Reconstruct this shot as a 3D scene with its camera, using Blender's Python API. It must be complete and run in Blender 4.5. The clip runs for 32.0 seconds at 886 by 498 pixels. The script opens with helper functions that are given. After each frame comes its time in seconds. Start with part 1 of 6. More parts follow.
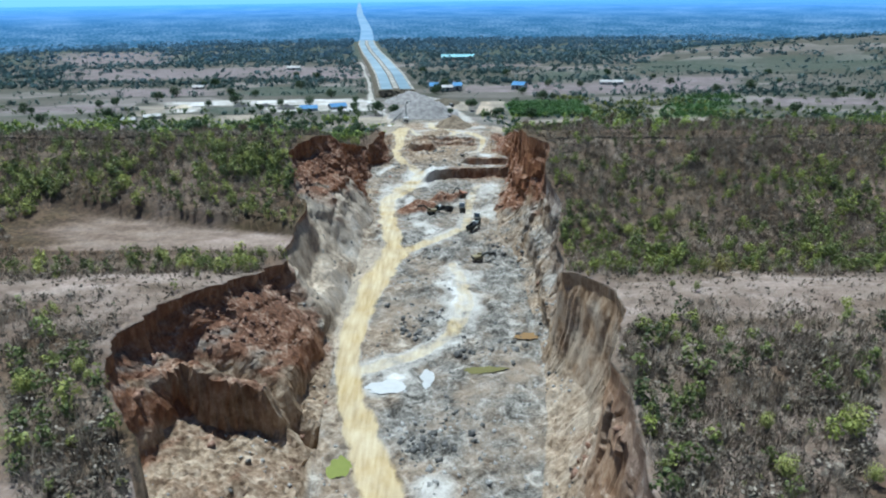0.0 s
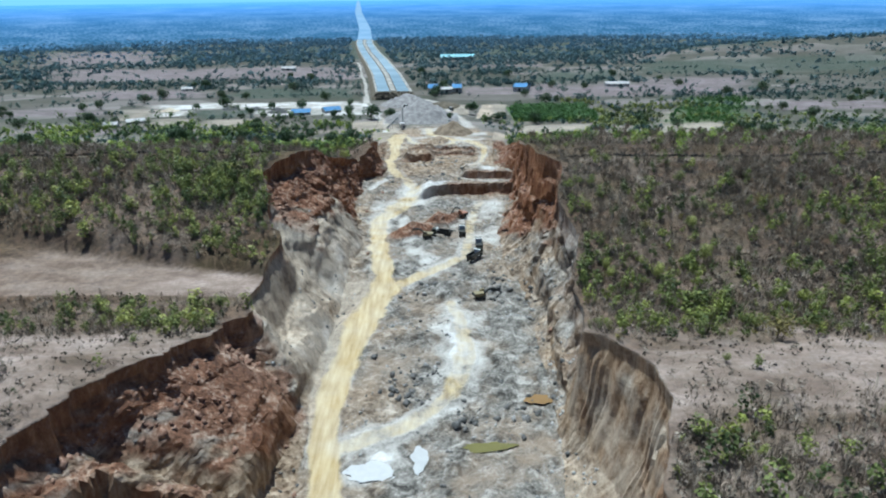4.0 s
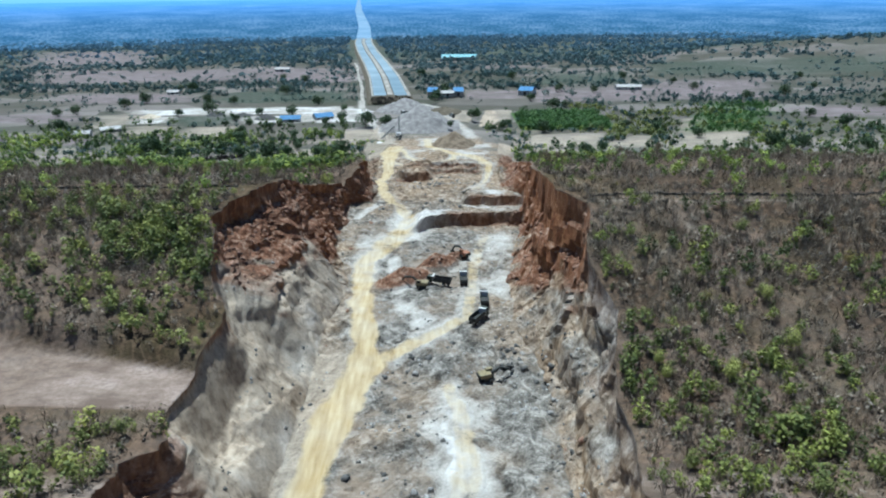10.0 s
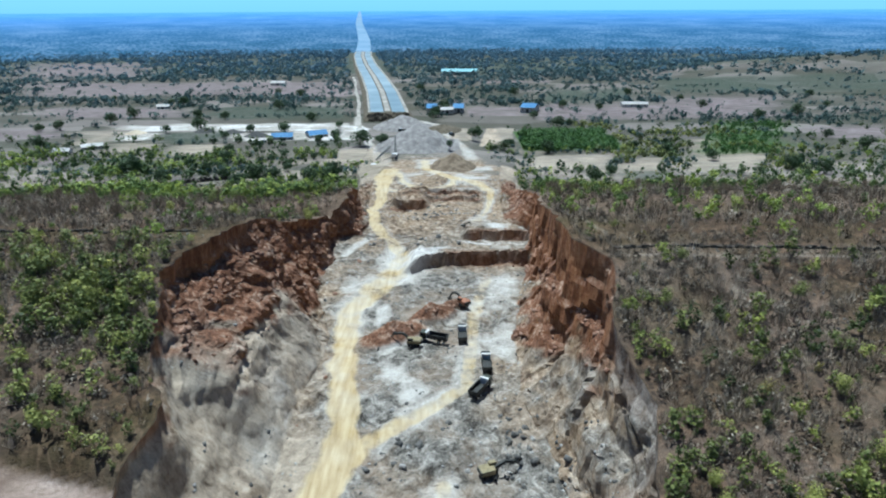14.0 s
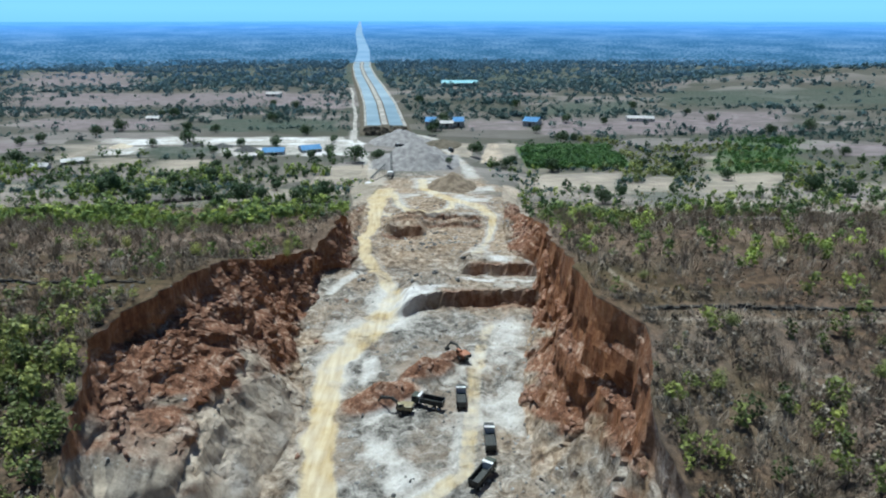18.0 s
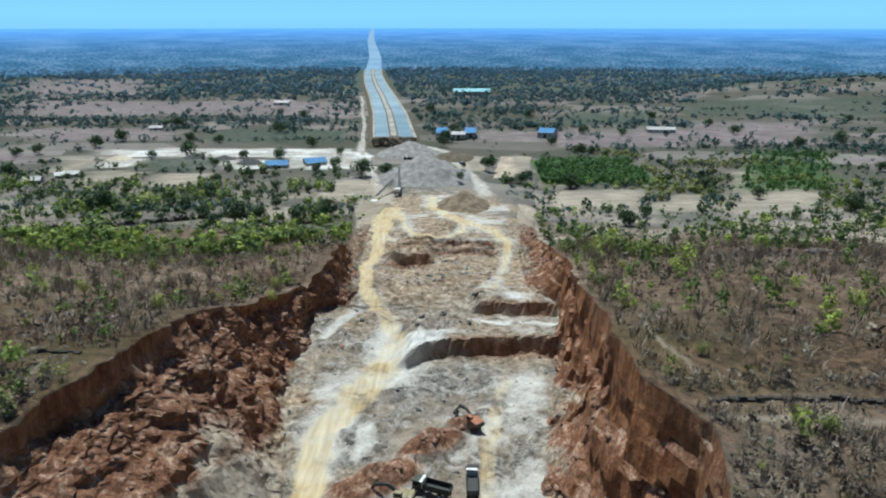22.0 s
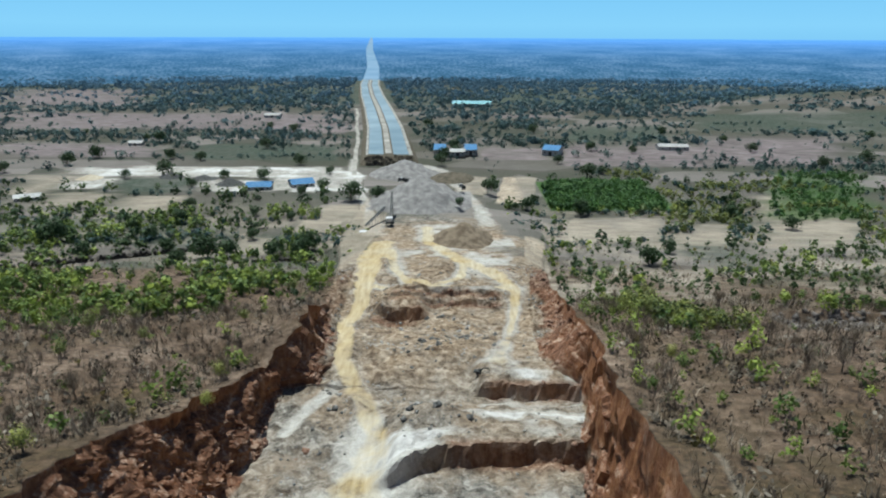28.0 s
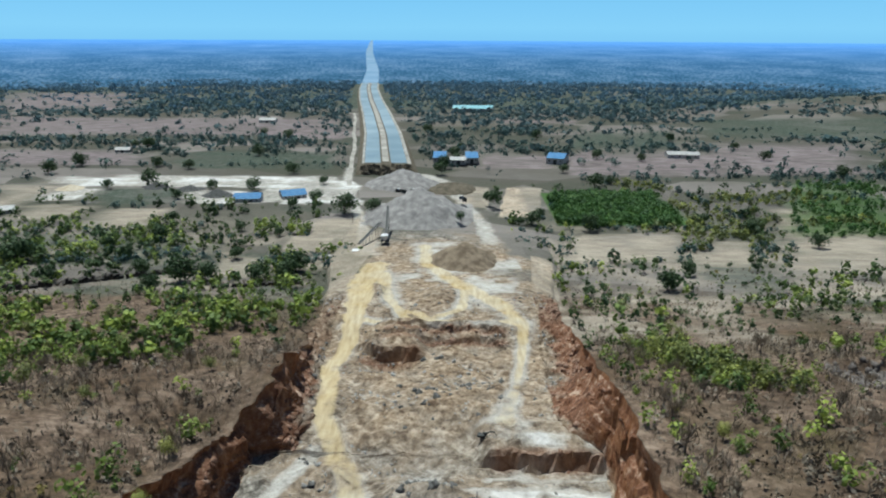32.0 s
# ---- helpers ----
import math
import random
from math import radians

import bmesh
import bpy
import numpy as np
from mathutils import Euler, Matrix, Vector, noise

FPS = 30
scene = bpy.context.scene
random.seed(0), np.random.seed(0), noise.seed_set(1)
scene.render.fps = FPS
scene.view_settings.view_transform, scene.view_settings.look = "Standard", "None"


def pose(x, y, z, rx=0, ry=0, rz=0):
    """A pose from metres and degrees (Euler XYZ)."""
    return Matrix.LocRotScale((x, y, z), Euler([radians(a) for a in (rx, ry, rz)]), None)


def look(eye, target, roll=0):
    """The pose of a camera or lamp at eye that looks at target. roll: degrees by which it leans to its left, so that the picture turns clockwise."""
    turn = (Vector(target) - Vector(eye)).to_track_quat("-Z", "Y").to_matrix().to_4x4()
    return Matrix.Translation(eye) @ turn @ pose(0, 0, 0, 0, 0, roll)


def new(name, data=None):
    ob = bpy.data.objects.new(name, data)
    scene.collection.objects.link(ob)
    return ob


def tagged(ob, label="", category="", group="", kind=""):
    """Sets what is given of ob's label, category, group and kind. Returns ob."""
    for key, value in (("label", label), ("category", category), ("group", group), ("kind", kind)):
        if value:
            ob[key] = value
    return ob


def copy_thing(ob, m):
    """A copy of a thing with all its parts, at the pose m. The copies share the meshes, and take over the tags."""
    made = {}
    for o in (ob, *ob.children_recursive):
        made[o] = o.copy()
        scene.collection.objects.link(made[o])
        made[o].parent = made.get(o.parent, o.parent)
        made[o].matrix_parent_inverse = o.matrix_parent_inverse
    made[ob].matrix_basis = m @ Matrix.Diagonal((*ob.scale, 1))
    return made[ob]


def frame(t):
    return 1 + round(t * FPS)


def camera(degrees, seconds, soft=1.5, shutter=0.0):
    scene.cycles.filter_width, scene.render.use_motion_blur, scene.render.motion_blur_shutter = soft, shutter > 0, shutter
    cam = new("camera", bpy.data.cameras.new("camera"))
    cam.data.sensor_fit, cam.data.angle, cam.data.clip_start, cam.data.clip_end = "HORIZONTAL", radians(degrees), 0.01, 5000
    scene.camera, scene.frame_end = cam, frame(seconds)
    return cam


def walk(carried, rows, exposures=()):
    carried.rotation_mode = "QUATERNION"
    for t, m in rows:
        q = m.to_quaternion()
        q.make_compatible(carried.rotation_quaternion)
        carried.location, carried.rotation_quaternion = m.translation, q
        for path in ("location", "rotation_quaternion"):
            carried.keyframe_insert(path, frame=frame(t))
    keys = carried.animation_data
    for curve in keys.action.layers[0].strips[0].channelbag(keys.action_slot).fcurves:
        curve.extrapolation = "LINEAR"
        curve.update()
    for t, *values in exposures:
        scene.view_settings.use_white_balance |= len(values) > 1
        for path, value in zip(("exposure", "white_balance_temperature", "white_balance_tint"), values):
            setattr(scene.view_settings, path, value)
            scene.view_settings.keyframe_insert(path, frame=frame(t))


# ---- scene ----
cam = camera(68.5, 32.0, soft=2.1)
PATH = [
    (0, (0.122, -3.784, 90.373), (0.124, -1.919, 89.652), -0.7),
    (0.5, (0.232, 0.595, 90.378), (0.233, 2.46, 89.657), -0.7),
    (1, (0.348, 4.909, 90.377), (0.35, 6.774, 89.656), -0.7),
    (1.5, (0.471, 9.177, 90.378), (0.474, 11.043, 89.655), -0.7),
    (2, (0.607, 13.445, 90.376), (0.61, 15.309, 89.652), -0.7),
    (2.5, (0.768, 17.757, 90.376), (0.77, 19.621, 89.651), -0.7),
    (3, (0.938, 22.125, 90.37), (0.94, 23.99, 89.647), -0.7),
    (3.5, (1.101, 26.492, 90.362), (1.104, 28.356, 89.638), -0.7),
    (5.5, (1.725, 43.91, 90.251), (1.724, 45.774, 89.524), -0.7),
    (6, (1.86, 48.275, 90.24), (1.859, 50.139, 89.515), -0.7),
    (6.5, (1.995, 52.57, 90.236), (1.993, 54.433, 89.509), -0.7),
    (7, (2.134, 56.807, 90.235), (2.132, 58.67, 89.507), -0.6),
    (7.5, (2.276, 61.011, 90.234), (2.274, 62.873, 89.505), -0.6),
    (8, (2.417, 65.22, 90.233), (2.414, 67.082, 89.504), -0.6),
    (8.5, (2.564, 69.434, 90.234), (2.561, 71.297, 89.505), -0.6),
    (9, (2.718, 73.644, 90.241), (2.715, 75.506, 89.511), -0.6),
    (9.5, (2.875, 77.845, 90.252), (2.872, 79.707, 89.522), -0.7),
    (10, (3.029, 82.044, 90.267), (3.026, 83.905, 89.536), -0.7),
    (10.5, (3.178, 86.223, 90.284), (3.174, 88.084, 89.552), -0.7),
    (11, (3.331, 90.383, 90.304), (3.326, 92.245, 89.575), -0.7),
    (11.5, (3.483, 94.508, 90.322), (3.477, 96.372, 89.598), -0.6),
    (12, (3.634, 98.57, 90.338), (3.627, 100.436, 89.618), -0.6),
    (12.5, (3.774, 102.597, 90.358), (3.769, 104.465, 89.643), -0.5),
    (13, (3.909, 106.597, 90.378), (3.904, 108.467, 89.669), -0.4),
    (13.5, (4.027, 110.568, 90.396), (4.025, 112.44, 89.693), -0.4),
    (14, (4.134, 114.497, 90.401), (4.133, 116.372, 89.703), -0.3),
    (14.5, (4.228, 118.363, 90.392), (4.227, 120.239, 89.7), -0.2),
    (16.5, (4.639, 133.403, 90.23), (4.639, 135.284, 89.551), -0.1),
    (17, (4.737, 137.073, 90.211), (4.737, 138.955, 89.532), -0.1),
    (17.5, (4.837, 140.694, 90.197), (4.838, 142.576, 89.522), -0.1),
    (18, (4.925, 144.252, 90.184), (4.926, 146.136, 89.513), -0.0),
    (18.5, (4.99, 147.781, 90.178), (4.99, 149.667, 89.511), -0.1),
    (19, (5.037, 151.324, 90.177), (5.034, 153.211, 89.513), -0.0),
    (19.5, (5.084, 154.914, 90.185), (5.073, 156.801, 89.524), -0.1),
    (20, (5.133, 158.589, 90.205), (5.112, 160.477, 89.545), -0.1),
    (20.5, (5.208, 162.372, 90.236), (5.177, 164.26, 89.578), -0.1),
    (21, (5.3, 166.265, 90.283), (5.267, 168.154, 89.627), -0.1),
    (21.5, (5.407, 170.232, 90.348), (5.374, 172.121, 89.693), -0.0),
    (22, (5.516, 174.248, 90.412), (5.482, 176.138, 89.759), -0.0),
    (22.5, (5.627, 178.295, 90.465), (5.594, 180.185, 89.813), -0.0),
    (23, (5.738, 182.395, 90.52), (5.705, 184.287, 89.87), 0.1),
    (23.5, (5.829, 186.512, 90.576), (5.796, 188.404, 89.929), 0.1),
    (24, (5.888, 190.601, 90.632), (5.856, 192.494, 89.988), 0.1),
    (24.5, (5.903, 194.606, 90.678), (5.873, 196.5, 90.036), 0.2),
    (25, (5.902, 198.537, 90.714), (5.872, 200.431, 90.073), 0.2),
    (25.5, (5.903, 202.469, 90.746), (5.873, 204.363, 90.107), 0.3),
    (26, (5.906, 206.408, 90.768), (5.876, 208.303, 90.132), 0.3),
    (26.5, (5.895, 210.335, 90.79), (5.865, 212.232, 90.156), 0.4),
    (28.5, (5.689, 225.86, 90.994), (5.658, 227.759, 90.368), 0.2),
    (29, (5.653, 229.692, 91.013), (5.62, 231.592, 90.389), 0.3),
    (29.5, (5.639, 233.447, 91.021), (5.607, 235.347, 90.398), 0.3),
    (30, (5.645, 237.145, 91.03), (5.613, 239.045, 90.407), 0.3),
    (30.5, (5.66, 240.778, 91.031), (5.628, 242.679, 90.41), 0.3),
    (31, (5.679, 244.371, 91.03), (5.647, 246.272, 90.409), 0.3),
    (31.5, (5.702, 247.959, 91.03), (5.67, 249.86, 90.41), 0.3),
    (32, (5.731, 251.555, 91.033), (5.699, 253.456, 90.412), 0.3),
]
walk(cam, [(t, look(e, g, r)) for t, e, g, r in PATH], exposures=((0, 0.47, 5280, 0), (14, 0.44, 5330, 0), (21, 0.33, 5660, 0), (32, 0.19, 5850, 0)))

# ---- light ----
SUN_EL, SUN_AZ = radians(73), radians(-30)      # azimuth from +y towards +x
world = bpy.data.worlds.new("sky")
scene.world = world
world.use_nodes = True
wn = world.node_tree.nodes
sky = wn.new("ShaderNodeTexSky")
sky.sky_type, sky.sun_disc = "NISHITA", False
sky.sun_elevation, sky.sun_rotation = SUN_EL, SUN_AZ
sky.air_density, sky.dust_density, sky.ozone_density, sky.altitude = 1.0, 0.4, 2.2, 200
wn["Background"].inputs["Strength"].default_value = 0.045
place = wn.new("ShaderNodeTexCoord")
lift = wn.new("ShaderNodeMapping")
lift.inputs["Location"].default_value = (0, 0, 0.08)      # a clear, washed-out blue right down to the horizon
world.node_tree.links.new(place.outputs["Generated"], lift.inputs["Vector"])
world.node_tree.links.new(lift.outputs["Vector"], sky.inputs["Vector"])
tone = wn.new("ShaderNodeMix")
tone.data_type, tone.blend_type = "RGBA", "MULTIPLY"
tone.inputs[0].default_value, tone.inputs[7].default_value = 1.0, (0.92, 1.0, 1.10, 1)
world.node_tree.links.new(sky.outputs["Color"], tone.inputs[6])
world.node_tree.links.new(tone.outputs[2], wn["Background"].inputs["Color"])
sun = new("sun", bpy.data.lights.new("sun", "SUN"))
sun.data.energy, sun.data.angle, sun.data.color = 5.0, radians(1.0), (1.0, 0.955, 0.88)
sun.matrix_world = look((0, 0, 0), (-math.sin(SUN_AZ) * math.cos(SUN_EL), -math.cos(SUN_AZ) * math.cos(SUN_EL), -math.sin(SUN_EL)))


# ---- materials ----
class Mat:
    """A small builder for node materials."""

    def __init__(self, name, rough=0.9, spec=0.2):
        self.m = bpy.data.materials.new(name)
        self.m.use_nodes = True
        self.n, self.l = self.m.node_tree.nodes, self.m.node_tree.links
        self.b = self.n["Principled BSDF"]
        self.b.inputs["Roughness"].default_value = rough
        self.b.inputs["Specular IOR Level"].default_value = spec
        self.tc = self.n.new("ShaderNodeTexCoord").outputs["Object"]

    def noise(self, scale, detail=4, rough=0.55, stretch=None, dist=0.0):
        t = self.n.new("ShaderNodeTexNoise")
        t.inputs["Scale"].default_value, t.inputs["Detail"].default_value = scale, detail
        t.inputs["Roughness"].default_value, t.inputs["Distortion"].default_value = rough, dist
        src = self.tc
        if stretch:
            mp = self.n.new("ShaderNodeMapping")
            mp.inputs["Scale"].default_value = stretch
            self.l.new(src, mp.inputs["Vector"])
            src = mp.outputs["Vector"]
        self.l.new(src, t.inputs["Vector"])
        return t.outputs["Fac"]

    def ramp(self, fac, stops):
        r = self.n.new("ShaderNodeValToRGB")
        self.l.new(fac, r.inputs["Fac"])
        e = r.color_ramp.elements
        while len(e) < len(stops):
            e.new(0.5)
        for el, (p, c) in zip(e, stops):
            el.position = p
            el.color = (*c, 1) if len(c) == 3 else c
        return r.outputs["Color"]

    def math(self, op, a, b=None, clamp=False):
        x = self.n.new("ShaderNodeMath")
        x.operation, x.use_clamp = op, clamp
        for i, v in enumerate((a, b)):
            if v is None:
                continue
            if isinstance(v, (int, float)):
                x.inputs[i].default_value = v
            else:
                self.l.new(v, x.inputs[i])
        return x.outputs[0]

    def mix(self, fac, a, b, mode="MIX"):
        x = self.n.new("ShaderNodeMix")
        x.data_type, x.blend_type, x.clamp_factor = "RGBA", mode, True
        for sock, v in ((x.inputs[0], fac), (x.inputs[6], a), (x.inputs[7], b)):
            if isinstance(v, (int, float)):
                sock.default_value = v
            elif isinstance(v, tuple):
                sock.default_value = (*v, 1)
            else:
                self.l.new(v, sock)
        return x.outputs[2]

    def attr(self, name):
        a = self.n.new("ShaderNodeAttribute")
        a.attribute_name = name
        s = self.n.new("ShaderNodeSeparateColor")
        self.l.new(a.outputs["Color"], s.inputs[0])
        return s.outputs[0], s.outputs[1], s.outputs[2], a.outputs["Alpha"]

    def island(self):
        return self.n.new("ShaderNodeNewGeometry").outputs["Random Per Island"]

    def color(self, c):
        if isinstance(c, tuple):
            self.b.inputs["Base Color"].default_value = (*c, 1)
        else:
            self.l.new(c, self.b.inputs["Base Color"])
        return self

    def bump(self, height, strength=0.5, distance=0.3):
        x = self.n.new("ShaderNodeBump")
        x.inputs["Strength"].default_value, x.inputs["Distance"].default_value = strength, distance
        self.l.new(height, x.inputs["Height"])
        self.l.new(x.outputs["Normal"], self.b.inputs["Normal"])
        return self


def ground_material():
    g = Mat("ground_soil", 0.95, 0.1)
    fine, mid, big = g.noise(1.6, 6, 0.65), g.noise(0.22, 5, 0.6), g.noise(0.025, 4)
    track, white, red, wild = g.attr("mask")
    clay, field, green, tan = g.attr("mask_b")
    # crushed grey limestone of the cut
    lump = g.noise(0.26, 7, 0.68, dist=0.8)
    rock = g.ramp(g.math("ADD", g.math("MULTIPLY", fine, 0.3), g.math("MULTIPLY", lump, 0.7)), [(0.40, (0.034, 0.032, 0.029)), (0.46, (0.125, 0.119, 0.108)), (0.53, (0.235, 0.223, 0.204)), (0.61, (0.44, 0.425, 0.395))])
    rock = g.mix(g.math("MULTIPLY", g.ramp(g.noise(0.07, 5, 0.65), [(0.46, (0, 0, 0)), (0.66, (1, 1, 1))]), 0.7), rock, (0.30, 0.235, 0.175))
    # pale lime dust
    dust = g.ramp(g.math("ADD", g.math("MULTIPLY", fine, 0.5), g.math("MULTIPLY", mid, 0.5)), [(0.36, (0.32, 0.308, 0.285)), (0.62, (0.56, 0.545, 0.51))])
    broken = g.math("ADD", g.math("MULTIPLY", mid, 0.6), g.math("MULTIPLY", lump, 0.4))
    patchy = g.ramp(g.math("ADD", white, g.math("MULTIPLY", g.math("SUBTRACT", broken, 0.5), 1.7)), [(0.2, (0, 0, 0)), (0.95, (1, 1, 1))])
    white_zone = white
    dust = g.mix(g.ramp(white_zone, [(0.93, (0, 0, 0)), (1.0, (0.85, 0.85, 0.85))]), dust, g.ramp(broken, [(0.38, (0.46, 0.455, 0.45)), (0.58, (0.74, 0.74, 0.735))]))
    white = g.math("MULTIPLY", patchy, g.ramp(white, [(0.02, (0, 0, 0)), (0.3, (1, 1, 1))]))
    col = g.mix(white, rock, dust)
    tanc = g.ramp(g.math("ADD", g.math("MULTIPLY", g.noise(0.5, 6, 0.68), 0.5), g.math("MULTIPLY", lump, 0.5)),
                  [(0.40, (0.10, 0.066, 0.042)), (0.465, (0.215, 0.157, 0.105)), (0.54, (0.37, 0.29, 0.208)), (0.62, (0.55, 0.465, 0.36))])
    geo = g.n.new("ShaderNodeNewGeometry")
    up = g.n.new("ShaderNodeSeparateXYZ")
    g.l.new(geo.outputs["Normal"], up.inputs[0])
    steep = g.ramp(up.outputs[2], [(0.25, (1, 1, 1)), (0.55, (0, 0, 0))])
    ribs = g.noise(0.55, 7, 0.7, (1.0, 1.0, 0.3))
    tanface = g.ramp(ribs, [(0.34, (0.13, 0.075, 0.035)), (0.46, (0.34, 0.225, 0.125)), (0.56, (0.50, 0.37, 0.235)), (0.68, (0.64, 0.53, 0.38))])
    col = g.mix(tan, col, g.mix(g.math("MULTIPLY", steep, 0.6), tanc, tanface))
    col = g.mix(g.math("MULTIPLY", white, 0.55), col, dust)
    # red lateritic soil
    streak = g.noise(0.9, 5, 0.65, (1.0, 1.0, 0.7))
    redc = g.ramp(g.math('ADD', g.math('MULTIPLY', streak, 0.6), g.math('MULTIPLY', lump, 0.4)), [(0.38, (0.036, 0.018, 0.011)), (0.46, (0.12, 0.05, 0.026)), (0.54, (0.205, 0.090, 0.046)), (0.63, (0.40, 0.28, 0.20))])
    # sheer faces show streaked orange clay, ledges carry pale broken stuff
    clayface = g.ramp(g.math("ADD", g.math("MULTIPLY", ribs, 0.75), g.math("MULTIPLY", mid, 0.25)), [(0.36, (0.095, 0.038, 0.018)), (0.45, (0.235, 0.09, 0.037)), (0.55, (0.385, 0.175, 0.075)), (0.66, (0.52, 0.32, 0.18))])
    loose = g.ramp(g.math("ADD", g.math("MULTIPLY", fine, 0.35), g.math("MULTIPLY", lump, 0.65)), [(0.40, (0.05, 0.024, 0.016)), (0.47, (0.17, 0.078, 0.044)), (0.53, (0.27, 0.145, 0.092)), (0.60, (0.57, 0.45, 0.35))])
    redc = g.mix(0.65, redc, g.mix(steep, loose, clayface))
    redc = g.mix(g.ramp(g.noise(0.05, 4, 0.6), [(0.45, (0, 0, 0)), (0.65, (0.6, 0.6, 0.6))]), redc, g.mix(0.5, loose, (0.10, 0.055, 0.036)))
    col = g.mix(red, col, redc)
    # bush floor: leaf litter and dry grass
    litter = g.ramp(g.noise(0.7, 6, 0.7), [(0.41, (0.014, 0.010, 0.007)), (0.5, (0.052, 0.037, 0.025)), (0.61, (0.16, 0.115, 0.078))])
    litter = g.mix(g.ramp(mid, [(0.5, (0, 0, 0)), (0.72, (1, 1, 1))]), litter, (0.12, 0.082, 0.056))
    litter = g.mix(g.ramp(g.noise(0.045, 5, 0.65), [(0.48, (0, 0, 0)), (0.68, (0.75, 0.75, 0.75))]), litter, (0.042, 0.033, 0.020))
    litter = g.mix(g.ramp(g.noise(0.03, 5, 0.7), [(0.47, (0, 0, 0)), (0.62, (0.6, 0.6, 0.6))]), litter, g.ramp(fine, [(0.35, (0.05, 0.048, 0.02)), (0.65, (0.115, 0.10, 0.05))]))
    paths = g.noise(0.035, 3, 0.5, dist=1.2)
    litter = g.mix(g.ramp(g.math("ABSOLUTE", g.math("SUBTRACT", paths, 0.5)), [(0.0, (0.45, 0.45, 0.45)), (0.02, (0, 0, 0))]), litter, (0.22, 0.165, 0.12))
    litter = g.mix(1.0, litter, (0.90, 0.80, 0.71), "MULTIPLY")
    col = g.mix(wild, col, litter)
    # open farmland
    plots = g.n.new("ShaderNodeTexVoronoi")
    plots.inputs["Scale"].default_value, plots.inputs["Randomness"].default_value = 0.016, 0.9
    mp = g.n.new("ShaderNodeMapping")
    mp.inputs["Scale"].default_value, mp.inputs["Rotation"].default_value = (0.7, 1.5, 0.0), (0, 0, 0.12)
    g.l.new(g.tc, mp.inputs["Vector"])
    g.l.new(mp.outputs["Vector"], plots.inputs["Vector"])
    pc = g.n.new("ShaderNodeSeparateColor")
    g.l.new(plots.outputs["Color"], pc.inputs[0])
    fields = g.ramp(g.math("ADD", g.math("MULTIPLY", pc.outputs[0], 0.86), g.math("MULTIPLY", g.noise(0.05, 5, 0.65), 0.2)),
                    [(0.15, (0.060, 0.066, 0.050)), (0.34, (0.115, 0.10, 0.085)), (0.46, (0.185, 0.155, 0.142)), (0.62, (0.31, 0.262, 0.24)), (0.8, (0.10, 0.093, 0.076))])
    fields = g.mix(g.ramp(g.noise(0.006, 5, 0.6, (0.6, 1.4, 1.0)), [(0.42, (0, 0, 0)), (0.62, (0.5, 0.5, 0.5))]), fields, (0.066, 0.064, 0.042))
    fields = g.mix(g.math("MULTIPLY", fine, 0.5), fields, (0.11, 0.098, 0.066))
    col = g.mix(field, col, fields)
    pale, pink, olive, soil = g.attr("mask_c")
    mottle = g.math("ADD", g.math("MULTIPLY", g.noise(0.55, 6, 0.72), 0.6), g.math("MULTIPLY", mid, 0.4))
    col = g.mix(soil, col, g.ramp(mottle, [(0.38, (0.034, 0.023, 0.016)), (0.47, (0.115, 0.080, 0.058)), (0.55, (0.22, 0.162, 0.122)), (0.66, (0.34, 0.265, 0.208))]))
    rows = g.noise(0.12, 5, 0.65, (0.5, 1.6, 1.0))
    # olive and pink plots lean grey-blue, with distance haze mixed into their colours
    col = g.mix(olive, col, g.ramp(g.noise(0.25, 6, 0.7), [(0.36, (0.034, 0.046, 0.032)), (0.5, (0.066, 0.083, 0.060)), (0.64, (0.112, 0.128, 0.098))]))
    col = g.mix(pink, col, g.ramp(rows, [(0.34, (0.135, 0.103, 0.10)), (0.5, (0.215, 0.168, 0.163)), (0.66, (0.31, 0.25, 0.24))]))
    # blue haze over the plain multiplied into the field colours
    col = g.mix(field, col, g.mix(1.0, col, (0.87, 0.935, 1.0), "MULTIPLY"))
    col = g.mix(pale, col, g.ramp(g.math("ADD", g.math("MULTIPLY", rows, 0.5), g.math("MULTIPLY", fine, 0.5)), [(0.36, (0.18, 0.154, 0.122)), (0.5, (0.325, 0.285, 0.232)), (0.64, (0.46, 0.41, 0.34))]))
    sand = g.math("ADD", g.math("MULTIPLY", ribs, 0.5), g.math("MULTIPLY", lump, 0.5))
    col = g.mix(g.math("MULTIPLY", pale, tan), col, g.ramp(sand, [(0.38, (0.15, 0.112, 0.078)), (0.46, (0.345, 0.282, 0.214)), (0.54, (0.50, 0.422, 0.33)), (0.64, (0.65, 0.57, 0.47))]))
    col = g.mix(green, col, g.ramp(fine, [(0.3, (0.03, 0.075, 0.018)), (0.7, (0.075, 0.15, 0.035))]))
    clayc = g.ramp(g.noise(0.07, 6, 0.6, (1.0, 2.0, 1.0)), [(0.36, (0.16, 0.118, 0.096)), (0.5, (0.32, 0.25, 0.212)), (0.66, (0.43, 0.355, 0.315))])
    clayc = g.mix(g.ramp(g.noise(0.9, 6, 0.7), [(0.42, (0.45, 0.45, 0.45)), (0.58, (0, 0, 0))]), clayc, (0.15, 0.115, 0.09))
    col = g.mix(clay, col, clayc)
    # yellow haul road, rutted
    rut = g.noise(0.8, 4, 0.5, (1.0, 0.12, 1.0))
    trackc = g.ramp(rut, [(0.32, (0.35, 0.255, 0.115)), (0.5, (0.47, 0.36, 0.18)), (0.70, (0.57, 0.465, 0.27))])
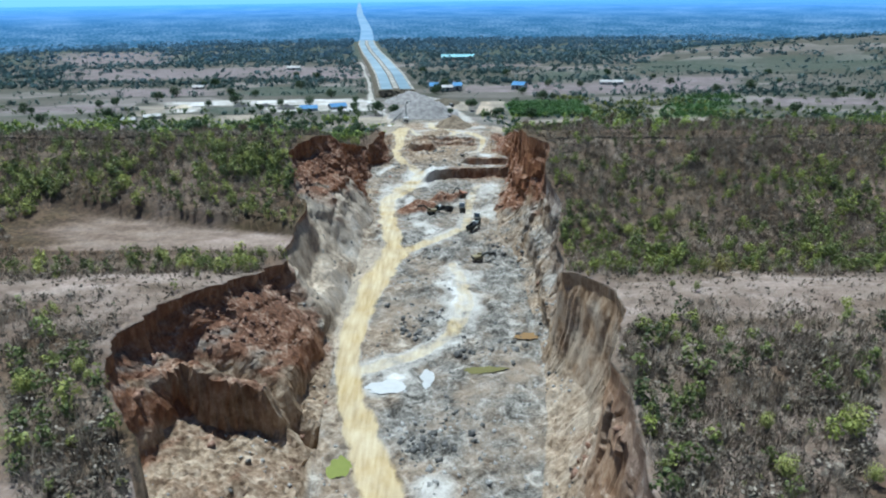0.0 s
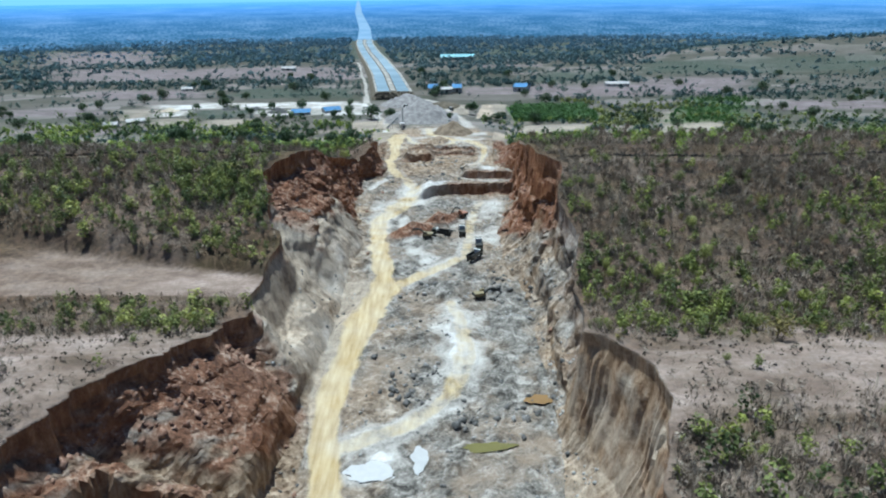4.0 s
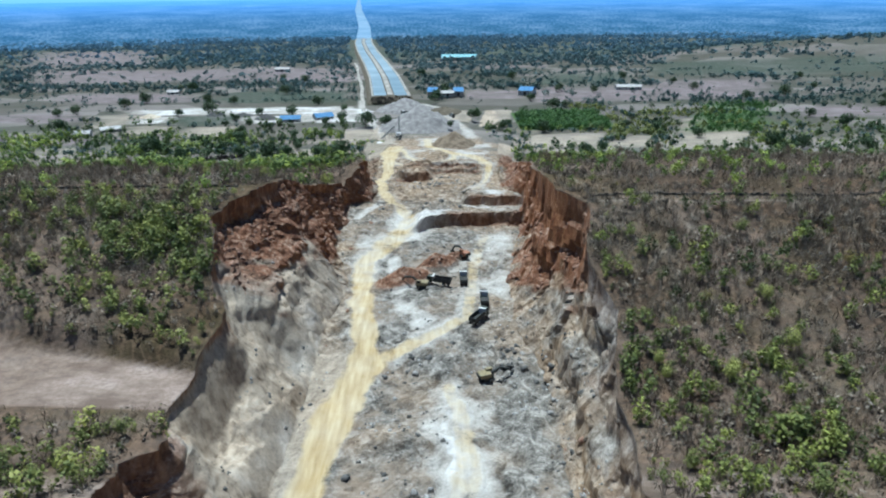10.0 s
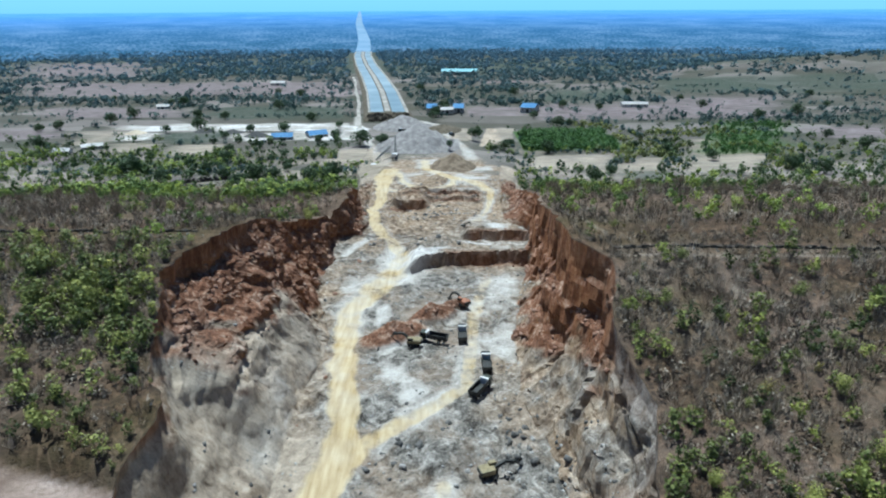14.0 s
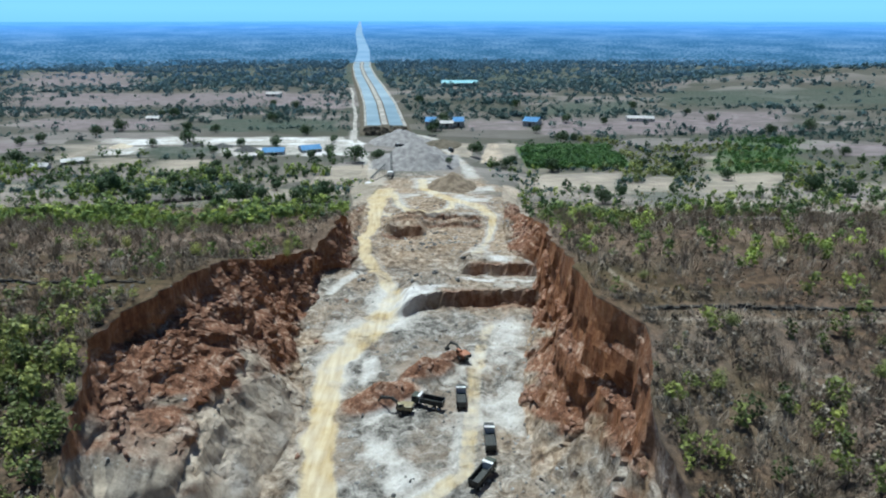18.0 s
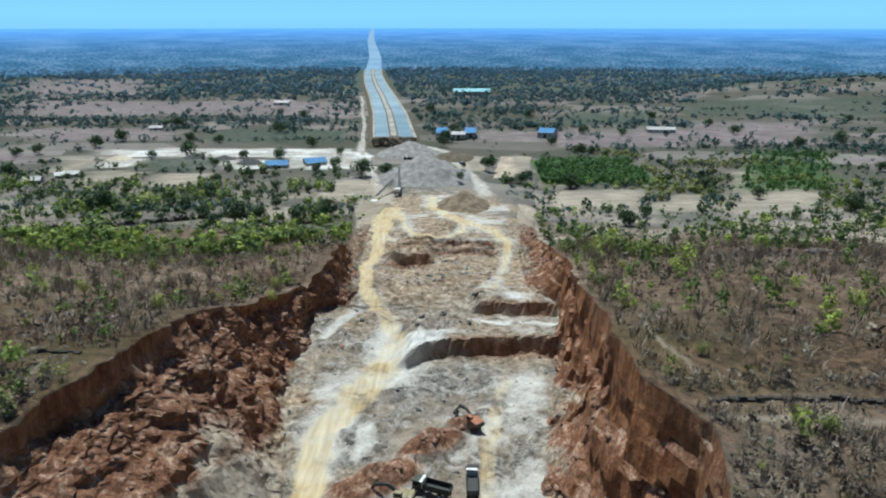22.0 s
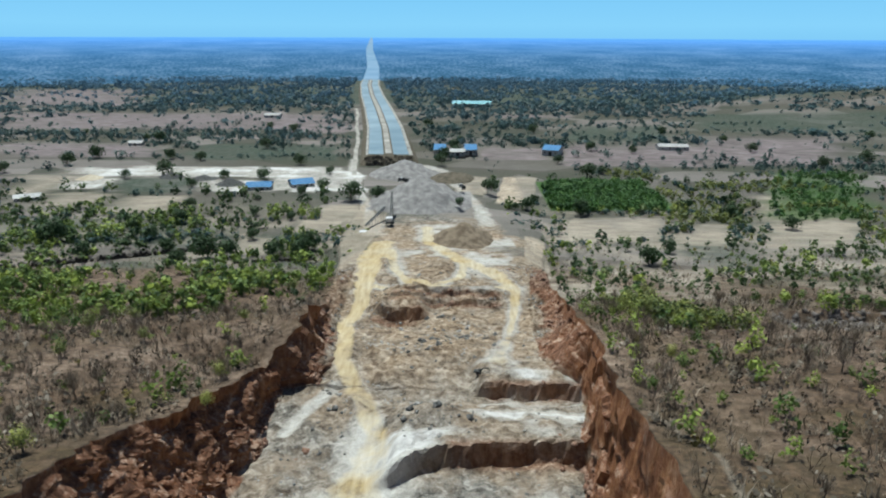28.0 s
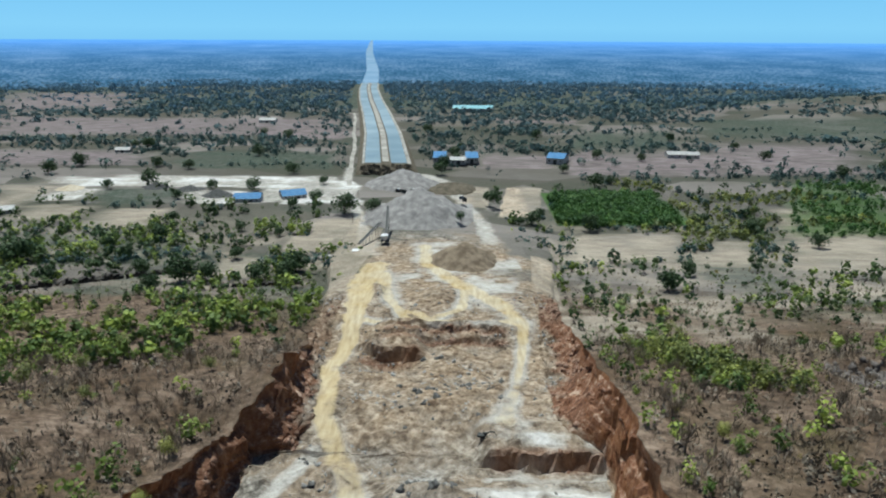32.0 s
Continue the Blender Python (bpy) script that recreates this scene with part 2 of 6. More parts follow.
    trackc = g.mix(g.ramp(g.noise(0.09, 4, 0.6), [(0.42, (0, 0, 0)), (0.64, (0.3, 0.3, 0.3))]), trackc, (0.64, 0.58, 0.45))
    trackc = g.mix(g.math("MULTIPLY", white_zone, 0.55), trackc, g.ramp(rut, [(0.35, (0.50, 0.455, 0.36)), (0.65, (0.62, 0.58, 0.485))]))
    worn = g.ramp(g.math("ADD", track, g.math("MULTIPLY", g.math("SUBTRACT", broken, 0.5), 1.1)), [(0.28, (0, 0, 0)), (0.6, (1, 1, 1))])
    col = g.mix(g.math("MULTIPLY", worn, 0.92), col, trackc)
    col = g.mix(g.math("MULTIPLY", big, 0.12), col, (0.2, 0.18, 0.15))
    g.color(g.mix(1.0, col, (0.86, 0.845, 0.82), "MULTIPLY"))
    return g.bump(g.math("ADD", fine, g.math("MULTIPLY", mid, 2.0)), 0.6, 0.5).m


GROUND = ground_material()


# ---- the lie of the land ----
def lattice(x, y, seed):
    """Smooth value noise on a unit lattice, -1 to 1."""
    xi, yi = np.floor(x).astype(np.int64), np.floor(y).astype(np.int64)
    fx, fy = x - xi, y - yi
    fx, fy = fx * fx * (3 - 2 * fx), fy * fy * (3 - 2 * fy)

    def h(a, b):
        n = (a * 374761393 + b * 668265263 + seed * 1274126177) & 0xFFFFFFFF
        n = ((n ^ (n >> 13)) * 1274126177) & 0xFFFFFFFF
        return ((n ^ (n >> 16)) & 0xFFFF) / 32767.5 - 1
    a = h(xi, yi) * (1 - fx) + h(xi + 1, yi) * fx
    b = h(xi, yi + 1) * (1 - fx) + h(xi + 1, yi + 1) * fx
    return a * (1 - fy) + b * fy


def fbm(x, y, scale, seed, octaves=4, gain=0.5):
    total, amp, f = 0, 1.0, 1.0 / scale
    for i in range(octaves):
        total = total + amp * lattice(x * f + 17.3 * i, y * f - 9.1 * i, seed + i)
        amp, f = amp * gain, f * 2.03
    return total


def smooth(a, b, v):
    t = np.clip((v - a) / (b - a), 0, 1)
    return t * t * (3 - 2 * t)


def curve(pairs, y):
    ys, vs = zip(*pairs)
    return np.interp(y, ys, vs)


HILL = [(-400, 24), (60, 25), (110, 26.5), (140, 25.5), (155, 22), (168, 17.5), (185, 16.5), (200, 18.5), (215, 22), (235, 27.5), (255, 33.5), (275, 35.5),
        (290, 33), (320, 27.5), (350, 21.5), (377, 15.5), (390, 11), (446, -1), (480, -8), (510, -14), (560, -18.5), (650, -20.5), (800, -22), (5000, -23)]
RIM_L = [(-400, -38), (40, -36), (69, -43.4), (83, -51.6), (95.7, -60), (111, -66.8), (126, -65), (137, -59), (143, -55), (159, -50.5), (170, -51), (177, -45),
         (187, -49.8), (195, -49.6), (204, -48.8), (213, -47.3), (217, -48.3), (221, -50), (232, -54.3), (251, -59.8), (262, -60.5), (277, -54), (302, -53.4), (318, -52), (332, -49.5),
         (346, -47.5), (362, -44.8), (372, -43.5), (379, -43.5), (382.4, -44), (383.6, -39.5), (390, -37.5), (404, -36.5), (420, -38), (437, -39.5), (470, -43), (520, -50), (560, -58), (5000, -58)]
TOE_L = [(-400, -26), (104, -29), (135, -31), (158, -31.5), (175, -33.5), (186, -33.4), (213, -32.6), (235, -32.5), (256, -32.5), (279, -30), (291, -30.5), (310, -36), (324, -39.5), (343, -40.5), (352, -41), (362, -40.6),
         (372, -40.6), (379, -41.5), (382.6, -42), (384, -31.5), (400, -30.5), (420, -32.5), (437, -34), (470, -36), (520, -38), (560, -36), (5000, -36)]
RIM_R = [(-400, 26), (40, 27), (68, 29), (93, 32), (103, 32.3), (112, 36), (125.5, 40.6), (134, 41.3), (143, 39.5), (150, 36.5), (158, 32.5), (168, 34.5), (176, 36.5),
         (196, 37.5), (205, 40), (215, 42.3), (225, 40), (237, 39.3), (250, 42.5), (256, 43.5), (263, 40), (270, 36.5), (286, 36), (305, 39.6), (330, 39.2), (353, 40.2), (366, 42.5), (380, 43),
         (399, 43), (442, 45), (460, 44), (520, 50), (560, 58), (5000, 58)]
TOE_R = [(-400, 15), (104, 20), (132, 25.7), (150, 28), (166, 29.4), (197, 29.3), (234, 30), (256, 23), (268, 25), (290, 25.2), (324, 31.8), (352, 37), (362, 39), (381, 41),
         (387, 34), (395, 32), (444, 34), (470, 37), (520, 38), (560, 36), (5000, 36)]
FLOOR = [(-400, -9), (90, -10), (120, -10), (160, -8), (200, -6), (235, -5), (257, -2), (290, -4), (345, -4), (372, -3.6), (380, -4.4), (402, -1), (425, -5.5), (440, -6.4), (448, -6.0), (456, -4), (470, -4),
         (490, -6), (510, -9), (560, -13), (650, -16), (760, -20), (5000, -22.5)]
MAIN_TRACK = [(-6, -300, 4), (-10, 40, 4), (-11.5, 90, 4), (-12.7, 107.7, 4), (-19, 124, 4.6), (-25.3, 145, 3.6), (-28, 162, 3.3), (-28, 184, 3.7), (-24.2, 212, 4.8), (-19, 236, 5.2),
              (-20, 246, 4.0), (-24.6, 279, 4.4), (-26.4, 310, 4.4), (-20, 327, 6.0), (-13.5, 347, 5.6), (-12.8, 361, 3.4), (-18.5, 375, 3.2), (-26.8, 395, 3.0),
              (-31, 430, 2.8), (-28.5, 449, 2.8), (-30.5, 483, 4.6), (-33, 510, 7.0), (-30, 540, 6.0)]
FLOOR_TRACKS = [[(-23, 156, 2.6), (-7.3, 163.6, 2.8), (3, 175.4, 3.2), (8, 195, 3.2), (7, 212, 2.8), (4, 226, 2.0)],
               [(-13, 241, 3), (0.3, 250.6, 2), (10, 260, 2), (12, 283, 2.2), (15, 312, 2.6), (20, 335, 2)]]
MOUTH_TRACKS = [[(-27, 462, 2.4), (-15, 457, 1.8), (-1, 456, 1.8), (15, 458, 2.0), (29, 460, 3.0)],
               [(-26, 525, 4.0), (-19, 484, 2.2), (-11, 463, 2.0), (0, 460, 2.0)],
               [(-14, 471, 1.5), (-2, 463, 1.8), (9, 472, 2.2), (11, 500, 2.2), (2, 524, 2.0)],
               [(-9, 580, 4.5), (-6, 542, 4.0), (12, 503, 4.6), (23, 477, 4.4), (30, 460, 2.6), (29, 447, 1.5), (24, 415, 1.2), (20, 398, 2.2), (19, 391, 3.6)]]
SIDE_TRACKS = FLOOR_TRACKS + MOUTH_TRACKS
# pale dust, stretch by stretch
DUST_UPPER = [[(-27, 384, 2), (-32, 372, 2.2), (-36, 361, 2)],
                [(3, 170, 3), (8, 190, 6), (5, 214, 8), (3, 226, 4)],
                [(14, 252, 5), (17, 285, 8), (19, 312, 9), (24, 334, 7)], [(-12, 268, 6), (-4, 258, 5)],
                [(-10, 345, 9), (-22, 325, 8), (-30, 330, 5)], [(-4, 354, 4), (6, 354, 3)],
                [(20, 366, 3), (27, 361, 6), (36, 358, 6)], [(15, 375, 2.5), (26, 376, 4), (38, 377, 4)], [(0, 374, 3), (14, 364, 2)]]
DUST_LOWER = [[(-12, 152, 5), (-18, 148, 4)], [(-19, 258, 5), (-25, 285, 6), (-26, 310, 6), (-20, 327, 9), (-13, 347, 9), (-15, 365, 5)], [(-16, 262, 3), (-17, 272, 4)], [(12, 250, 3), (16, 246, 3)], [(-16, 312, 3), (-15, 300, 3)],
                [(-30, 190, 3.5), (-36, 205, 2)], [(-35, 178, 3), (-46, 180, 3)]]
DUST_MOUTH = [[(-10, 520, 10), (6, 535, 12), (2, 575, 16)], [(24, 495, 7), (34, 545, 10)], [(20, 500, 5), (8, 530, 6), (-6, 570, 7)], [(-45, 540, 3), (-60, 565, 3)],
                [(-2, 110, 5), (-6, 96, 4)], [(6, 300, 2), (-14, 282, 3)]]
LIME = [[(15, 383.5, 2.0), (28, 384, 2.6), (40, 384, 2.6)], [(16, 366, 3.5), (25, 365, 6), (37, 364, 6)], [(-9, 347, 4), (0, 353, 4.5), (8, 354, 3)], [(-14, 352, 3), (-7, 358, 3)],
        [(-13, 152, 4), (-17, 147, 3)], [(6, 196, 4), (5, 214, 4)]]
WHITE_TRACKS = DUST_UPPER + DUST_LOWER + DUST_MOUTH

PLAIN_TRACKS = [[(-88, 830, 4), (-84, 790, 4), (-74, 730, 4), (-58, 670, 4), (-46, 610, 5), (-36, 560, 6)], [(26, 590, 6), (24, 640, 5), (14, 690, 5), (0, 770, 6), (-20, 800, 6)],
                [(-100, 706, 6), (-70, 700, 8)], [(-60, 575, 2.5), (-90, 556, 2.5), (-130, 548, 2)], [(-30, 700, 10), (-10, 705, 10)]]


# footpaths worn through the scrub
TRAILS = [[(42, 324, 0.7), (47, 308, 0.8), (43.5, 292, 0.8), (44, 281, 0.7), (46, 275, 0.7), (45.5, 266, 0.7)], [(96, 262, 0.7), (76, 254, 0.8), (69, 247, 0.8), (66, 240, 0.8), (57, 233, 0.8), (52, 226, 0.7)],
          [(44, 258.5, 1.0), (58, 257.6, 1.2), (74, 257.4, 1.2), (110, 258, 1.0)], [(69, 247, 0.6), (78, 240, 0.7), (86, 231, 0.7)], [(-84, 266, 0.8), (-86, 275, 0.8), (-90, 291, 0.8), (-91, 305, 0.7)],
          [(-61, 252, 0.6), (-65, 263, 0.8), (-66, 273, 0.8)], [(58, 118, 0.7), (64, 127, 0.7), (62, 138, 0.7)]]
POOLS = [(-24.3, 118, 3.0, 4.2, -10.3), (12, 156, 6.5, 2.0, -8.2), (25.8, 173.8, 3.4, 2.2, -7.4), (-15.8, 148.6, 5.2, 3.4, -8.7), (-4.4, 152, 2.0, 4.6, -8.6)]   # x, y, half sizes, level


# plots on the plain: x, y, half sizes, lean of the long sides
PALE_PLOTS = [(-260, 664, 18, 24, -0.45), (-204, 651, 22, 26, -0.05), (-66, 630, 15, 24, -0.1), (-75, 597, 13, 15, 0.0), (-101, 552, 11, 20, 0.0), (102, 596, 30, 28, 0.3),
              (154, 586, 10, 24, 0.4), (222, 600, 26, 46, 0.6), (225, 664, 9, 28, 0.45), (47, 530, 6, 36, 0.1), (22, 720, 10, 36, 0.05), (54, 705, 14, 48, 0.15), (-314, 711, 16, 38, -0.35)]
PINK_PLOTS = [(-380, 1105, 250, 92, -0.4), (-377, 872, 80, 40, -0.9), (183, 862, 74, 58, 0.15), (65, 866, 34, 34, 0.1), (328, 900, 72, 88, 0.5), (-700, 1440, 120, 170, -0.5),
              (120, 1170, 60, 18, 0.2), (-330, 610, 60, 16, 0.1), (420, 720, 70, 30, 0.3), (-420, 735, 60, 26, -0.3), (-160, 1010, 40, 14, 0.0)]
OLIVE_PLOTS = [(-181, 868, 74, 46, -0.1), (-222, 712, 30, 26, -0.2), (530, 1120, 210, 84, 0.4), (205, 1025, 58, 66, 0.3), (-250, 590, 60, 22, 0.0), (-170, 578, 50, 26, 0.0), (0, 1640, 1600, 330, 0.0)]
YARD_PLOTS = [(-185, 768, 106, 24, -0.15), (-106, 736, 40, 44, -0.2), (-287, 738, 20, 46, -0.4), (-162, 712, 34, 22, -0.2)]
WOODS = [(-310, 962, 200, 22, -0.2), (-330, 1370, 190, 120, -0.3), (-215, 1250, 60, 40, 0.0), (90, 1090, 30, 60, 0.2), (190, 1260, 120, 90, 0.2), (-20, 1010, 40, 22, 0.0),
         (290, 1220, 90, 60, 0.3), (-600, 960, 90, 40, -0.4), (420, 1010, 60, 16, 0.4), (-200, 560, 46, 7, 0.2), (60, 940, 60, 10, 0.0), (-190, 592, 110, 12, 0.1), (-160, 612, 70, 7, 0.0), (-320, 655, 30, 10, 0.0), (-110, 640, 20, 6, 0.0), (190, 640, 14, 40, 0.5)]


def plots(which, x, y, ragged=0.07):
    """1 inside any of the plots, 0 outside, with slightly ragged edges."""
    best, edge = np.zeros_like(x), ragged * fbm(x, y, 16, 131, 3)
    for cx, cy, rx, ry, lean in which:
        best = np.maximum(best, smooth(1.0, 0.9, np.maximum(np.abs(x - cx - lean * (y - cy)) / rx, np.abs(y - cy) / ry) + edge))
    return best


def hill(x, y):
    z = curve(HILL, y)
    k = smooth(540, 480, y) * smooth(-200, -60, y)
    z = z + k * 1.6 * fbm(x, y, 60, 3, 3) + 0.25 * k * fbm(x, y, 9, 5, 3)
    # right flank runs a little higher past the ridge, left shoulder lower
    z = z + smooth(300, 340, y) * smooth(470, 400, y) * np.where(x > 0, 3.0, -1.0)
    z = z - 1.3 * np.exp(-((y - 274) / 8) ** 2) * smooth(20, 44, x)
    z = z - (2.0 * np.exp(-((y - 356) / 16) ** 2) + 3.6 * np.exp(-((y - 325) / 22) ** 2)) * smooth(80, 48, x) * (x > 0)
    # old stone diggings on the right flank
    z = z - 3.2 * smooth(99, 108, x) * smooth(178, 162, x) * smooth(380, 394, y) * smooth(407.5, 404.5, y + 1.5 * fbm(x, x * 0, 9, 37, 3))
    z = z + 6 * np.exp(-((x + 38) / 9) ** 2 - ((y - 400) / 13) ** 2)
    z = z - 6 * np.exp(-((y - 361) / 17) ** 2) * smooth(-85, -50, x) * (x < 0)
    z = z - (4.0 * np.exp(-((y - 333) / 16) ** 2) + 5.5 * np.exp(-((y - 377) / 7) ** 2)) * smooth(-95, -55, x) * (x < 0)
    # dry pond in the saddle, with a low bank behind it
    pond = pond_mask(x, y)
    z = z * (1 - pond) + pond * 16.6
    z = z + 34 * np.exp(-((x - 900) / 420) ** 2 - ((y - 1330) / 150) ** 2)
    return z + 0.5 * np.exp(-((y - 216 - 0.06 * (x + 50)) / 2.5) ** 2) * smooth(-44, -50, x) * smooth(-160, -120, x)


def pond_mask(x, y):
    mid, half = 193 - 0.17 * (x + 50), 7.5 + 0.15 * np.clip(-50 - x, 0, 75)
    return smooth(1.2, 0.72, np.abs(y - mid) / half + 0.06 * fbm(x, y, 40, 31, 2)) * smooth(-44, -47, x) * smooth(-165, -118, x + 8 * fbm(x * 0, y, 9, 33, 2))


def along(points, x, y):
    """How far inside a ribbon each place lies: 1 on it, 0 off it."""
    best, ragged = np.zeros_like(x), 1 + 0.22 * fbm(x, y, 7, 151, 3)
    for (ax, ay, aw), (bx, by, bw) in zip(points, points[1:]):
        dx, dy = bx - ax, by - ay
        t = np.clip(((x - ax) * dx + (y - ay) * dy) / (dx * dx + dy * dy), 0, 1)
        d = np.hypot(x - ax - t * dx, y - ay - t * dy)
        w = (aw + (bw - aw) * t) * ragged
        best = np.maximum(best, np.clip((w * 1.32 - d) / (w * 0.7), 0, 1))
    return best


def mound(x, y, cx, cy, rx, ry, h, turn=0.0):
    c, s = math.cos(turn), math.sin(turn)
    u, v = ((x - cx) * c + (y - cy) * s) / rx, (-(x - cx) * s + (y - cy) * c) / ry
    return h * np.clip(1 - np.hypot(u, v), 0, 1)


def floor_height(x, y):
    z = curve(FLOOR, y)
    # quarry benches that face back along the cut
    face = 349.5 - 0.5 * np.clip(7 - x, 0, 16) + 1.6 * fbm(x, y * 0, 9, 41, 4)
    z = z + 5.6 * smooth(face - 0.6, face + 0.8, y) * smooth(-14, -4, x) * smooth(380, 351, y)
    face = 379.5 + 1.2 * fbm(x, y * 0, 6, 43, 3)
    z = z + 4.4 * smooth(face - 0.5, face + 0.6, y) * smooth(10, 15, x) * smooth(404, 386, y)
    face = 440 + 1.3 * fbm(x, y * 0, 7, 45, 3)
    z = z + 4.0 * smooth(face - 0.6, face + 0.8, y) * smooth(-25, -20, x) * smooth(-2, -7, x) * smooth(458, 446, y)
    z = z - 4.6 * np.exp(-((x + 13) / 8) ** 2 - ((y - 435) / 5) ** 2)
    for step in (447.5, 452):
        face = step + 1.6 * fbm(x, y * 0, 6, 47, 3)
        z = z + 1.5 * smooth(face - 0.5, face + 0.5, y) * smooth(-22, -14, x) * smooth(28, 20, x) * smooth(460, 455, y)
    # spoil heaps and ridges
    z = z + mound(x, y, -11, 290, 14, 6, 6.5, 0.55) + mound(x, y, 0, 303, 11, 5, 6.0, 0.6) + mound(x, y, 8, 313, 5, 3, 3.0)
    z = z + mound(x, y, 2, 365, 18, 6, 3.2, -0.05) + mound(x, y, 4, 236, 14, 6, 3.6, 0.25) + mound(x, y, -9, 205, 12, 5, 2.2)
    z = z + mound(x, y, -21, 375, 8, 10, 2.5) + mound(x, y, 0, 490, 9, 14, 4.0) + mound(x, y, -24, 495, 3.0, 12, 3.0) + mound(x, y, 20, 482, 6, 4, 1.8)
    z = z + mound(x, y, -31, 340, 5, 9, 2.2) + mound(x, y, 23, 212, 8, 5, 2.0, 0.6) + mound(x, y, 22, 234, 8, 4, 2.2, -0.5)
    return z


def land():
    """One sheet of ground: hill, cut and plain, as a grid whose columns follow the rims of the cut."""
    rows = np.concatenate([np.linspace(-400, 50, 26), np.arange(56, 74, 2.0), np.arange(74, 520, 0.74), 520 + 380 * np.linspace(0.003, 1, 150) ** 1.35, 900 * (4990 / 900) ** np.linspace(0.012, 1, 70)])
    far = (np.geomspace(1, 1 + 4900, 84) - 1) * (1 - np.exp(-np.arange(84) / 3.0)) + np.arange(84) * 0.5
    lin = np.linspace(0, 1, 58)[1:-1]
    sw, fl, rw = np.concatenate([[0.003, 0.012], 0.012 + 0.988 * lin ** 1.6]), np.linspace(0, 1, 92), np.concatenate([[0.006, 0.02], 0.02 + 0.98 * lin ** 1.5])
    xs, kind, prm = [], [], []
    y1 = rows
    jag = 1.7 * fbm(y1, y1 * 0 + 3, 6, 11, 5, 0.6) * smooth(520, 480, y1) * (1 - 0.7 * smooth(182, 190, y1) * smooth(218, 212, y1))
    jag2 = 0.8 * fbm(y1, y1 * 0 + 9, 7, 12, 5, 0.5) * smooth(520, 480, y1)
    rl, tl, tr, rr = curve(RIM_L, y1) + jag, curve(TOE_L, y1), curve(TOE_R, y1), curve(RIM_R, y1) + jag2
    for d in far[::-1]:
        xs.append(rl - d), kind.append(0), prm.append(0.0)
    for s in sw:
        xs.append(rl - jag + (tl - rl + jag) * s + jag * max(0.0, 1 - s / 0.06)), kind.append(1), prm.append(s)
    for s in fl:
        xs.append(tl + (tr - tl) * s), kind.append(2), prm.append(s)
    for s in rw[::-1]:
        xs.append(rr - jag2 + (tr - rr + jag2) * s + jag2 * max(0.0, 1 - s / 0.08)), kind.append(3), prm.append(s)
    for d in far:
        xs.append(rr + d), kind.append(4), prm.append(0.0)
    X = np.array(xs).T
    Y = np.repeat(rows[:, None], X.shape[1], 1)
    K, S = np.repeat(np.array(kind)[None], len(rows), 0), np.repeat(np.array(prm)[None], len(rows), 0)
    top, low = hill(X, Y), floor_height(X, Y)
    merge = smooth(540, 680, Y)
    low = low * (1 - merge) + top * merge
    RL, TL, TR, RR = (np.repeat(a[:, None], X.shape[1], 1) for a in (rl, tl, tr, rr))
    zl_top, zl_low = hill(RL, Y), floor_height(TL, Y) * (1 - merge) + hill(TL, Y) * merge
    zr_top, zr_low = hill(RR, Y), floor_height(TR, Y) * (1 - merge) + hill(TR, Y) * merge
    # fall of the walls from rim to toe, with shelves that wander up and down
    S = np.clip(S + (0.04 + 0.06 * smooth(165, 180, Y) * (1 - 0.85 * smooth(183, 190, Y) * smooth(217, 209, Y) * (X < 0))) * fbm(X, Y, 13, 49, 4) * smooth(0.06, 0.2, S) * smooth(1.0, 0.8, S), 0, 1)
    bay = smooth(222, 240, Y) * smooth(372, 350, Y)
    near = smooth(134, 122, Y)
    slope = smooth(186, 160, Y) * (1 - near)
    dl_slope = lambda s: np.interp(s, [0, 0.004, 0.012, 0.05, 0.2, 0.74, 0.82, 1], [0, 0.01, 0.07, 0.13, 0.27, 0.66, 0.92, 1])
    dl = np.interp(S, [0, 0.004, 0.012, 0.10, 0.2, 0.6, 1], [0, 0.01, 0.10, 0.5, 0.62, 0.86, 1])
    ledge = smooth(286, 274, Y)
    curtain = smooth(-0.35, 0.3, fbm(Y, Y * 0 + 7, 14, 55, 3))
    dl_bay = ledge * np.interp(S, [0, 0.004, 0.012, 0.06, 0.40, 0.50, 0.56, 0.64, 0.72, 1], [0, 0.01, 0.07, 0.20, 0.43, 0.48, 0.57, 0.61, 0.75, 1]) \
        + (1 - ledge) * (curtain * np.interp(S, [0, 0.004, 0.012, 0.05, 0.12, 0.3, 0.8, 1], [0, 0.01, 0.07, 0.19, 0.25, 0.42, 0.88, 1])
                         + (1 - curtain) * np.interp(S, [0, 0.004, 0.012, 0.05, 0.3, 0.8, 1], [0, 0.01, 0.03, 0.06, 0.36, 0.86, 1]))
    dl_near = np.interp(S, [0, 0.004, 0.012, 0.06, 0.25, 0.74, 0.86, 1], [0, 0.01, 0.10, 0.25, 0.32, 0.48, 0.80, 1])
    dl_mid = np.interp(S, [0, 0.004, 0.012, 0.08, 0.35, 0.7, 1], [0, 0.01, 0.09, 0.20, 0.48, 0.78, 1])
    soft = smooth(166, 184, Y) * smooth(236, 222, Y)
    dl = dl * (1 - soft) + dl_mid * soft
    scrape = smooth(183, 190, Y) * smooth(217, 209, Y)
    dl = dl * (1 - scrape) + scrape * np.interp(S, [0, 0.004, 0.012, 0.27, 0.32, 0.72, 1], [0, 0.01, 0.08, 0.56, 0.60, 0.72, 1])
    drop_l = dl * (1 - bay) * (1 - near) * (1 - slope) + dl_bay * bay + dl_near * near + dl_slope(S) * slope
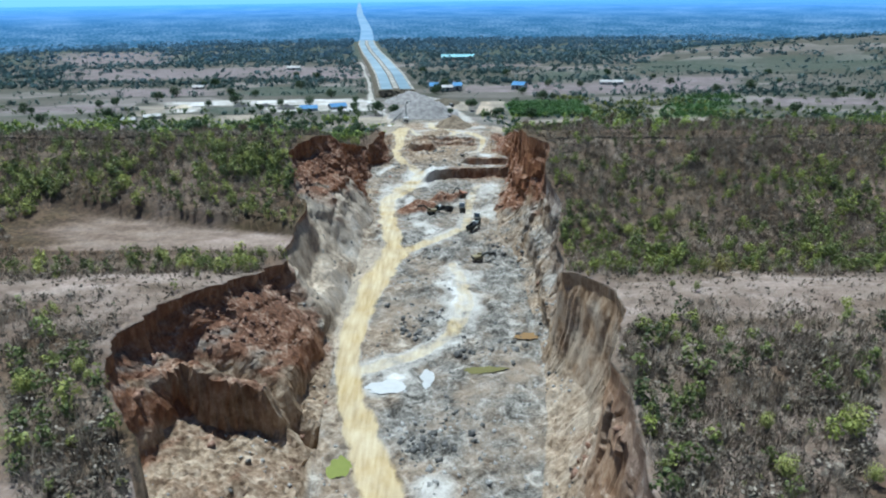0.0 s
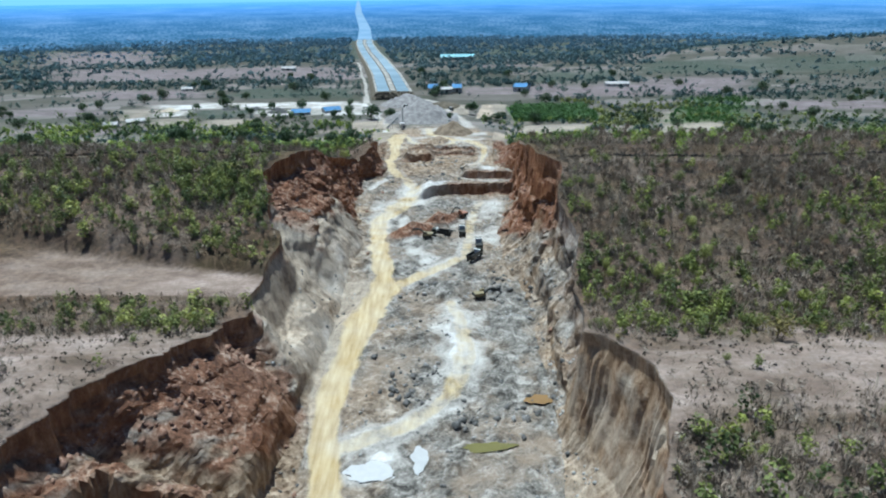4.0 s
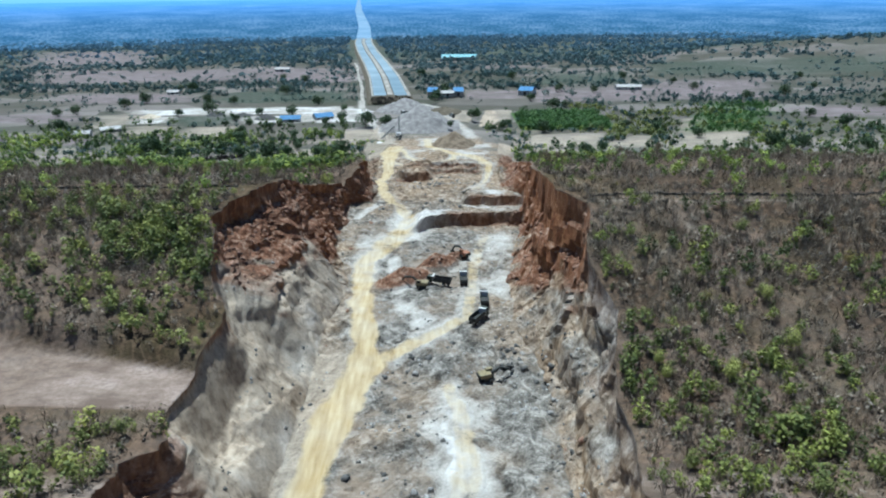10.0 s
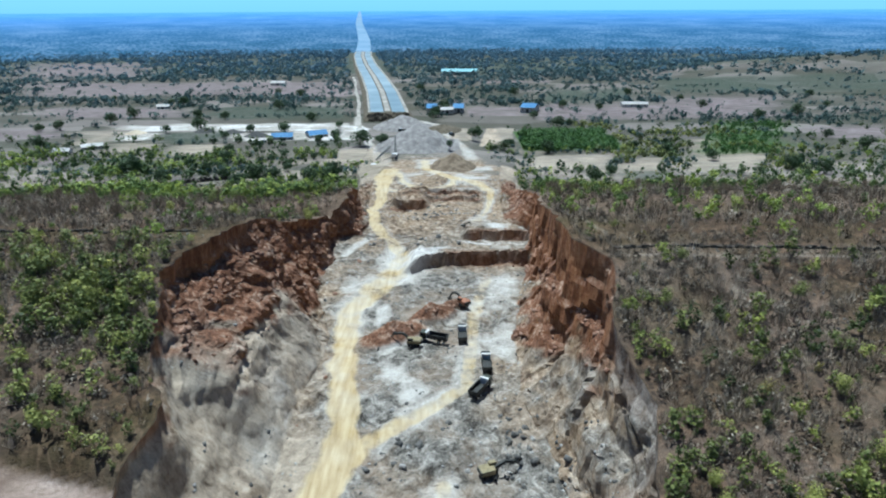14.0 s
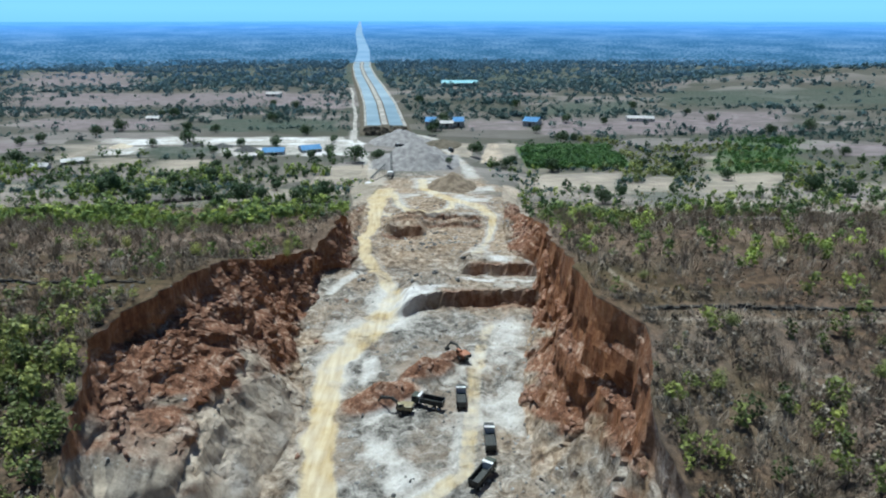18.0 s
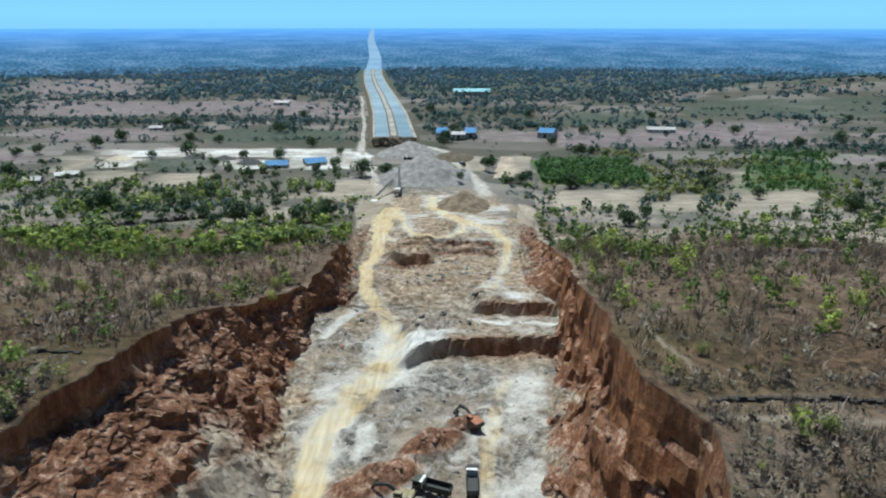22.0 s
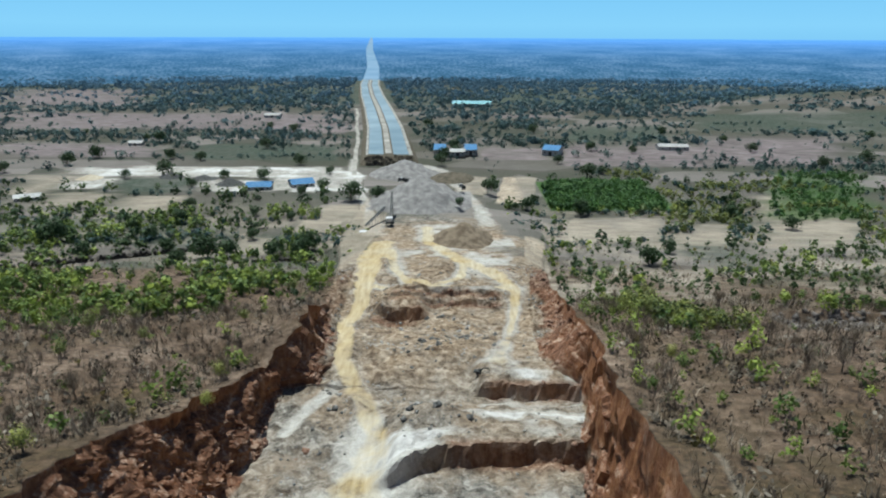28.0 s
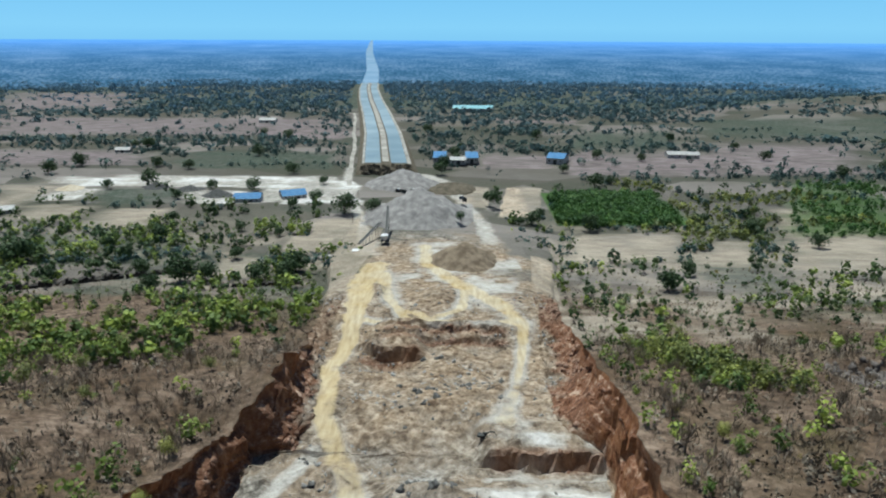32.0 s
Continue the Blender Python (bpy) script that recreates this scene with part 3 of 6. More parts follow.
    drop_r = np.interp(S, [0, 0.007, 0.02, 0.14, 0.45, 0.7, 1], [0, 0.01, 0.10, 0.36, 0.72, 0.9, 1])
    cliff = smooth(168, 160, Y) * smooth(90, 108, Y)
    drop_r = drop_r * (1 - cliff) + cliff * np.interp(S, [0, 0.007, 0.02, 0.14, 0.4, 0.7, 1], [0, 0.01, 0.10, 0.50, 0.80, 0.92, 1])
    block = smooth(166, 174, Y) * smooth(242, 234, Y)
    drop_r = drop_r * (1 - block) + block * np.interp(S, [0, 0.007, 0.02, 0.14, 0.5, 0.62, 1], [0, 0.01, 0.10, 0.50, 0.64, 0.90, 1])
    sheer = smooth(236, 248, Y) * smooth(352, 335, Y)
    drop_r = drop_r * (1 - sheer) + sheer * np.interp(S, [0, 0.007, 0.02, 0.08, 0.22, 0.30, 0.6, 1], [0, 0.01, 0.08, 0.42, 0.48, 0.68, 0.86, 1])
    Z = np.where(K == 1, zl_top + (zl_low - zl_top) * drop_l, np.where(K == 3, zr_top + (zr_low - zr_top) * drop_r, np.where(K == 2, low, top)))
    # dug pit below the ledge of the first bay, with a sheer back wall
    edge = 119 + 1.5 * fbm(X, Y * 0, 6, 51, 3) + 0.10 * (X + 45)
    inpit = smooth(edge + 0.8, edge - 0.5, Y) * smooth(-62, -57.5, X) * smooth(-29, -34, X) * (K == 1)
    pit = np.interp(X, [-60, -54, -45, -38, -30], [6, 2.5, -0.5, -3, -9]) + 0.10 * np.clip(112 - Y, 0, 40)
    Z = Z * (1 - inpit) + np.minimum(Z, pit) * inpit
    trk = np.maximum(along(MAIN_TRACK, X, Y), 0)
    for t in SIDE_TRACKS:
        trk = np.maximum(trk, along(t, X, Y) * np.where(Y > 440, 0.8, np.where(Y < 230, 0.54, 0.7)))
    wh = np.zeros_like(X)
    for t in SIDE_TRACKS:
        wh = np.maximum(wh, 0.85 * along([(a, b, c * 1.9) for a, b, c in t], X, Y))
    for t in WHITE_TRACKS:
        wh = np.maximum(wh, along(t, X, Y))
    wh = np.maximum(wh, 0.4 * along([(a, b, c * 1.5) for a, b, c in MAIN_TRACK], X, Y))
    n1 = fbm(X, Y, 6, 61, 5, 0.6)
    wall = ((K == 1) | (K == 3)).astype(float) * smooth(0, 0.06, S)
    fall = np.where(K == 1, drop_l, np.where(K == 3, drop_r, 0))
    cut = ((K == 1) | (K == 2) | (K == 3)).astype(float) * smooth(505, 480, Y)
    n2 = fbm(X, Y, 2.2, 65, 4, 0.6)
    gx, gz = np.gradient(X, axis=1), np.gradient(Z, axis=1)
    flat = smooth(0.8, 0.35, np.abs(gz) / np.hypot(gx, gz))
    Z = Z + np.where(K == 2, (1 - trk) * (0.55 * n1 + 0.28 * n2) * cut, 0) + wall * cut * flat * (0.8 * n1 + 0.3 * n2)
    n1 = np.where(K == 2, n1, fbm(Y, 0.9 * Z + 0.7 * np.abs(X), 6, 62, 5, 0.6))
    down = 0.9 * Z + 0.7 * np.abs(X)
    crag = fbm(Y, down, 9, 71, 5, 0.6) + 0.35 * bay * fbm(Y, down, 2.0, 72, 3, 0.6)
    ribbed = 0.9 * fbm(Y, down * 0.8, 9, 73, 4, 0.5) + 0.3 * crag * smooth(165, 180, Y)
    # past the saddle the clay breaks away in upright plates
    plate = lattice(np.floor(Y / 5.5 + 0.35 * fbm(Y, Z, 8, 76, 3)), np.floor(Z / 6.5 + 0.35 * fbm(Y, Z, 7, 78, 3)), 79)
    plate2 = lattice(np.floor(Y / 10 + 0.5 * fbm(Y, Z, 10, 86, 3)), np.floor(Z / 9 + 0.5 * fbm(Y, Z, 9, 87, 3)), 88)
    plated = np.maximum(smooth(164, 176, Y) * (0.7 + 0.3 * smooth(232, 240, Y)), 0.9 * smooth(129, 123, Y))
    flute = np.abs(lattice(Y / 1.9 + 0.25 * fbm(Y, Z, 9, 82, 2), Y * 0 + 0.5, 83)) ** 0.7
    ribbed = ribbed * (1 - 0.6 * cliff) + cliff * (1.5 * flute - 0.6)
    ribbed = ribbed * (1 - 0.65 * plated) + plated * (1.0 * plate + 0.35 * crag + 1.3 * block * plate2)
    gx, gz = np.gradient(X, axis=1), np.gradient(Z, axis=1)
    steep = 0.2 + 0.8 * smooth(0.35, 0.8, np.abs(gz) / np.hypot(gx, gz))
    X = X + wall * cut * steep * np.where(K == 3, -ribbed, (1.7 - 0.6 * smooth(245, 225, Y) - 0.45 * smooth(165, 178, Y) * smooth(246, 232, Y)) * (1 - 0.8 * scrape) * (1 - 0.75 * smooth(225, 240, Y) * smooth(300, 275, Y) * smooth(0.5, 0.6, drop_l)) * crag)
    Z = Z + wall * cut * (1 - steep) * (0.5 * n2 + 0.5 * fbm(X, Y, 1.3, 67, 2))
    Y2 = Y + wall * cut * steep * np.where(K == 1, 1 - 0.8 * scrape, 1) * np.where(K == 3, 0.25, 0.7) * fbm(Y, down, 4, 75, 4, 0.6)
    # the root-bound topsoil overhangs a little
    hang = smooth(0.02, 0.08, fall) * smooth(0.26, 0.10, fall) * cut * np.where(K == 1, -0.6, np.where(K == 3, 0.5 * smooth(240, 232, Y), 0))
    X = X + hang * (0.7 + 0.5 * fbm(Y, Y * 0 + 5, 6, 77, 3))
    for px, py, pa, pb, pz in POOLS:
        inside = smooth(1.3, 0.8, np.hypot((X - px) / pa, (Y - py) / pb))
        Z = Z * (1 - inside) + np.minimum(Z, pz - 0.35) * inside
    Z = Z + 0.35 * (1 - smooth(0.2, 0.9, np.abs(trk - 0.35) / 0.35)) * (trk > 0.02) * (K == 2) * cut
    # what the ground is made of
    plateau = ((K == 0) | (K == 4)).astype(float)
    wildm = plateau * smooth(690, 560, Y - np.where(X < 0, 45, 0) + 50 * fbm(X, Y * 2, 90, 81, 4))
    beyond = 1 - smooth(640, 590, Y + 12 * fbm(X, Y, 30, 83, 3))
    edge_out = np.abs(X + 1) + 9 * fbm(X, Y, 22, 85, 4) + 0.08 * np.clip(Y - 520, 0, 400)
    beyond = np.maximum(beyond, smooth(33, 44, edge_out) * smooth(492, 512, Y))
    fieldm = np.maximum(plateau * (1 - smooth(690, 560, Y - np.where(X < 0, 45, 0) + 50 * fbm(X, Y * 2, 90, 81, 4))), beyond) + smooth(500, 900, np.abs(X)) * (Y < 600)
    redl = curve([(60, 0.9), (150, 0.95), (172, 0.7), (180, 0.75), (224, 0.75), (238, 1.0), (372, 1.0), (388, 0.95), (425, 0.9), (440, 0.45), (480, 0.2), (520, 0)], Y)
    redr = curve([(60, 0.5), (110, 0.5), (120, 0.2), (160, 0.2), (200, 0.15), (232, 0.3), (240, 1.0), (455, 1.0), (480, 0.5), (520, 0)], Y)
    depth_l = curve([(60, 0.22), (112, 0.25), (128, 0.36), (138, 0.5), (148, 0.85), (168, 0.85), (178, 0.5), (184, 0.10), (226, 0.10), (240, 0.54), (268, 0.60), (284, 0.82), (300, 0.96), (380, 0.98), (520, 0.95)], Y)
    depth_r = curve([(60, 0.9), (120, 0.8), (200, 0.5), (228, 0.35), (240, 0.5), (260, 0.62), (266, 0.9), (330, 0.95), (520, 0.95)], Y)
    nz = 0.22 * fbm(X, Y + Z * 2, 7, 91, 5)
    redm = np.where(K == 1, redl * smooth(depth_l + 0.1, depth_l - 0.1, drop_l + nz), np.where(K == 3, redr * smooth(depth_r + 0.1, depth_r - 0.1, drop_r + nz), 0))
    spoil = np.maximum(mound(X, Y, -11, 290, 14, 6, 1, 0.55), np.maximum(mound(X, Y, 0, 303, 11, 5, 1, 0.6), mound(X, Y, 8, 313, 5, 3, 1)))
    redm = np.maximum(redm, smooth(0.08, 0.3, spoil + 0.3 * nz) * 0.95)
    # the cut faces of the benches
    for f0, lo, hi, w in ((349.5, 5, 39, 2.0), (379.5, 15, 44, 1.7), (440, -24, -4, 2.2), (447.5, -18, 24, 1.4), (452, -18, 24, 1.4)):
        redm = np.maximum(redm, np.exp(-((Y - f0 + 0.12 * np.clip(2 - X, 0, 30)) / w) ** 2) * smooth(lo - 2, lo + 2, X) * smooth(hi + 2, hi - 2, X) * (K == 2) * 0.7)
    tanm = np.where(K == 3, smooth(80, 110, Y) * smooth(172, 160, Y) * 0.95, 0) + np.where(K == 1, soft * (0.5 + 0.4 * n1) * smooth(0.05, 0.2, drop_l), 0) + np.where(K == 1, smooth(0.3 - 0.1 * near, 0.6 - 0.25 * near, drop_l + 0.12 * n1) * (0.5 + 0.5 * smooth(170, 150, Y)) * np.clip(0.55 + 0.6 * smooth(-0.4, 0.5, n1) + smooth(170, 150, Y), 0, 1), 0) + np.where(K == 3, smooth(0.05, 0.4, drop_r) * np.clip(0.75 + 0.45 * n1, 0, 1), 0)
    tanm = tanm + np.where(K == 2, 0.55 * smooth(0.1, 0.8, fbm(X, Y, 22, 95, 4)), 0)
    tanm = np.maximum(tanm, (K == 1) * soft * 0.95)
    tanm = tanm * np.where((K == 3) & (Y > 168) & (Y < 262), 0.35 + 0.65 * smooth(-0.35, 0.15, fbm(Y, down, 8, 143, 3)), 1.0)
    tanm = np.maximum(tanm, (K == 1) * smooth(425, 440, Y) * smooth(500, 470, Y) * 0.8)
    tanm = np.maximum(tanm, (K == 2) * smooth(365, 400, Y) * (0.82 + 0.3 * n1) * smooth(620, 560, Y))
    tanm = np.maximum(tanm, (K == 2) * smooth(2, -6, X - curve([(a[1], a[0]) for a in MAIN_TRACK], Y)) * (0.55 + 0.5 * fbm(X, Y, 12, 99, 4)) * smooth(380, 340, Y))
    back = np.exp(-((Y - edge) / 1.6) ** 2) * (K == 1) * smooth(-62, -57, X) * smooth(-31, -36, X)
    redm = np.maximum(redm, 0.16 * back)
    tanm = np.maximum(tanm, inpit)
    redm = np.maximum(redm, 0.2 * inpit * smooth(-0.5, 0.4, n1))
    nw = np.where((K == 1) | (K == 3), fbm(Y, down, 9, 98, 4), fbm(X, Y, 9, 97, 4))
    wh = wh * smooth(-0.9, 0.3, nw) * 0.95 * (1 - plateau) * (1 - beyond)
    wallw = ((K == 1) * 0.5 * smooth(172, 184, Y) * smooth(240, 222, Y) + (K == 3) * 0.55 * smooth(165, 180, Y) * smooth(250, 232, Y)) * smooth(-0.6, 0.6, nw) * 0.75
    wallw = wallw * np.where(K == 1, 1 - scrape, 1)
    wh = np.maximum(wh, wallw)
    wh = np.maximum(wh, (K == 1) * smooth(178, 184, Y) * smooth(218, 208, Y) * smooth(0.58, 0.63, drop_l) * np.clip(0.95 + 0.3 * nw, 0, 1))
    wh = np.maximum(wh, (K == 1) * smooth(215, 235, Y) * smooth(310, 275, Y) * smooth(0.5, 0.62, drop_l) * np.clip(0.78 + 0.4 * nw, 0, 1))
    tanm = np.maximum(tanm, (K == 1) * smooth(228, 245, Y) * smooth(350, 320, Y) * smooth(0.46, 0.56, drop_l) * np.clip(0.9 + 0.3 * n1, 0, 1))
    for t in LIME:
        wh = np.maximum(wh, along(t, X, Y) * (K == 2) * smooth(-1.0, 0.1, nw))
    tanm = tanm * (1 - 0.75 * wh * (K == 2))
    pm = pond_mask(X, Y)
    claym = smooth(0.75, 0.97, pm) * plateau * (1 - 0.5 * smooth(-70, -92, X + 10 * fbm(X, Y * 2, 24, 105, 3)))
    redm = np.maximum(redm, 0.75 * smooth(0.02, 0.15, pm) * smooth(0.9, 0.6, pm) * plateau * (Y > 193 - 0.17 * (X + 50)) * (X > -120))
    lane_l = smooth(5.5, 3.0, np.abs(Y - 146 - 0.12 * (X + 60) + 3 * fbm(X, Y, 25, 101, 2))) * (K == 0) * smooth(-220, -150, X)
    lane_r = smooth(9, 5, np.abs(Y - 139 + 3 * fbm(X, Y, 25, 103, 2))) * (K == 4) * smooth(300, 200, X)
    claym = np.maximum(claym, np.maximum(lane_l * 0.75, lane_r * 0.75))
    dry = (0.42 + 0.45 * fbm(X, Y, 16, 107, 4)) * plateau * (0.38 * smooth(276, 255, Y) + 0.62 * np.where(X > 0, smooth(165, 130, Y), smooth(172, 150, Y)))
    soil = (0.62 + 0.5 * fbm(X, Y, 14, 108, 4)) * plateau * np.where(X < 0, 1.0, 0.9) * smooth(284, 320, Y) * smooth(560, 470, Y)
    dry = np.maximum(dry, (0.6 + 0.4 * fbm(X, Y, 14, 110, 4)) * plateau * smooth(112, 124, Y) * np.where(X > 0, smooth(174, 160, Y), smooth(172, 158, Y)))
    claym = np.maximum(claym, dry * (1 - smooth(0.5, 0.9, pm)))
    soil = np.maximum(soil, smooth(0.6, 0.9, pm) * plateau * 0.8)
    wh = np.maximum(wh, pond_mask(X, Y) * plateau * smooth(-84, -58, X) * 0.85)
    yard = plots(YARD_PLOTS, X, Y, 0.12) * (Y > 600)
    wh = np.maximum(wh, yard * (K == 0) * (0.6 + 0.4 * smooth(-0.35, 0.25, fbm(X, Y * 2.5, 26, 109, 4))))
    fieldm, wildm, claym = fieldm * (1 - yard), wildm * (1 - yard), claym * (1 - yard)
    for t in PLAIN_TRACKS:
        lane = along(t, X, Y) * (Y > 560)
        wh, fieldm, claym = np.maximum(wh, 0.75 * lane), fieldm * (1 - lane), claym * (1 - lane)
        wildm = wildm * (1 - lane)
    # what grows or lies on the plots, and dry grass where the slopes run out
    out = np.maximum(plateau, beyond) * (1 - yard)
    patch = fbm(X, Y, 20, 137, 5, 0.6)
    pale = plots(PALE_PLOTS, X, Y) * out * np.clip(0.8 + 0.3 * patch, 0, 1) * (Y > 490)
    pale = np.maximum(pale, 0.6 * (K == 1) * smooth(480, 510, Y) * smooth(640, 600, Y))
    sandy = (K == 1) * smooth(172, 186, Y) * smooth(252, 232, Y)
    pale = np.maximum(pale, sandy * smooth(0.16, 0.3, drop_l + 0.1 * n1) * (1 - scrape) * np.clip(0.9 + 0.4 * n1, 0.5, 1.0))
    pale = np.maximum(pale, (K == 1) * scrape * smooth(0.06, 0.12, drop_l) * (0.45 + 0.4 * smooth(0.56, 0.62, drop_l)))
    pale = np.maximum(pale, (K == 1) * smooth(228, 240, Y) * smooth(300, 275, Y) * smooth(0.52, 0.62, drop_l + 0.08 * n1) * np.clip(0.85 + 0.4 * n1, 0.4, 1.0))
    run = np.where(X > 0, smooth(405, 455, Y), 0.8 * smooth(490, 520, Y)) * smooth(700, 560, Y)
    pale = np.maximum(pale, plateau * run * np.clip(0.38 + 0.75 * patch, 0, 0.9))
    for t in TRAILS:
        pale = np.maximum(pale, 0.55 * plateau * along([(a, b, 0.6 * c) for a, b, c in t], X, Y))
    pale = np.maximum(pale, (K == 3) * cliff * smooth(0.16, 0.3, drop_r + 0.08 * n1) * np.clip(0.28 + 0.3 * n1, 0.05, 0.6))
    pale = pale * np.where((K == 1) & (Y > 175) & (Y < 300), 1 - 0.75 * smooth(0.70, 0.84, drop_l + 0.12 * n1) * smooth(178, 205, Y), 1.0)
    verge = smooth(3, -3, X - curve([(a[1], a[0]) for a in MAIN_TRACK], Y))
    pale = np.maximum(pale, (K == 2) * verge * smooth(160, 172, Y) * smooth(250, 235, Y) * np.clip(0.7 + 0.5 * n1, 0.2, 0.9))
    pink = plots(PINK_PLOTS, X, Y) * out * np.clip(0.85 + 0.3 * patch, 0, 1)
    olive = plots(OLIVE_PLOTS, X, Y) * out * np.clip(0.75 + 0.3 * patch, 0, 1)
    olive = np.maximum(olive, plateau * smooth(0.1, 0.6, fbm(X, Y, 34, 139, 4)) * 0.6 * smooth(440, 500, Y) * smooth(760, 640, Y))
    crop = smooth(1.0, 0.96, np.abs(X - 112) / 42) * smooth(1.0, 0.96, np.abs(Y - 684 - 0.05 * X) / 48)
    crop2 = plots([(276, 700, 34, 80, 0.5)], X, Y)
    greenm = np.clip(crop + crop2 * 0.7, 0, 1)
    trk = trk * (1 - plateau) * (0.86 + 0.14 * n1) * curve([(100, 1.0), (240, 0.95), (300, 0.72), (345, 0.55), (400, 0.7), (450, 0.95), (520, 0.9)], Y)
    mask = np.stack([np.clip(trk, 0, 1), np.clip(wh, 0, 1), np.clip(redm, 0, 1), np.clip(wildm, 0, 1)], -1)
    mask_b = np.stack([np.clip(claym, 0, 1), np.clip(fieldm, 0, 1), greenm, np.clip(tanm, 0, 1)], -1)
    mask_c = np.stack([np.clip(pale, 0, 1), np.clip(pink, 0, 1), np.clip(olive, 0, 1), np.clip(soil, 0, 1)], -1)
    return X, Y2, Z, mask, mask_b, mask_c, K


def grid_mesh(name, X, Y, Z, material, masks=()):
    r, c = X.shape
    me = bpy.data.meshes.new(name)
    i = np.arange(r * c).reshape(r, c)
    quads = np.stack([i[:-1, :-1], i[:-1, 1:], i[1:, 1:], i[1:, :-1]], -1).reshape(-1, 4)
    fill_mesh(me, np.stack([X, Y, Z], -1).reshape(-1, 3), quads)
    for nm, data in masks:
        a = me.color_attributes.new(nm, "FLOAT_COLOR", "POINT")
        a.data.foreach_set("color", data.reshape(-1).astype(np.float32))
    me.materials.append(material)
    me.shade_smooth()
    return new(name, me)


def fill_mesh(me, verts, faces):
    """faces: an array of n x 3 or n x 4 indices."""
    k = faces.shape[1]
    me.vertices.add(len(verts))
    me.vertices.foreach_set("co", np.asarray(verts, np.float32).reshape(-1))
    me.loops.add(faces.size)
    me.loops.foreach_set("vertex_index", faces.reshape(-1).astype(np.int32))
    me.polygons.add(len(faces))
    me.polygons.foreach_set("loop_start", np.arange(0, faces.size, k, dtype=np.int32))
    me.update(calc_edges=True)


GX, GY, GZ, MASK, MASK_B, MASK_C, KIND = land()
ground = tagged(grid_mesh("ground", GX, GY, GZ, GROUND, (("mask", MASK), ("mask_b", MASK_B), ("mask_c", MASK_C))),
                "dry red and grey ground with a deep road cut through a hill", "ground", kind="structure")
# broken rock faces stay faceted
sand = (KIND[:-1, :-1] == 1) & (GY[:-1, :-1] > 174) & (GY[:-1, :-1] < 244)
facet = np.isin(KIND[:-1, :-1], (1, 2, 3)) & (np.abs(GX[:-1, :-1]) < 80) & (MASK[:-1, :-1, 0] < 0.2) & ~sand
ground.data.polygons.foreach_set("use_smooth", ~facet.reshape(-1))


def ground_at(x, y):
    """Height of the ground at places on the hill or plain, or of the floor of the cut."""
    x, y = np.asarray(x, float), np.asarray(y, float)
    inside = (x > curve(TOE_L, y)) & (x < curve(TOE_R, y))
    return np.where(inside, floor_height(x, y), hill(x, y))


# ---- distance ----
def backdrop_material():
    g = Mat("hazy_distance", 1.0, 0.0)
    uv = g.n.new("ShaderNodeUVMap").outputs["UV"]
    g.tc = uv
    sep = g.n.new("ShaderNodeSeparateXYZ")
    g.l.new(uv, sep.inputs[0])
    v = sep.outputs[1]
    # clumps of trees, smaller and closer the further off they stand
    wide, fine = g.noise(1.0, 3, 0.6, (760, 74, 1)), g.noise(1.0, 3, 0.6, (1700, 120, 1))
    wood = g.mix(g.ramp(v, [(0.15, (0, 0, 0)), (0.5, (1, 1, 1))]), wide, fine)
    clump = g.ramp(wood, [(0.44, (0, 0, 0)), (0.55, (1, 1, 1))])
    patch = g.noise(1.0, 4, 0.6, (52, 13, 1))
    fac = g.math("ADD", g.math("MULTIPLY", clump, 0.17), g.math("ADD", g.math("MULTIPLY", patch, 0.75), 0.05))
    # haze is painted into the glow: bluer and brighter towards the horizon
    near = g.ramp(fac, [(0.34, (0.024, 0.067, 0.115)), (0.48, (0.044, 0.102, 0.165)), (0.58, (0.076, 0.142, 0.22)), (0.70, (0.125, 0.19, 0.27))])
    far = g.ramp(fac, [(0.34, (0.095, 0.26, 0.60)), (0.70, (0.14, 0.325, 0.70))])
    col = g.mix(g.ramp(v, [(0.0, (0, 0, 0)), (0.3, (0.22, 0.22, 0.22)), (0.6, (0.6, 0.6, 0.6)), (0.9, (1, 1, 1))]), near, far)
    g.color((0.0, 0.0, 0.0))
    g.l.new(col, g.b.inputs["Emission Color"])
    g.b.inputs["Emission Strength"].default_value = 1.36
    return g.m


def bowl(t):
    """Radius and height of the far plain as it fades towards the horizon."""
    r = 1900 + 3070 * t
    return r, 91 - r * 0.06 * (0.0056 / 0.06) ** t


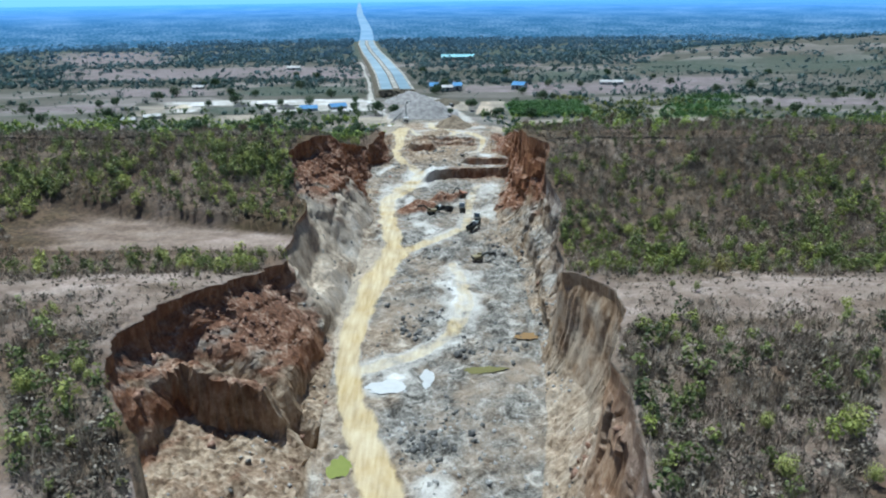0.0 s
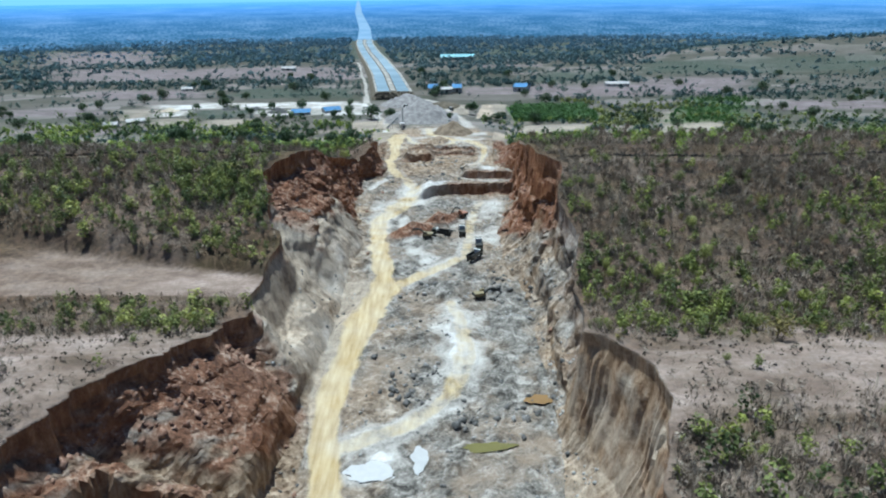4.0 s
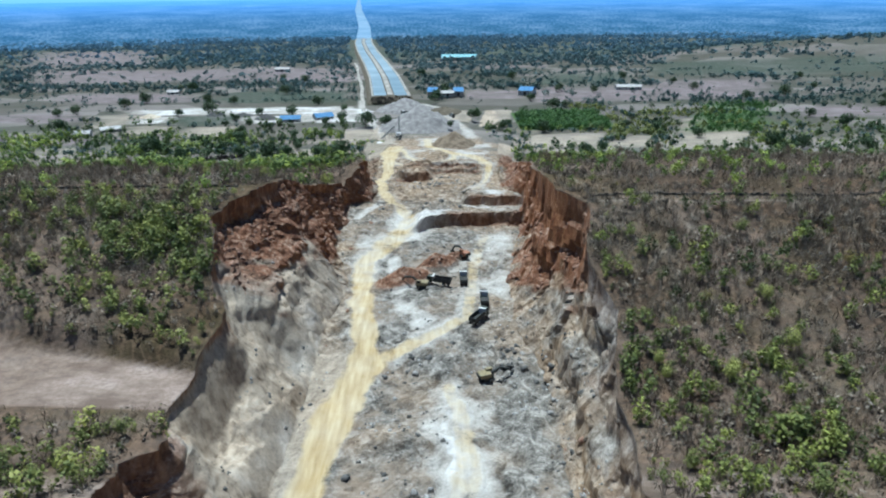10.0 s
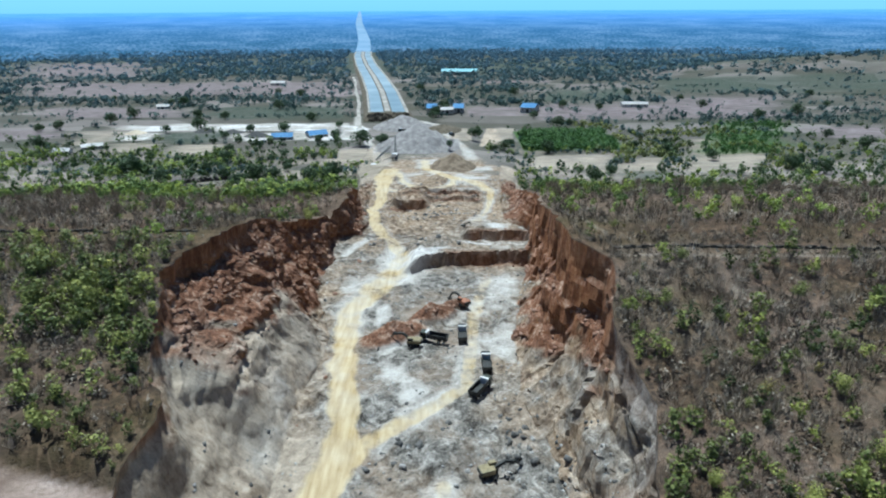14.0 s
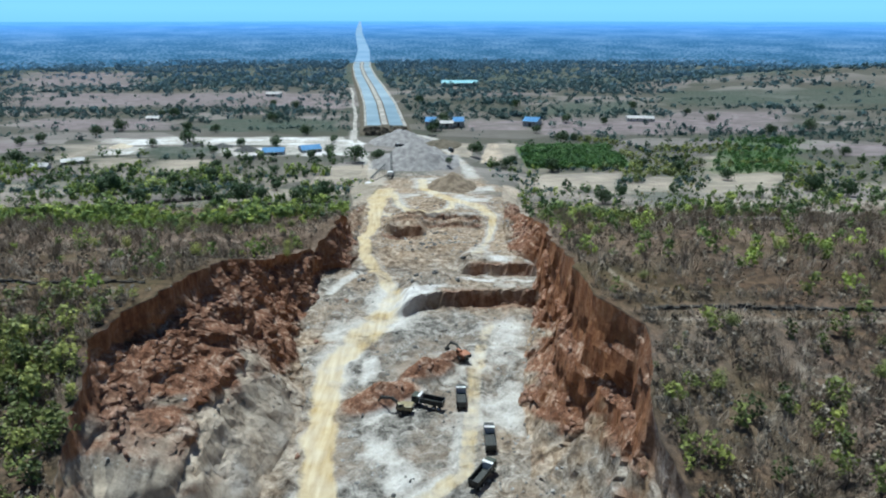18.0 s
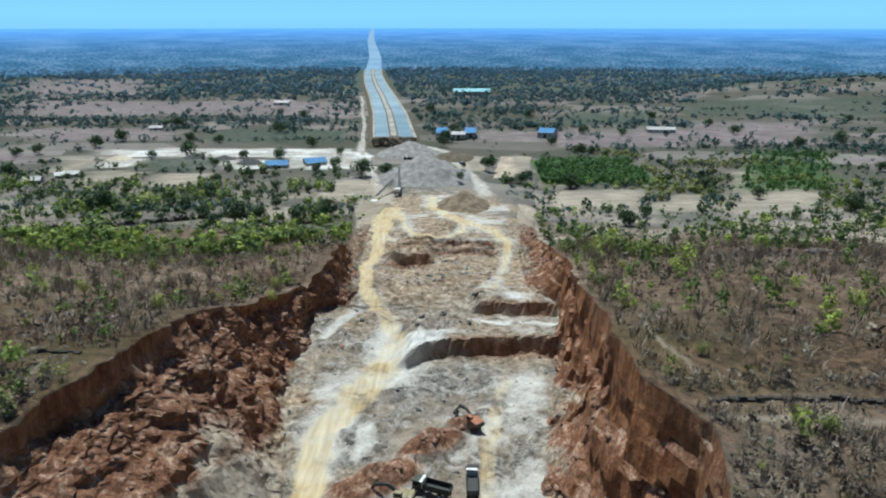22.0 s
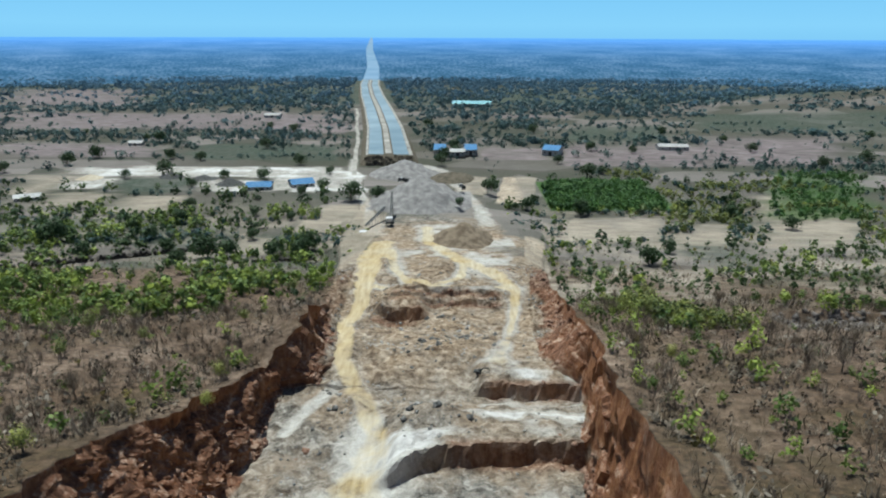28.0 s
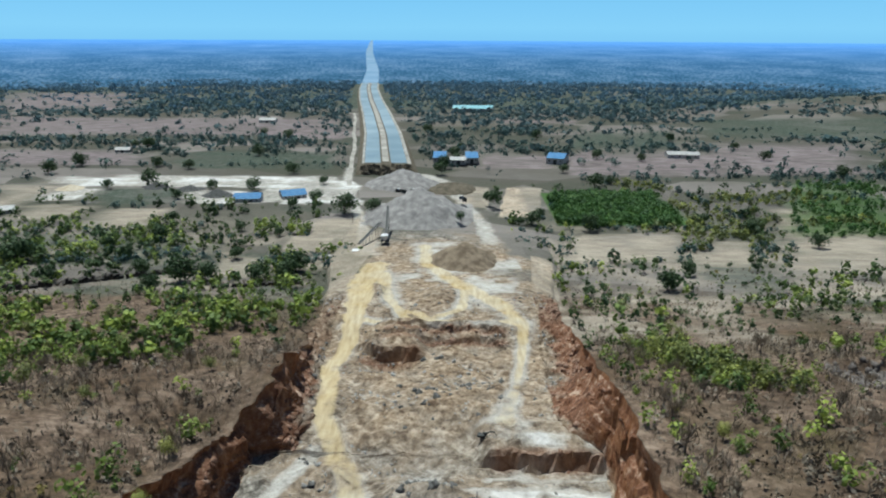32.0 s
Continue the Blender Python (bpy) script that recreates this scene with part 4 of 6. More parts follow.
def build_distance():
    n, k = 180, 40
    a = np.linspace(-math.pi, math.pi, n)
    t = np.linspace(0, 1, k)
    r, z = bowl(t)
    A, R = np.meshgrid(a, r)
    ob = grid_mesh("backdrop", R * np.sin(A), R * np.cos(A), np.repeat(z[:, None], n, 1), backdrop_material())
    uv = ob.data.uv_layers.new(name="UVMap")
    idx = np.empty(len(ob.data.loops), np.int32)
    ob.data.loops.foreach_get("vertex_index", idx)
    uvs = np.stack([A.reshape(-1) / math.pi, np.repeat(t[:, None], n, 1).reshape(-1)], -1)
    uv.data.foreach_set("uv", uvs[idx].reshape(-1).astype(np.float32))
    tagged(ob, "wooded plain fading into blue haze at the horizon", "backdrop", kind="structure")
    # pale haze of the low sky behind the plain
    g = Mat("low_sky", 1.0, 0.0)
    g.tc = g.n.new("ShaderNodeUVMap").outputs["UV"]
    sep = g.n.new("ShaderNodeSeparateXYZ")
    g.l.new(g.tc, sep.inputs[0])
    veil = g.noise(1.0, 3, 0.5, (16, 3, 1))
    height = g.math("ADD", sep.outputs[1], g.math("MULTIPLY", g.math("SUBTRACT", veil, 0.5), 0.06))
    g.color((0, 0, 0))
    g.l.new(g.ramp(height, [(0.0, (0.235, 0.505, 0.745)), (0.16, (0.262, 0.548, 0.775)), (0.5, (0.225, 0.505, 0.76)), (1.0, (0.15, 0.38, 0.68))]), g.b.inputs["Emission Color"])
    g.b.inputs["Emission Strength"].default_value = 1.0
    h = np.linspace(0, 1, 12)
    A, H = np.meshgrid(a, h)
    R = 4969 - 69 * H
    ob = grid_mesh("backdrop_sky", R * np.sin(A), R * np.cos(A), 58 + 560 * H, g.m)
    uv = ob.data.uv_layers.new(name="UVMap")
    idx = np.empty(len(ob.data.loops), np.int32)
    ob.data.loops.foreach_get("vertex_index", idx)
    uv.data.foreach_set("uv", np.stack([A.reshape(-1) / math.pi, H.reshape(-1)], -1)[idx].reshape(-1).astype(np.float32))
    tagged(ob, "pale blue hazy sky low over the horizon", "backdrop", kind="structure")
    # the finished road runs on to the horizon; a bluish glow stands for haze
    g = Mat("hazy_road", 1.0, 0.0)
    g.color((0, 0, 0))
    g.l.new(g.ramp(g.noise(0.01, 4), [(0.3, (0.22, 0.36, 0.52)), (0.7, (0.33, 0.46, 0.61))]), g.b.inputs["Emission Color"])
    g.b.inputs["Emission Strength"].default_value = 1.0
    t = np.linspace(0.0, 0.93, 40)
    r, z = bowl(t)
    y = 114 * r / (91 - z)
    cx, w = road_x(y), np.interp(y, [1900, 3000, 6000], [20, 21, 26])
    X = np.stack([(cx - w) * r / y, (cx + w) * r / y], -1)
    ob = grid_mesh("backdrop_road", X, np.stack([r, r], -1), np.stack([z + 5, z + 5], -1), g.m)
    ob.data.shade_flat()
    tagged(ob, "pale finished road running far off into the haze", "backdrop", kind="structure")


ROAD = [(600, -26), (810, -53), (1000, -76), (1200, -106), (1450, -146), (1725, -185), (2516, -268), (5042, -580), (20000, -2300)]


def road_x(y):
    return curve(ROAD, y)


build_distance()


# ---- builders ----
def part(name, bm, material, parent=None, label=""):
    me = bpy.data.meshes.new(name)
    bm.to_mesh(me)
    bm.free()
    me.materials.append(material)
    ob = new(name, me)
    ob.parent = parent
    if label:
        ob["label"] = label
    return ob


def box(sx, sy, sz, at=(0, 0, 0), bevel=0.0, turn=None, taper=None):
    """A bmesh box centred on its base at a place; taper shrinks the top in x and y."""
    bm = bmesh.new()
    bmesh.ops.create_cube(bm, size=1.0)
    for v in bm.verts:
        if taper and v.co.z > 0:
            v.co.x *= taper[0]
            v.co.y *= taper[1]
        v.co = Vector((v.co.x * sx, v.co.y * sy, (v.co.z + 0.5) * sz))
    if bevel:
        bmesh.ops.bevel(bm, geom=bm.edges[:], offset=bevel, segments=2, affect="EDGES", profile=0.6)
    m = Matrix.Translation(at) @ (turn or Matrix.Identity(4))
    bmesh.ops.transform(bm, matrix=m, verts=bm.verts)
    return bm


def tube(r1, r2, length, at=(0, 0, 0), turn=None, seg=14):
    bm = bmesh.new()
    bmesh.ops.create_cone(bm, cap_ends=True, segments=seg, radius1=r1, radius2=r2, depth=length)
    m = Matrix.Translation(at) @ (turn or Matrix.Identity(4))
    bmesh.ops.transform(bm, matrix=m, verts=bm.verts)
    return bm


def join(*bms):
    out = bmesh.new()
    for b in bms:
        me = bpy.data.meshes.new("tmp")
        b.to_mesh(me)
        b.free()
        out.from_mesh(me)
        bpy.data.meshes.remove(me)
    return out


RX = lambda a: Matrix.Rotation(radians(a), 4, "X")
RY = lambda a: Matrix.Rotation(radians(a), 4, "Y")
RZ = lambda a: Matrix.Rotation(radians(a), 4, "Z")


def simple(name, c1, c2, scale=2.0, rough=0.7, spec=0.3, metal=0.0, bump=0.2):
    g = Mat(name, rough, spec)
    n = g.noise(scale, 5, 0.6)
    g.color(g.mix(g.ramp(n, [(0.35, (0, 0, 0)), (0.65, (1, 1, 1))]), tuple(0.86 * v for v in c1), tuple(0.86 * v for v in c2)))
    g.b.inputs["Metallic"].default_value = metal
    return g.bump(n, bump, 0.05).m


# ---- haul road works: embankment beyond the cut ----
ASPHALT = simple("new_asphalt", (0.15, 0.22, 0.27), (0.27, 0.35, 0.40), 0.012, 0.8, 0.3)
GRAVEL = simple("grey_gravel", (0.18, 0.17, 0.165), (0.33, 0.315, 0.30), 0.22, 0.95, 0.1, bump=0.25)
GRAVEL_DARK = simple("dark_gravel", (0.055, 0.055, 0.055), (0.13, 0.13, 0.125), 0.7, 0.95, 0.1, bump=0.6)
GRAVEL_BROWN = simple("brown_quarry_grit", (0.13, 0.10, 0.07), (0.27, 0.215, 0.155), 0.25, 0.95, 0.1, bump=0.6)
SAND = simple("pale_sand", (0.40, 0.33, 0.23), (0.58, 0.51, 0.40), 0.4, 0.95, 0.1, bump=0.5)
MEDIAN = simple("dusty_verge", (0.24, 0.225, 0.20), (0.44, 0.415, 0.37), 0.06, 0.95, 0.1, bump=0.5)
EARTH = simple("brown_earth", (0.075, 0.066, 0.048), (0.16, 0.135, 0.10), 0.3, 0.95, 0.1, bump=0.5)


def ribbon(name, y0, y1, off0, off1, z0, z1, material, parent=None, steps=60, label="", lift=0.0, wave=0.0):
    y = y0 + (y1 - y0) * np.linspace(0, 1, steps) ** 1.4
    offs = np.array([off0, off0, off1, off1])
    X = road_x(y)[:, None] + offs[None] + wave * fbm(y, y * 0, 60, 9, 3)[:, None]
    base = np.interp(y, [810, 1900], [z0, z1])
    Z = np.stack([base - 0.5, base, base, base - 0.5], -1) + lift
    ob = grid_mesh(name, X, np.repeat(y[:, None], 4, 1), Z, material)
    ob.data.shade_flat()
    ob.parent = parent
    if label:
        ob["label"] = label
    return ob


def build_road():
    y = 806 + 1100 * np.linspace(0, 1, 90) ** 1.4
    prof = np.array([(-28, -9), (-21, 0), (21, 0), (28, -9)])
    X = road_x(y)[:, None] + prof[None, :, 0] + 0.4 * fbm(y, y * 0, 40, 7, 3)[:, None] * (np.abs(prof[None, :, 0]) > 25)
    Z = np.interp(y, [810, 1900], [-14, -19])[:, None] + prof[None, :, 1]
    Y = np.repeat(y[:, None], 4, 1)
    # ragged end slope that faces the cut
    X = np.concatenate([X[:1], X]); Z = np.concatenate([np.full((1, 4), -23.5), Z]); Y = np.concatenate([Y[:1] - 9 + 2 * np.sin(np.arange(4))[None], Y])
    emb = tagged(grid_mesh("road_embankment", X, Y, Z, EARTH), "raised earth road bank with two unfinished carriageways", "embankment", kind="structure")
    ribbon("carriageway", 812, 1900, -19, -5, -14, -19, ASPHALT, emb, label="bluish grey new asphalt lane", lift=0.35)
    ribbon("carriageway", 812, 1900, 4, 18, -14, -19, ASPHALT, emb, label="bluish grey new asphalt lane", lift=0.35)
    ribbon("shoulder", 810, 1900, -21.5, -19.3, -14, -19, MEDIAN, emb, label="pale dusty road shoulder", lift=0.2)
    ribbon("shoulder", 810, 1900, 18.3, 21.5, -14, -19, MEDIAN, emb, label="pale dusty road shoulder", lift=0.2)
    ribbon("median", 818, 1900, -3.4, 2.4, -14, -19, MEDIAN, emb, label="sandy strip between the lanes", lift=0.5)
    ribbon("service_track", 690, 1900, -35, -31, -20.8, -22.0, MEDIAN, emb, label="pale sandy track beside the bank", lift=-0.75, wave=2.5)
    ribbon("service_track", 790, 1900, 30, 33, -21.2, -22.0, MEDIAN, emb, label="pale sandy track beside the bank", lift=-0.85, wave=2.0)
    bm = bmesh.new()
    for i in range(70):
        u = random.random()
        a = box(random.uniform(2, 4.5), random.uniform(2, 3.5), random.uniform(1.6, 3), (-74 + 42 * random.random(), 797.5 + 9 * u, -23.8 + 8.6 * u), 0, RZ(random.uniform(0, 90)) @ RX(random.uniform(-25, 25)), (0.7, 0.6))
        bm = join(bm, a)
    part("bank_rubble", bm, EARTH, emb, "dark rubble at the end of the bank")


build_road()


def gravel_heap(cx, cy, rx, ry, h, material, label, seed, base=None, flat=0.06):
    """A tipped heap with several merged cones and a ravelled foot."""
    n = 54
    u = np.linspace(-1.15, 1.15, n)
    U, V = np.meshgrid(u, u)
    X, Y = U * rx, V * ry
    rr = np.hypot(U, V) + 0.10 * fbm(X + cx, Y + cy, 8, seed, 4)
    Z = np.clip(1 - rr, -0.08, 1 - flat) * h / (1 - flat)
    ridge = np.clip(0.8 - np.hypot(U * 1.2 - 0.45, V * 1.4 + 0.3) * 1.2, -0.1, 1) * h * 0.8
    Z = np.maximum(Z, ridge) + 0.25 * fbm(X + cx, Y, 3, seed + 3, 3)
    b = float(ground_at(cx, cy)) if base is None else base
    ob = grid_mesh("gravel_heap", X, Y, np.where(rr > 1.1, -3, Z), material)
    ob.location = (cx, cy, b - 0.2)
    return tagged(ob, label, "gravel heap", kind="stuff")


gravel_heap(-34, 762, 28, 26, 11, GRAVEL, "large grey heap of crushed stone", 1, -20.5)
gravel_heap(-17, 655, 31, 34, 17, GRAVEL, "tall grey heap of crushed stone by the conveyor", 2, -17)
gravel_heap(11, 548, 19, 25, 12, GRAVEL_BROWN, "pale brown heap of quarry sand", 3, -14)
gravel_heap(4, 745, 16, 20, 4, EARTH, "low brown heap of earth", 4, -20)
gravel_heap(-168, 716, 12, 9, 5.5, GRAVEL_DARK, "dark grey cone of gravel in the yard", 5, -21)
gravel_heap(-196, 736, 11, 8, 3.5, GRAVEL_DARK, "low dark gravel heap in the yard", 6, -21)
gravel_heap(-225, 742, 9, 8, 4.0, GRAVEL_DARK, "low dark gravel heap in the yard", 8, -21)
gravel_heap(-288, 735, 10, 9, 3.0, SAND, "small pale heap of lime dust", 9, -21)


# ---- plants ----
def leaf_material(name, dark, mid, light, rough=0.6, through_light=0.25):
    g = Mat(name, rough, 0.25 if rough < 0.9 else 0.05)
    a = g.n.new("ShaderNodeAttribute")
    a.attribute_name = "tint"
    f = g.math("ADD", g.math("MULTIPLY", a.outputs["Fac"], 0.7), g.math("MULTIPLY", g.island(), 0.3))
    c = g.ramp(f, [(p, tuple(0.84 * v for v in tone)) for p, tone in ((0.1, dark), (0.5, mid), (0.9, light))])
    g.color(c)
    # thin leaves let some of the light through
    tr, mx = g.n.new("ShaderNodeBsdfTranslucent"), g.n.new("ShaderNodeMixShader")
    mx.inputs[0].default_value = through_light
    g.l.new(c, tr.inputs["Color"])
    g.l.new(g.b.outputs[0], mx.inputs[1])
    g.l.new(tr.outputs[0], mx.inputs[2])
    g.l.new(mx.outputs[0], g.n["Material Output"].inputs["Surface"])
    return g.m


LEAF = leaf_material("green_leaves", (0.045, 0.066, 0.020), (0.19, 0.22, 0.066), (0.43, 0.44, 0.115))
LEAF_DRY = leaf_material("dry_twigs", (0.04, 0.031, 0.022), (0.25, 0.198, 0.145), (0.60, 0.50, 0.385), 0.9, 0.1)
LEAF_GREY = leaf_material("withered_leaves", (0.04, 0.033, 0.025), (0.17, 0.145, 0.112), (0.38, 0.33, 0.265), 0.9, 0.15)
# blue cast in these leaf colours stands in for haze over the plain
LEAF_FAR = leaf_material("hazed_tree_leaves", (0.036, 0.074, 0.070), (0.066, 0.118, 0.106), (0.112, 0.168, 0.14))
LEAF_OLIVE = leaf_material("olive_leaves", (0.034, 0.052, 0.018), (0.165, 0.195, 0.055), (0.36, 0.39, 0.085))
LEAF_FRESH = leaf_material("fresh_green_leaves", (0.04, 0.075, 0.02), (0.15, 0.215, 0.045), (0.40, 0.48, 0.09))
LEAF_PLAIN = leaf_material("plain_tree_leaves", (0.026, 0.052, 0.020), (0.062, 0.105, 0.036), (0.16, 0.20, 0.06))
LEAF_STRAW = leaf_material("straw_leaves", (0.13, 0.115, 0.04), (0.24, 0.20, 0.07), (0.34, 0.30, 0.12), 0.9)
# distance haze painted into the leaf tones, bluer for the farther woods
LEAF_WOODS = leaf_material("hazed_woods", (0.082, 0.132, 0.140), (0.105, 0.162, 0.170), (0.135, 0.195, 0.20), 1.0)
LEAF_HAZE = leaf_material("hazed_blue_woods", (0.092, 0.165, 0.225), (0.115, 0.195, 0.26), (0.14, 0.225, 0.295), 1.0)
BARK = simple("grey_bark", (0.07, 0.055, 0.045), (0.17, 0.145, 0.12), 3.0, 0.95, 0.1, bump=0.5)

rng = np.random.default_rng(7)


def leaf_cloud(n, height, width, lobes, size, r, low=0.4, flat=1.0):
    """Quads of leaves gathered in a few uneven lobes; returns n x 4 x 3 corners."""
    c = np.stack([r.normal(0, width * 0.15, lobes), r.normal(0, width * 0.15, lobes), height * (low + (0.86 - low) * r.random(lobes))], -1)
    rad = width * (0.27 + 0.12 * r.random(lobes))
    k = r.integers(0, lobes, n)
    d = r.normal(size=(n, 3))
    d /= np.linalg.norm(d, axis=1, keepdims=True)
    p = c[k] + d * (rad[k] * (0.6 + 0.5 * r.random(n)))[:, None] * np.array([1, 1, 0.95])
    p[:, 2] = np.clip(p[:, 2], height * 0.08, None)
    # leaves lie roughly along the outside of their lobe
    nrm = d + 0.5 * r.normal(size=(n, 3)) * (1, 1, flat) + np.array([0, 0, 0.35])
    nrm /= np.linalg.norm(nrm, axis=1, keepdims=True)
    a = np.cross(nrm, r.normal(size=(n, 3)))
    a /= np.linalg.norm(a, axis=1, keepdims=True)
    b = np.cross(nrm, a)
    s = (size * (0.6 + 0.8 * r.random(n)))[:, None]
    return np.stack([p - a * s, p - b * s * 0.7, p + a * s, p + b * s * 0.7], 1)


def twig_fan(n, height, width, r):
    """Thin crooked blades that rise from one foot; quads again."""
    ang, lean = r.random(n) * 6.283, r.random(n) ** 0.7
    base = np.stack([np.cos(ang), np.sin(ang), 0 * ang], -1) * (0.12 * width * r.random(n))[:, None]
    hgt = height * (0.45 + 0.6 * r.random(n))
    tip = np.stack([np.cos(ang) * lean * width * 0.5, np.sin(ang) * lean * width * 0.5, hgt], -1)
    mid = (base + tip) * 0.5 + r.normal(0, 0.12 * width, (n, 3)) * np.array([1, 1, 0.3])
    side = np.stack([-np.sin(ang), np.cos(ang), 0.3 * r.normal(size=n)], -1) * (0.03 + 0.05 * r.random(n))[:, None] * (height / 3.0)
    return np.stack([base, mid - side, tip, mid + side], 1)


def place_plants(name, variants, spots, material, label, category="bushes"):
    """Joins many plants into one mesh; spots: x, y, z, size, turn."""
    quads, tint = [], []
    pick = rng.integers(0, len(variants), len(spots))
    for (x, y, z, s, a), k in zip(spots, pick):
        c, n = math.cos(a), math.sin(a)
        q = variants[k]
        out = np.empty_like(q)
        out[..., 0] = (q[..., 0] * c - q[..., 1] * n) * s + x
        out[..., 1] = (q[..., 0] * n + q[..., 1] * c) * s + y
        out[..., 2] = q[..., 2] * s + z
        quads.append(out)
        tint.append(np.full(len(q) * 4, np.clip(rng.normal(0.5, 0.3), 0, 1)))
    if not quads:
        return None
    v = np.concatenate(quads).reshape(-1, 3)
    me = bpy.data.meshes.new(name)
    fill_mesh(me, v, np.arange(len(v)).reshape(-1, 4))
    at = me.attributes.new("tint", "FLOAT", "POINT")
    at.data.foreach_set("value", np.concatenate(tint).astype(np.float32))
    me.materials.append(material)
    return tagged(new(name, me), label, category, kind="stuff")


def scatter(n, x0, x1, y0, y1, keep, size, seed):
    """Random spots on the open ground that pass keep(x, y, u)."""
    r = np.random.default_rng(seed)
    x, y, u = r.uniform(x0, x1, n), r.uniform(y0, y1, n), r.random(n)
    ok = keep(x, y, u) & ((x < curve(RIM_L, y) - 0.8) | (x > curve(RIM_R, y) + 0.8) | (y > 520))
    x, y = x[ok], y[ok]
    z = ground_at(x, y) - 0.1
    s = size[0] + (size[1] - size[0]) * r.random(len(x)) ** 1.6
    return np.stack([x, y, z, s, r.random(len(x)) * 6.283], -1)


def open_plain(x, y):
    works = (np.abs(x + 1) < 44 - 0.05 * np.clip(y - 520, 0, 300)) & (y > 500)
    works = works | ((y > 590) & (x > road_x(y) - 42) & (x < road_x(y) + 48))
    works = np.where(y > 790, (x > road_x(y) - 38) & (x < road_x(y) + 35), works)
    yard = plots(YARD_PLOTS, x, y) > 0.3
    yard = yard | (plots(PALE_PLOTS, x, y) > 0.4) | (plots([(112, 684, 42, 48, 0.05)], x, y) > 0.3)
    return works | yard


def bare(x, y):
    """Ground that stays open: pond, lanes, yard."""
    lane_l = (np.abs(y - 146 - 0.12 * (x + 60)) < 6.5) & (x < 0)
    lane_r = (np.abs(y - 139) < 10) & (x > 0)
    wallk = np.abs(y - np.where(x > 0, 262.5, 275)) < 2.2
    digs = (x > 104) & (x < 168) & (y > 387) & (y < 407) & (fbm(x, y, 10, 39, 3) > -0.25)
    return digs | open_plain(x, y) | (pond_mask(x, y) > 0.3) | lane_l | lane_r | wallk


def dens_dry(x, y):
    d = np.where(x < 0, curve([(50, 1.2), (112, 1.1), (124, 0.2), (156, 0.2), (180, 0.3), (214, 0.6), (262, 0.75), (300, 0.75), (400, 0.65), (470, 0.4), (540, 0.15)], y),
                 curve([(50, 1.6), (106, 1.4), (120, 0.22), (134, 0.12), (152, 0.2), (172, 0.8), (262, 0.9), (274, 0.6), (330, 0.65), (410, 0.7), (470, 0.45), (540, 0.15)], y))
    return d * (0.55 + 0.9 * smooth(-0.5, 0.6, fbm(x, y, 18, 201, 3)))


def dens_green(x, y):
    d = np.where(x < 0, curve([(50, 0.35), (112, 0.3), (126, 0.05), (140, 0.0), (156, 0.12), (162, 0.55), (176, 0.6), (181, 0.1), (212, 0.45), (218, 1.15), (250, 1.0), (264, 0.3), (290, 0.16),
                               (400, 0.25), (425, 0.9), (482, 1.0), (500, 0.45), (540, 0.3), (560, 0.6), (620, 0.55), (650, 0.3)], y),
                 curve([(50, 0.35), (108, 0.35), (122, 0.08), (134, 0.03), (150, 0.06), (164, 0.5), (190, 0.55), (225, 0.35), (262, 0.16), (276, 0.12), (340, 0.15), (395, 0.25), (440, 0.35),
                        (520, 0.3), (560, 0.2)], y) + 1.3 * np.exp(-((x - 68) / 12) ** 2 - ((y - 408) / 20) ** 2) + 1.1 * np.exp(-((x - 86) / 14) ** 2 - ((y - 384) / 9) ** 2))
    return d * np.where(y < 270, 0.35 + 1.15 * smooth(-0.4, 0.6, fbm(x, y, 16, 207, 4)), 0.12 + 1.6 * smooth(-0.2, 0.6, fbm(x, y, 26, 207, 4)))


rv = np.random.default_rng(3)
TWIGS = [twig_fan(13, 2.6, 3.2, rv) for _ in range(8)]
TWIGS_THIN = [twig_fan(9, 2.6, 3.0, rv) for _ in range(8)]
LEAFY_NEAR = [leaf_cloud(80, 3.5, 2.5, 6, 0.25, rv, 0.2, 0.9) for _ in range(8)]
LEAFY = [leaf_cloud(66, 3.7, 2.9, 6, 0.30, rv, 0.25, 0.9) for _ in range(8)]
LEAFY_FAR = [leaf_cloud(25, 3.7, 3.1, 4, 0.52, rv, 0.22, 0.8) for _ in range(8)]
TUFT = [leaf_cloud(6, 0.9, 1.0, 3, 0.24, rv, 0.2, 1.0) for _ in range(6)]
DRY_BUSH = [leaf_cloud(17, 2.3, 2.8, 6, 0.32, rv, 0.2, 1.0) for _ in range(8)]
DRY_BUSH_FAR = [leaf_cloud(9, 2.3, 2.8, 5, 0.42, rv, 0.2, 1.0) for _ in range(8)]
TREES_FAR = [leaf_cloud(28, 5.2, 5.4, 6, 0.84, rv, 0.32, 0.8) for _ in range(8)]
WOODS_FAR = [leaf_cloud(9, 3.6, 9.5, 4, 1.9, rv, 0.4, 0.15) for _ in range(8)]

side = lambda x, y: np.abs(x) < 12 + 0.69 * y
wooded = lambda x, y: ~bare(x, y) & side(x, y)
for x0, x1, n, thin, bushy, seed in ((-200, 0, 40000, 0.42, 0.50, 11), (0, 200, 46000, 0.42, 0.36, 12)):
    place_plants("dry_scrub", TWIGS, scatter(n, x0, x1, 55, 270, lambda x, y, u: (u < thin * dens_dry(x, y)) & wooded(x, y), (0.5, 1.6), seed), LEAF_DRY,
                 "dense leafless grey brown scrub on the near hillside")
    place_plants("dry_bushes", DRY_BUSH, scatter(n, x0, x1, 55, 270, lambda x, y, u: (u < bushy * dens_dry(x, y)) & wooded(x, y), (0.35, 1.1), seed + 60), LEAF_GREY,
                 "low grey brown bushes with withered leaves")
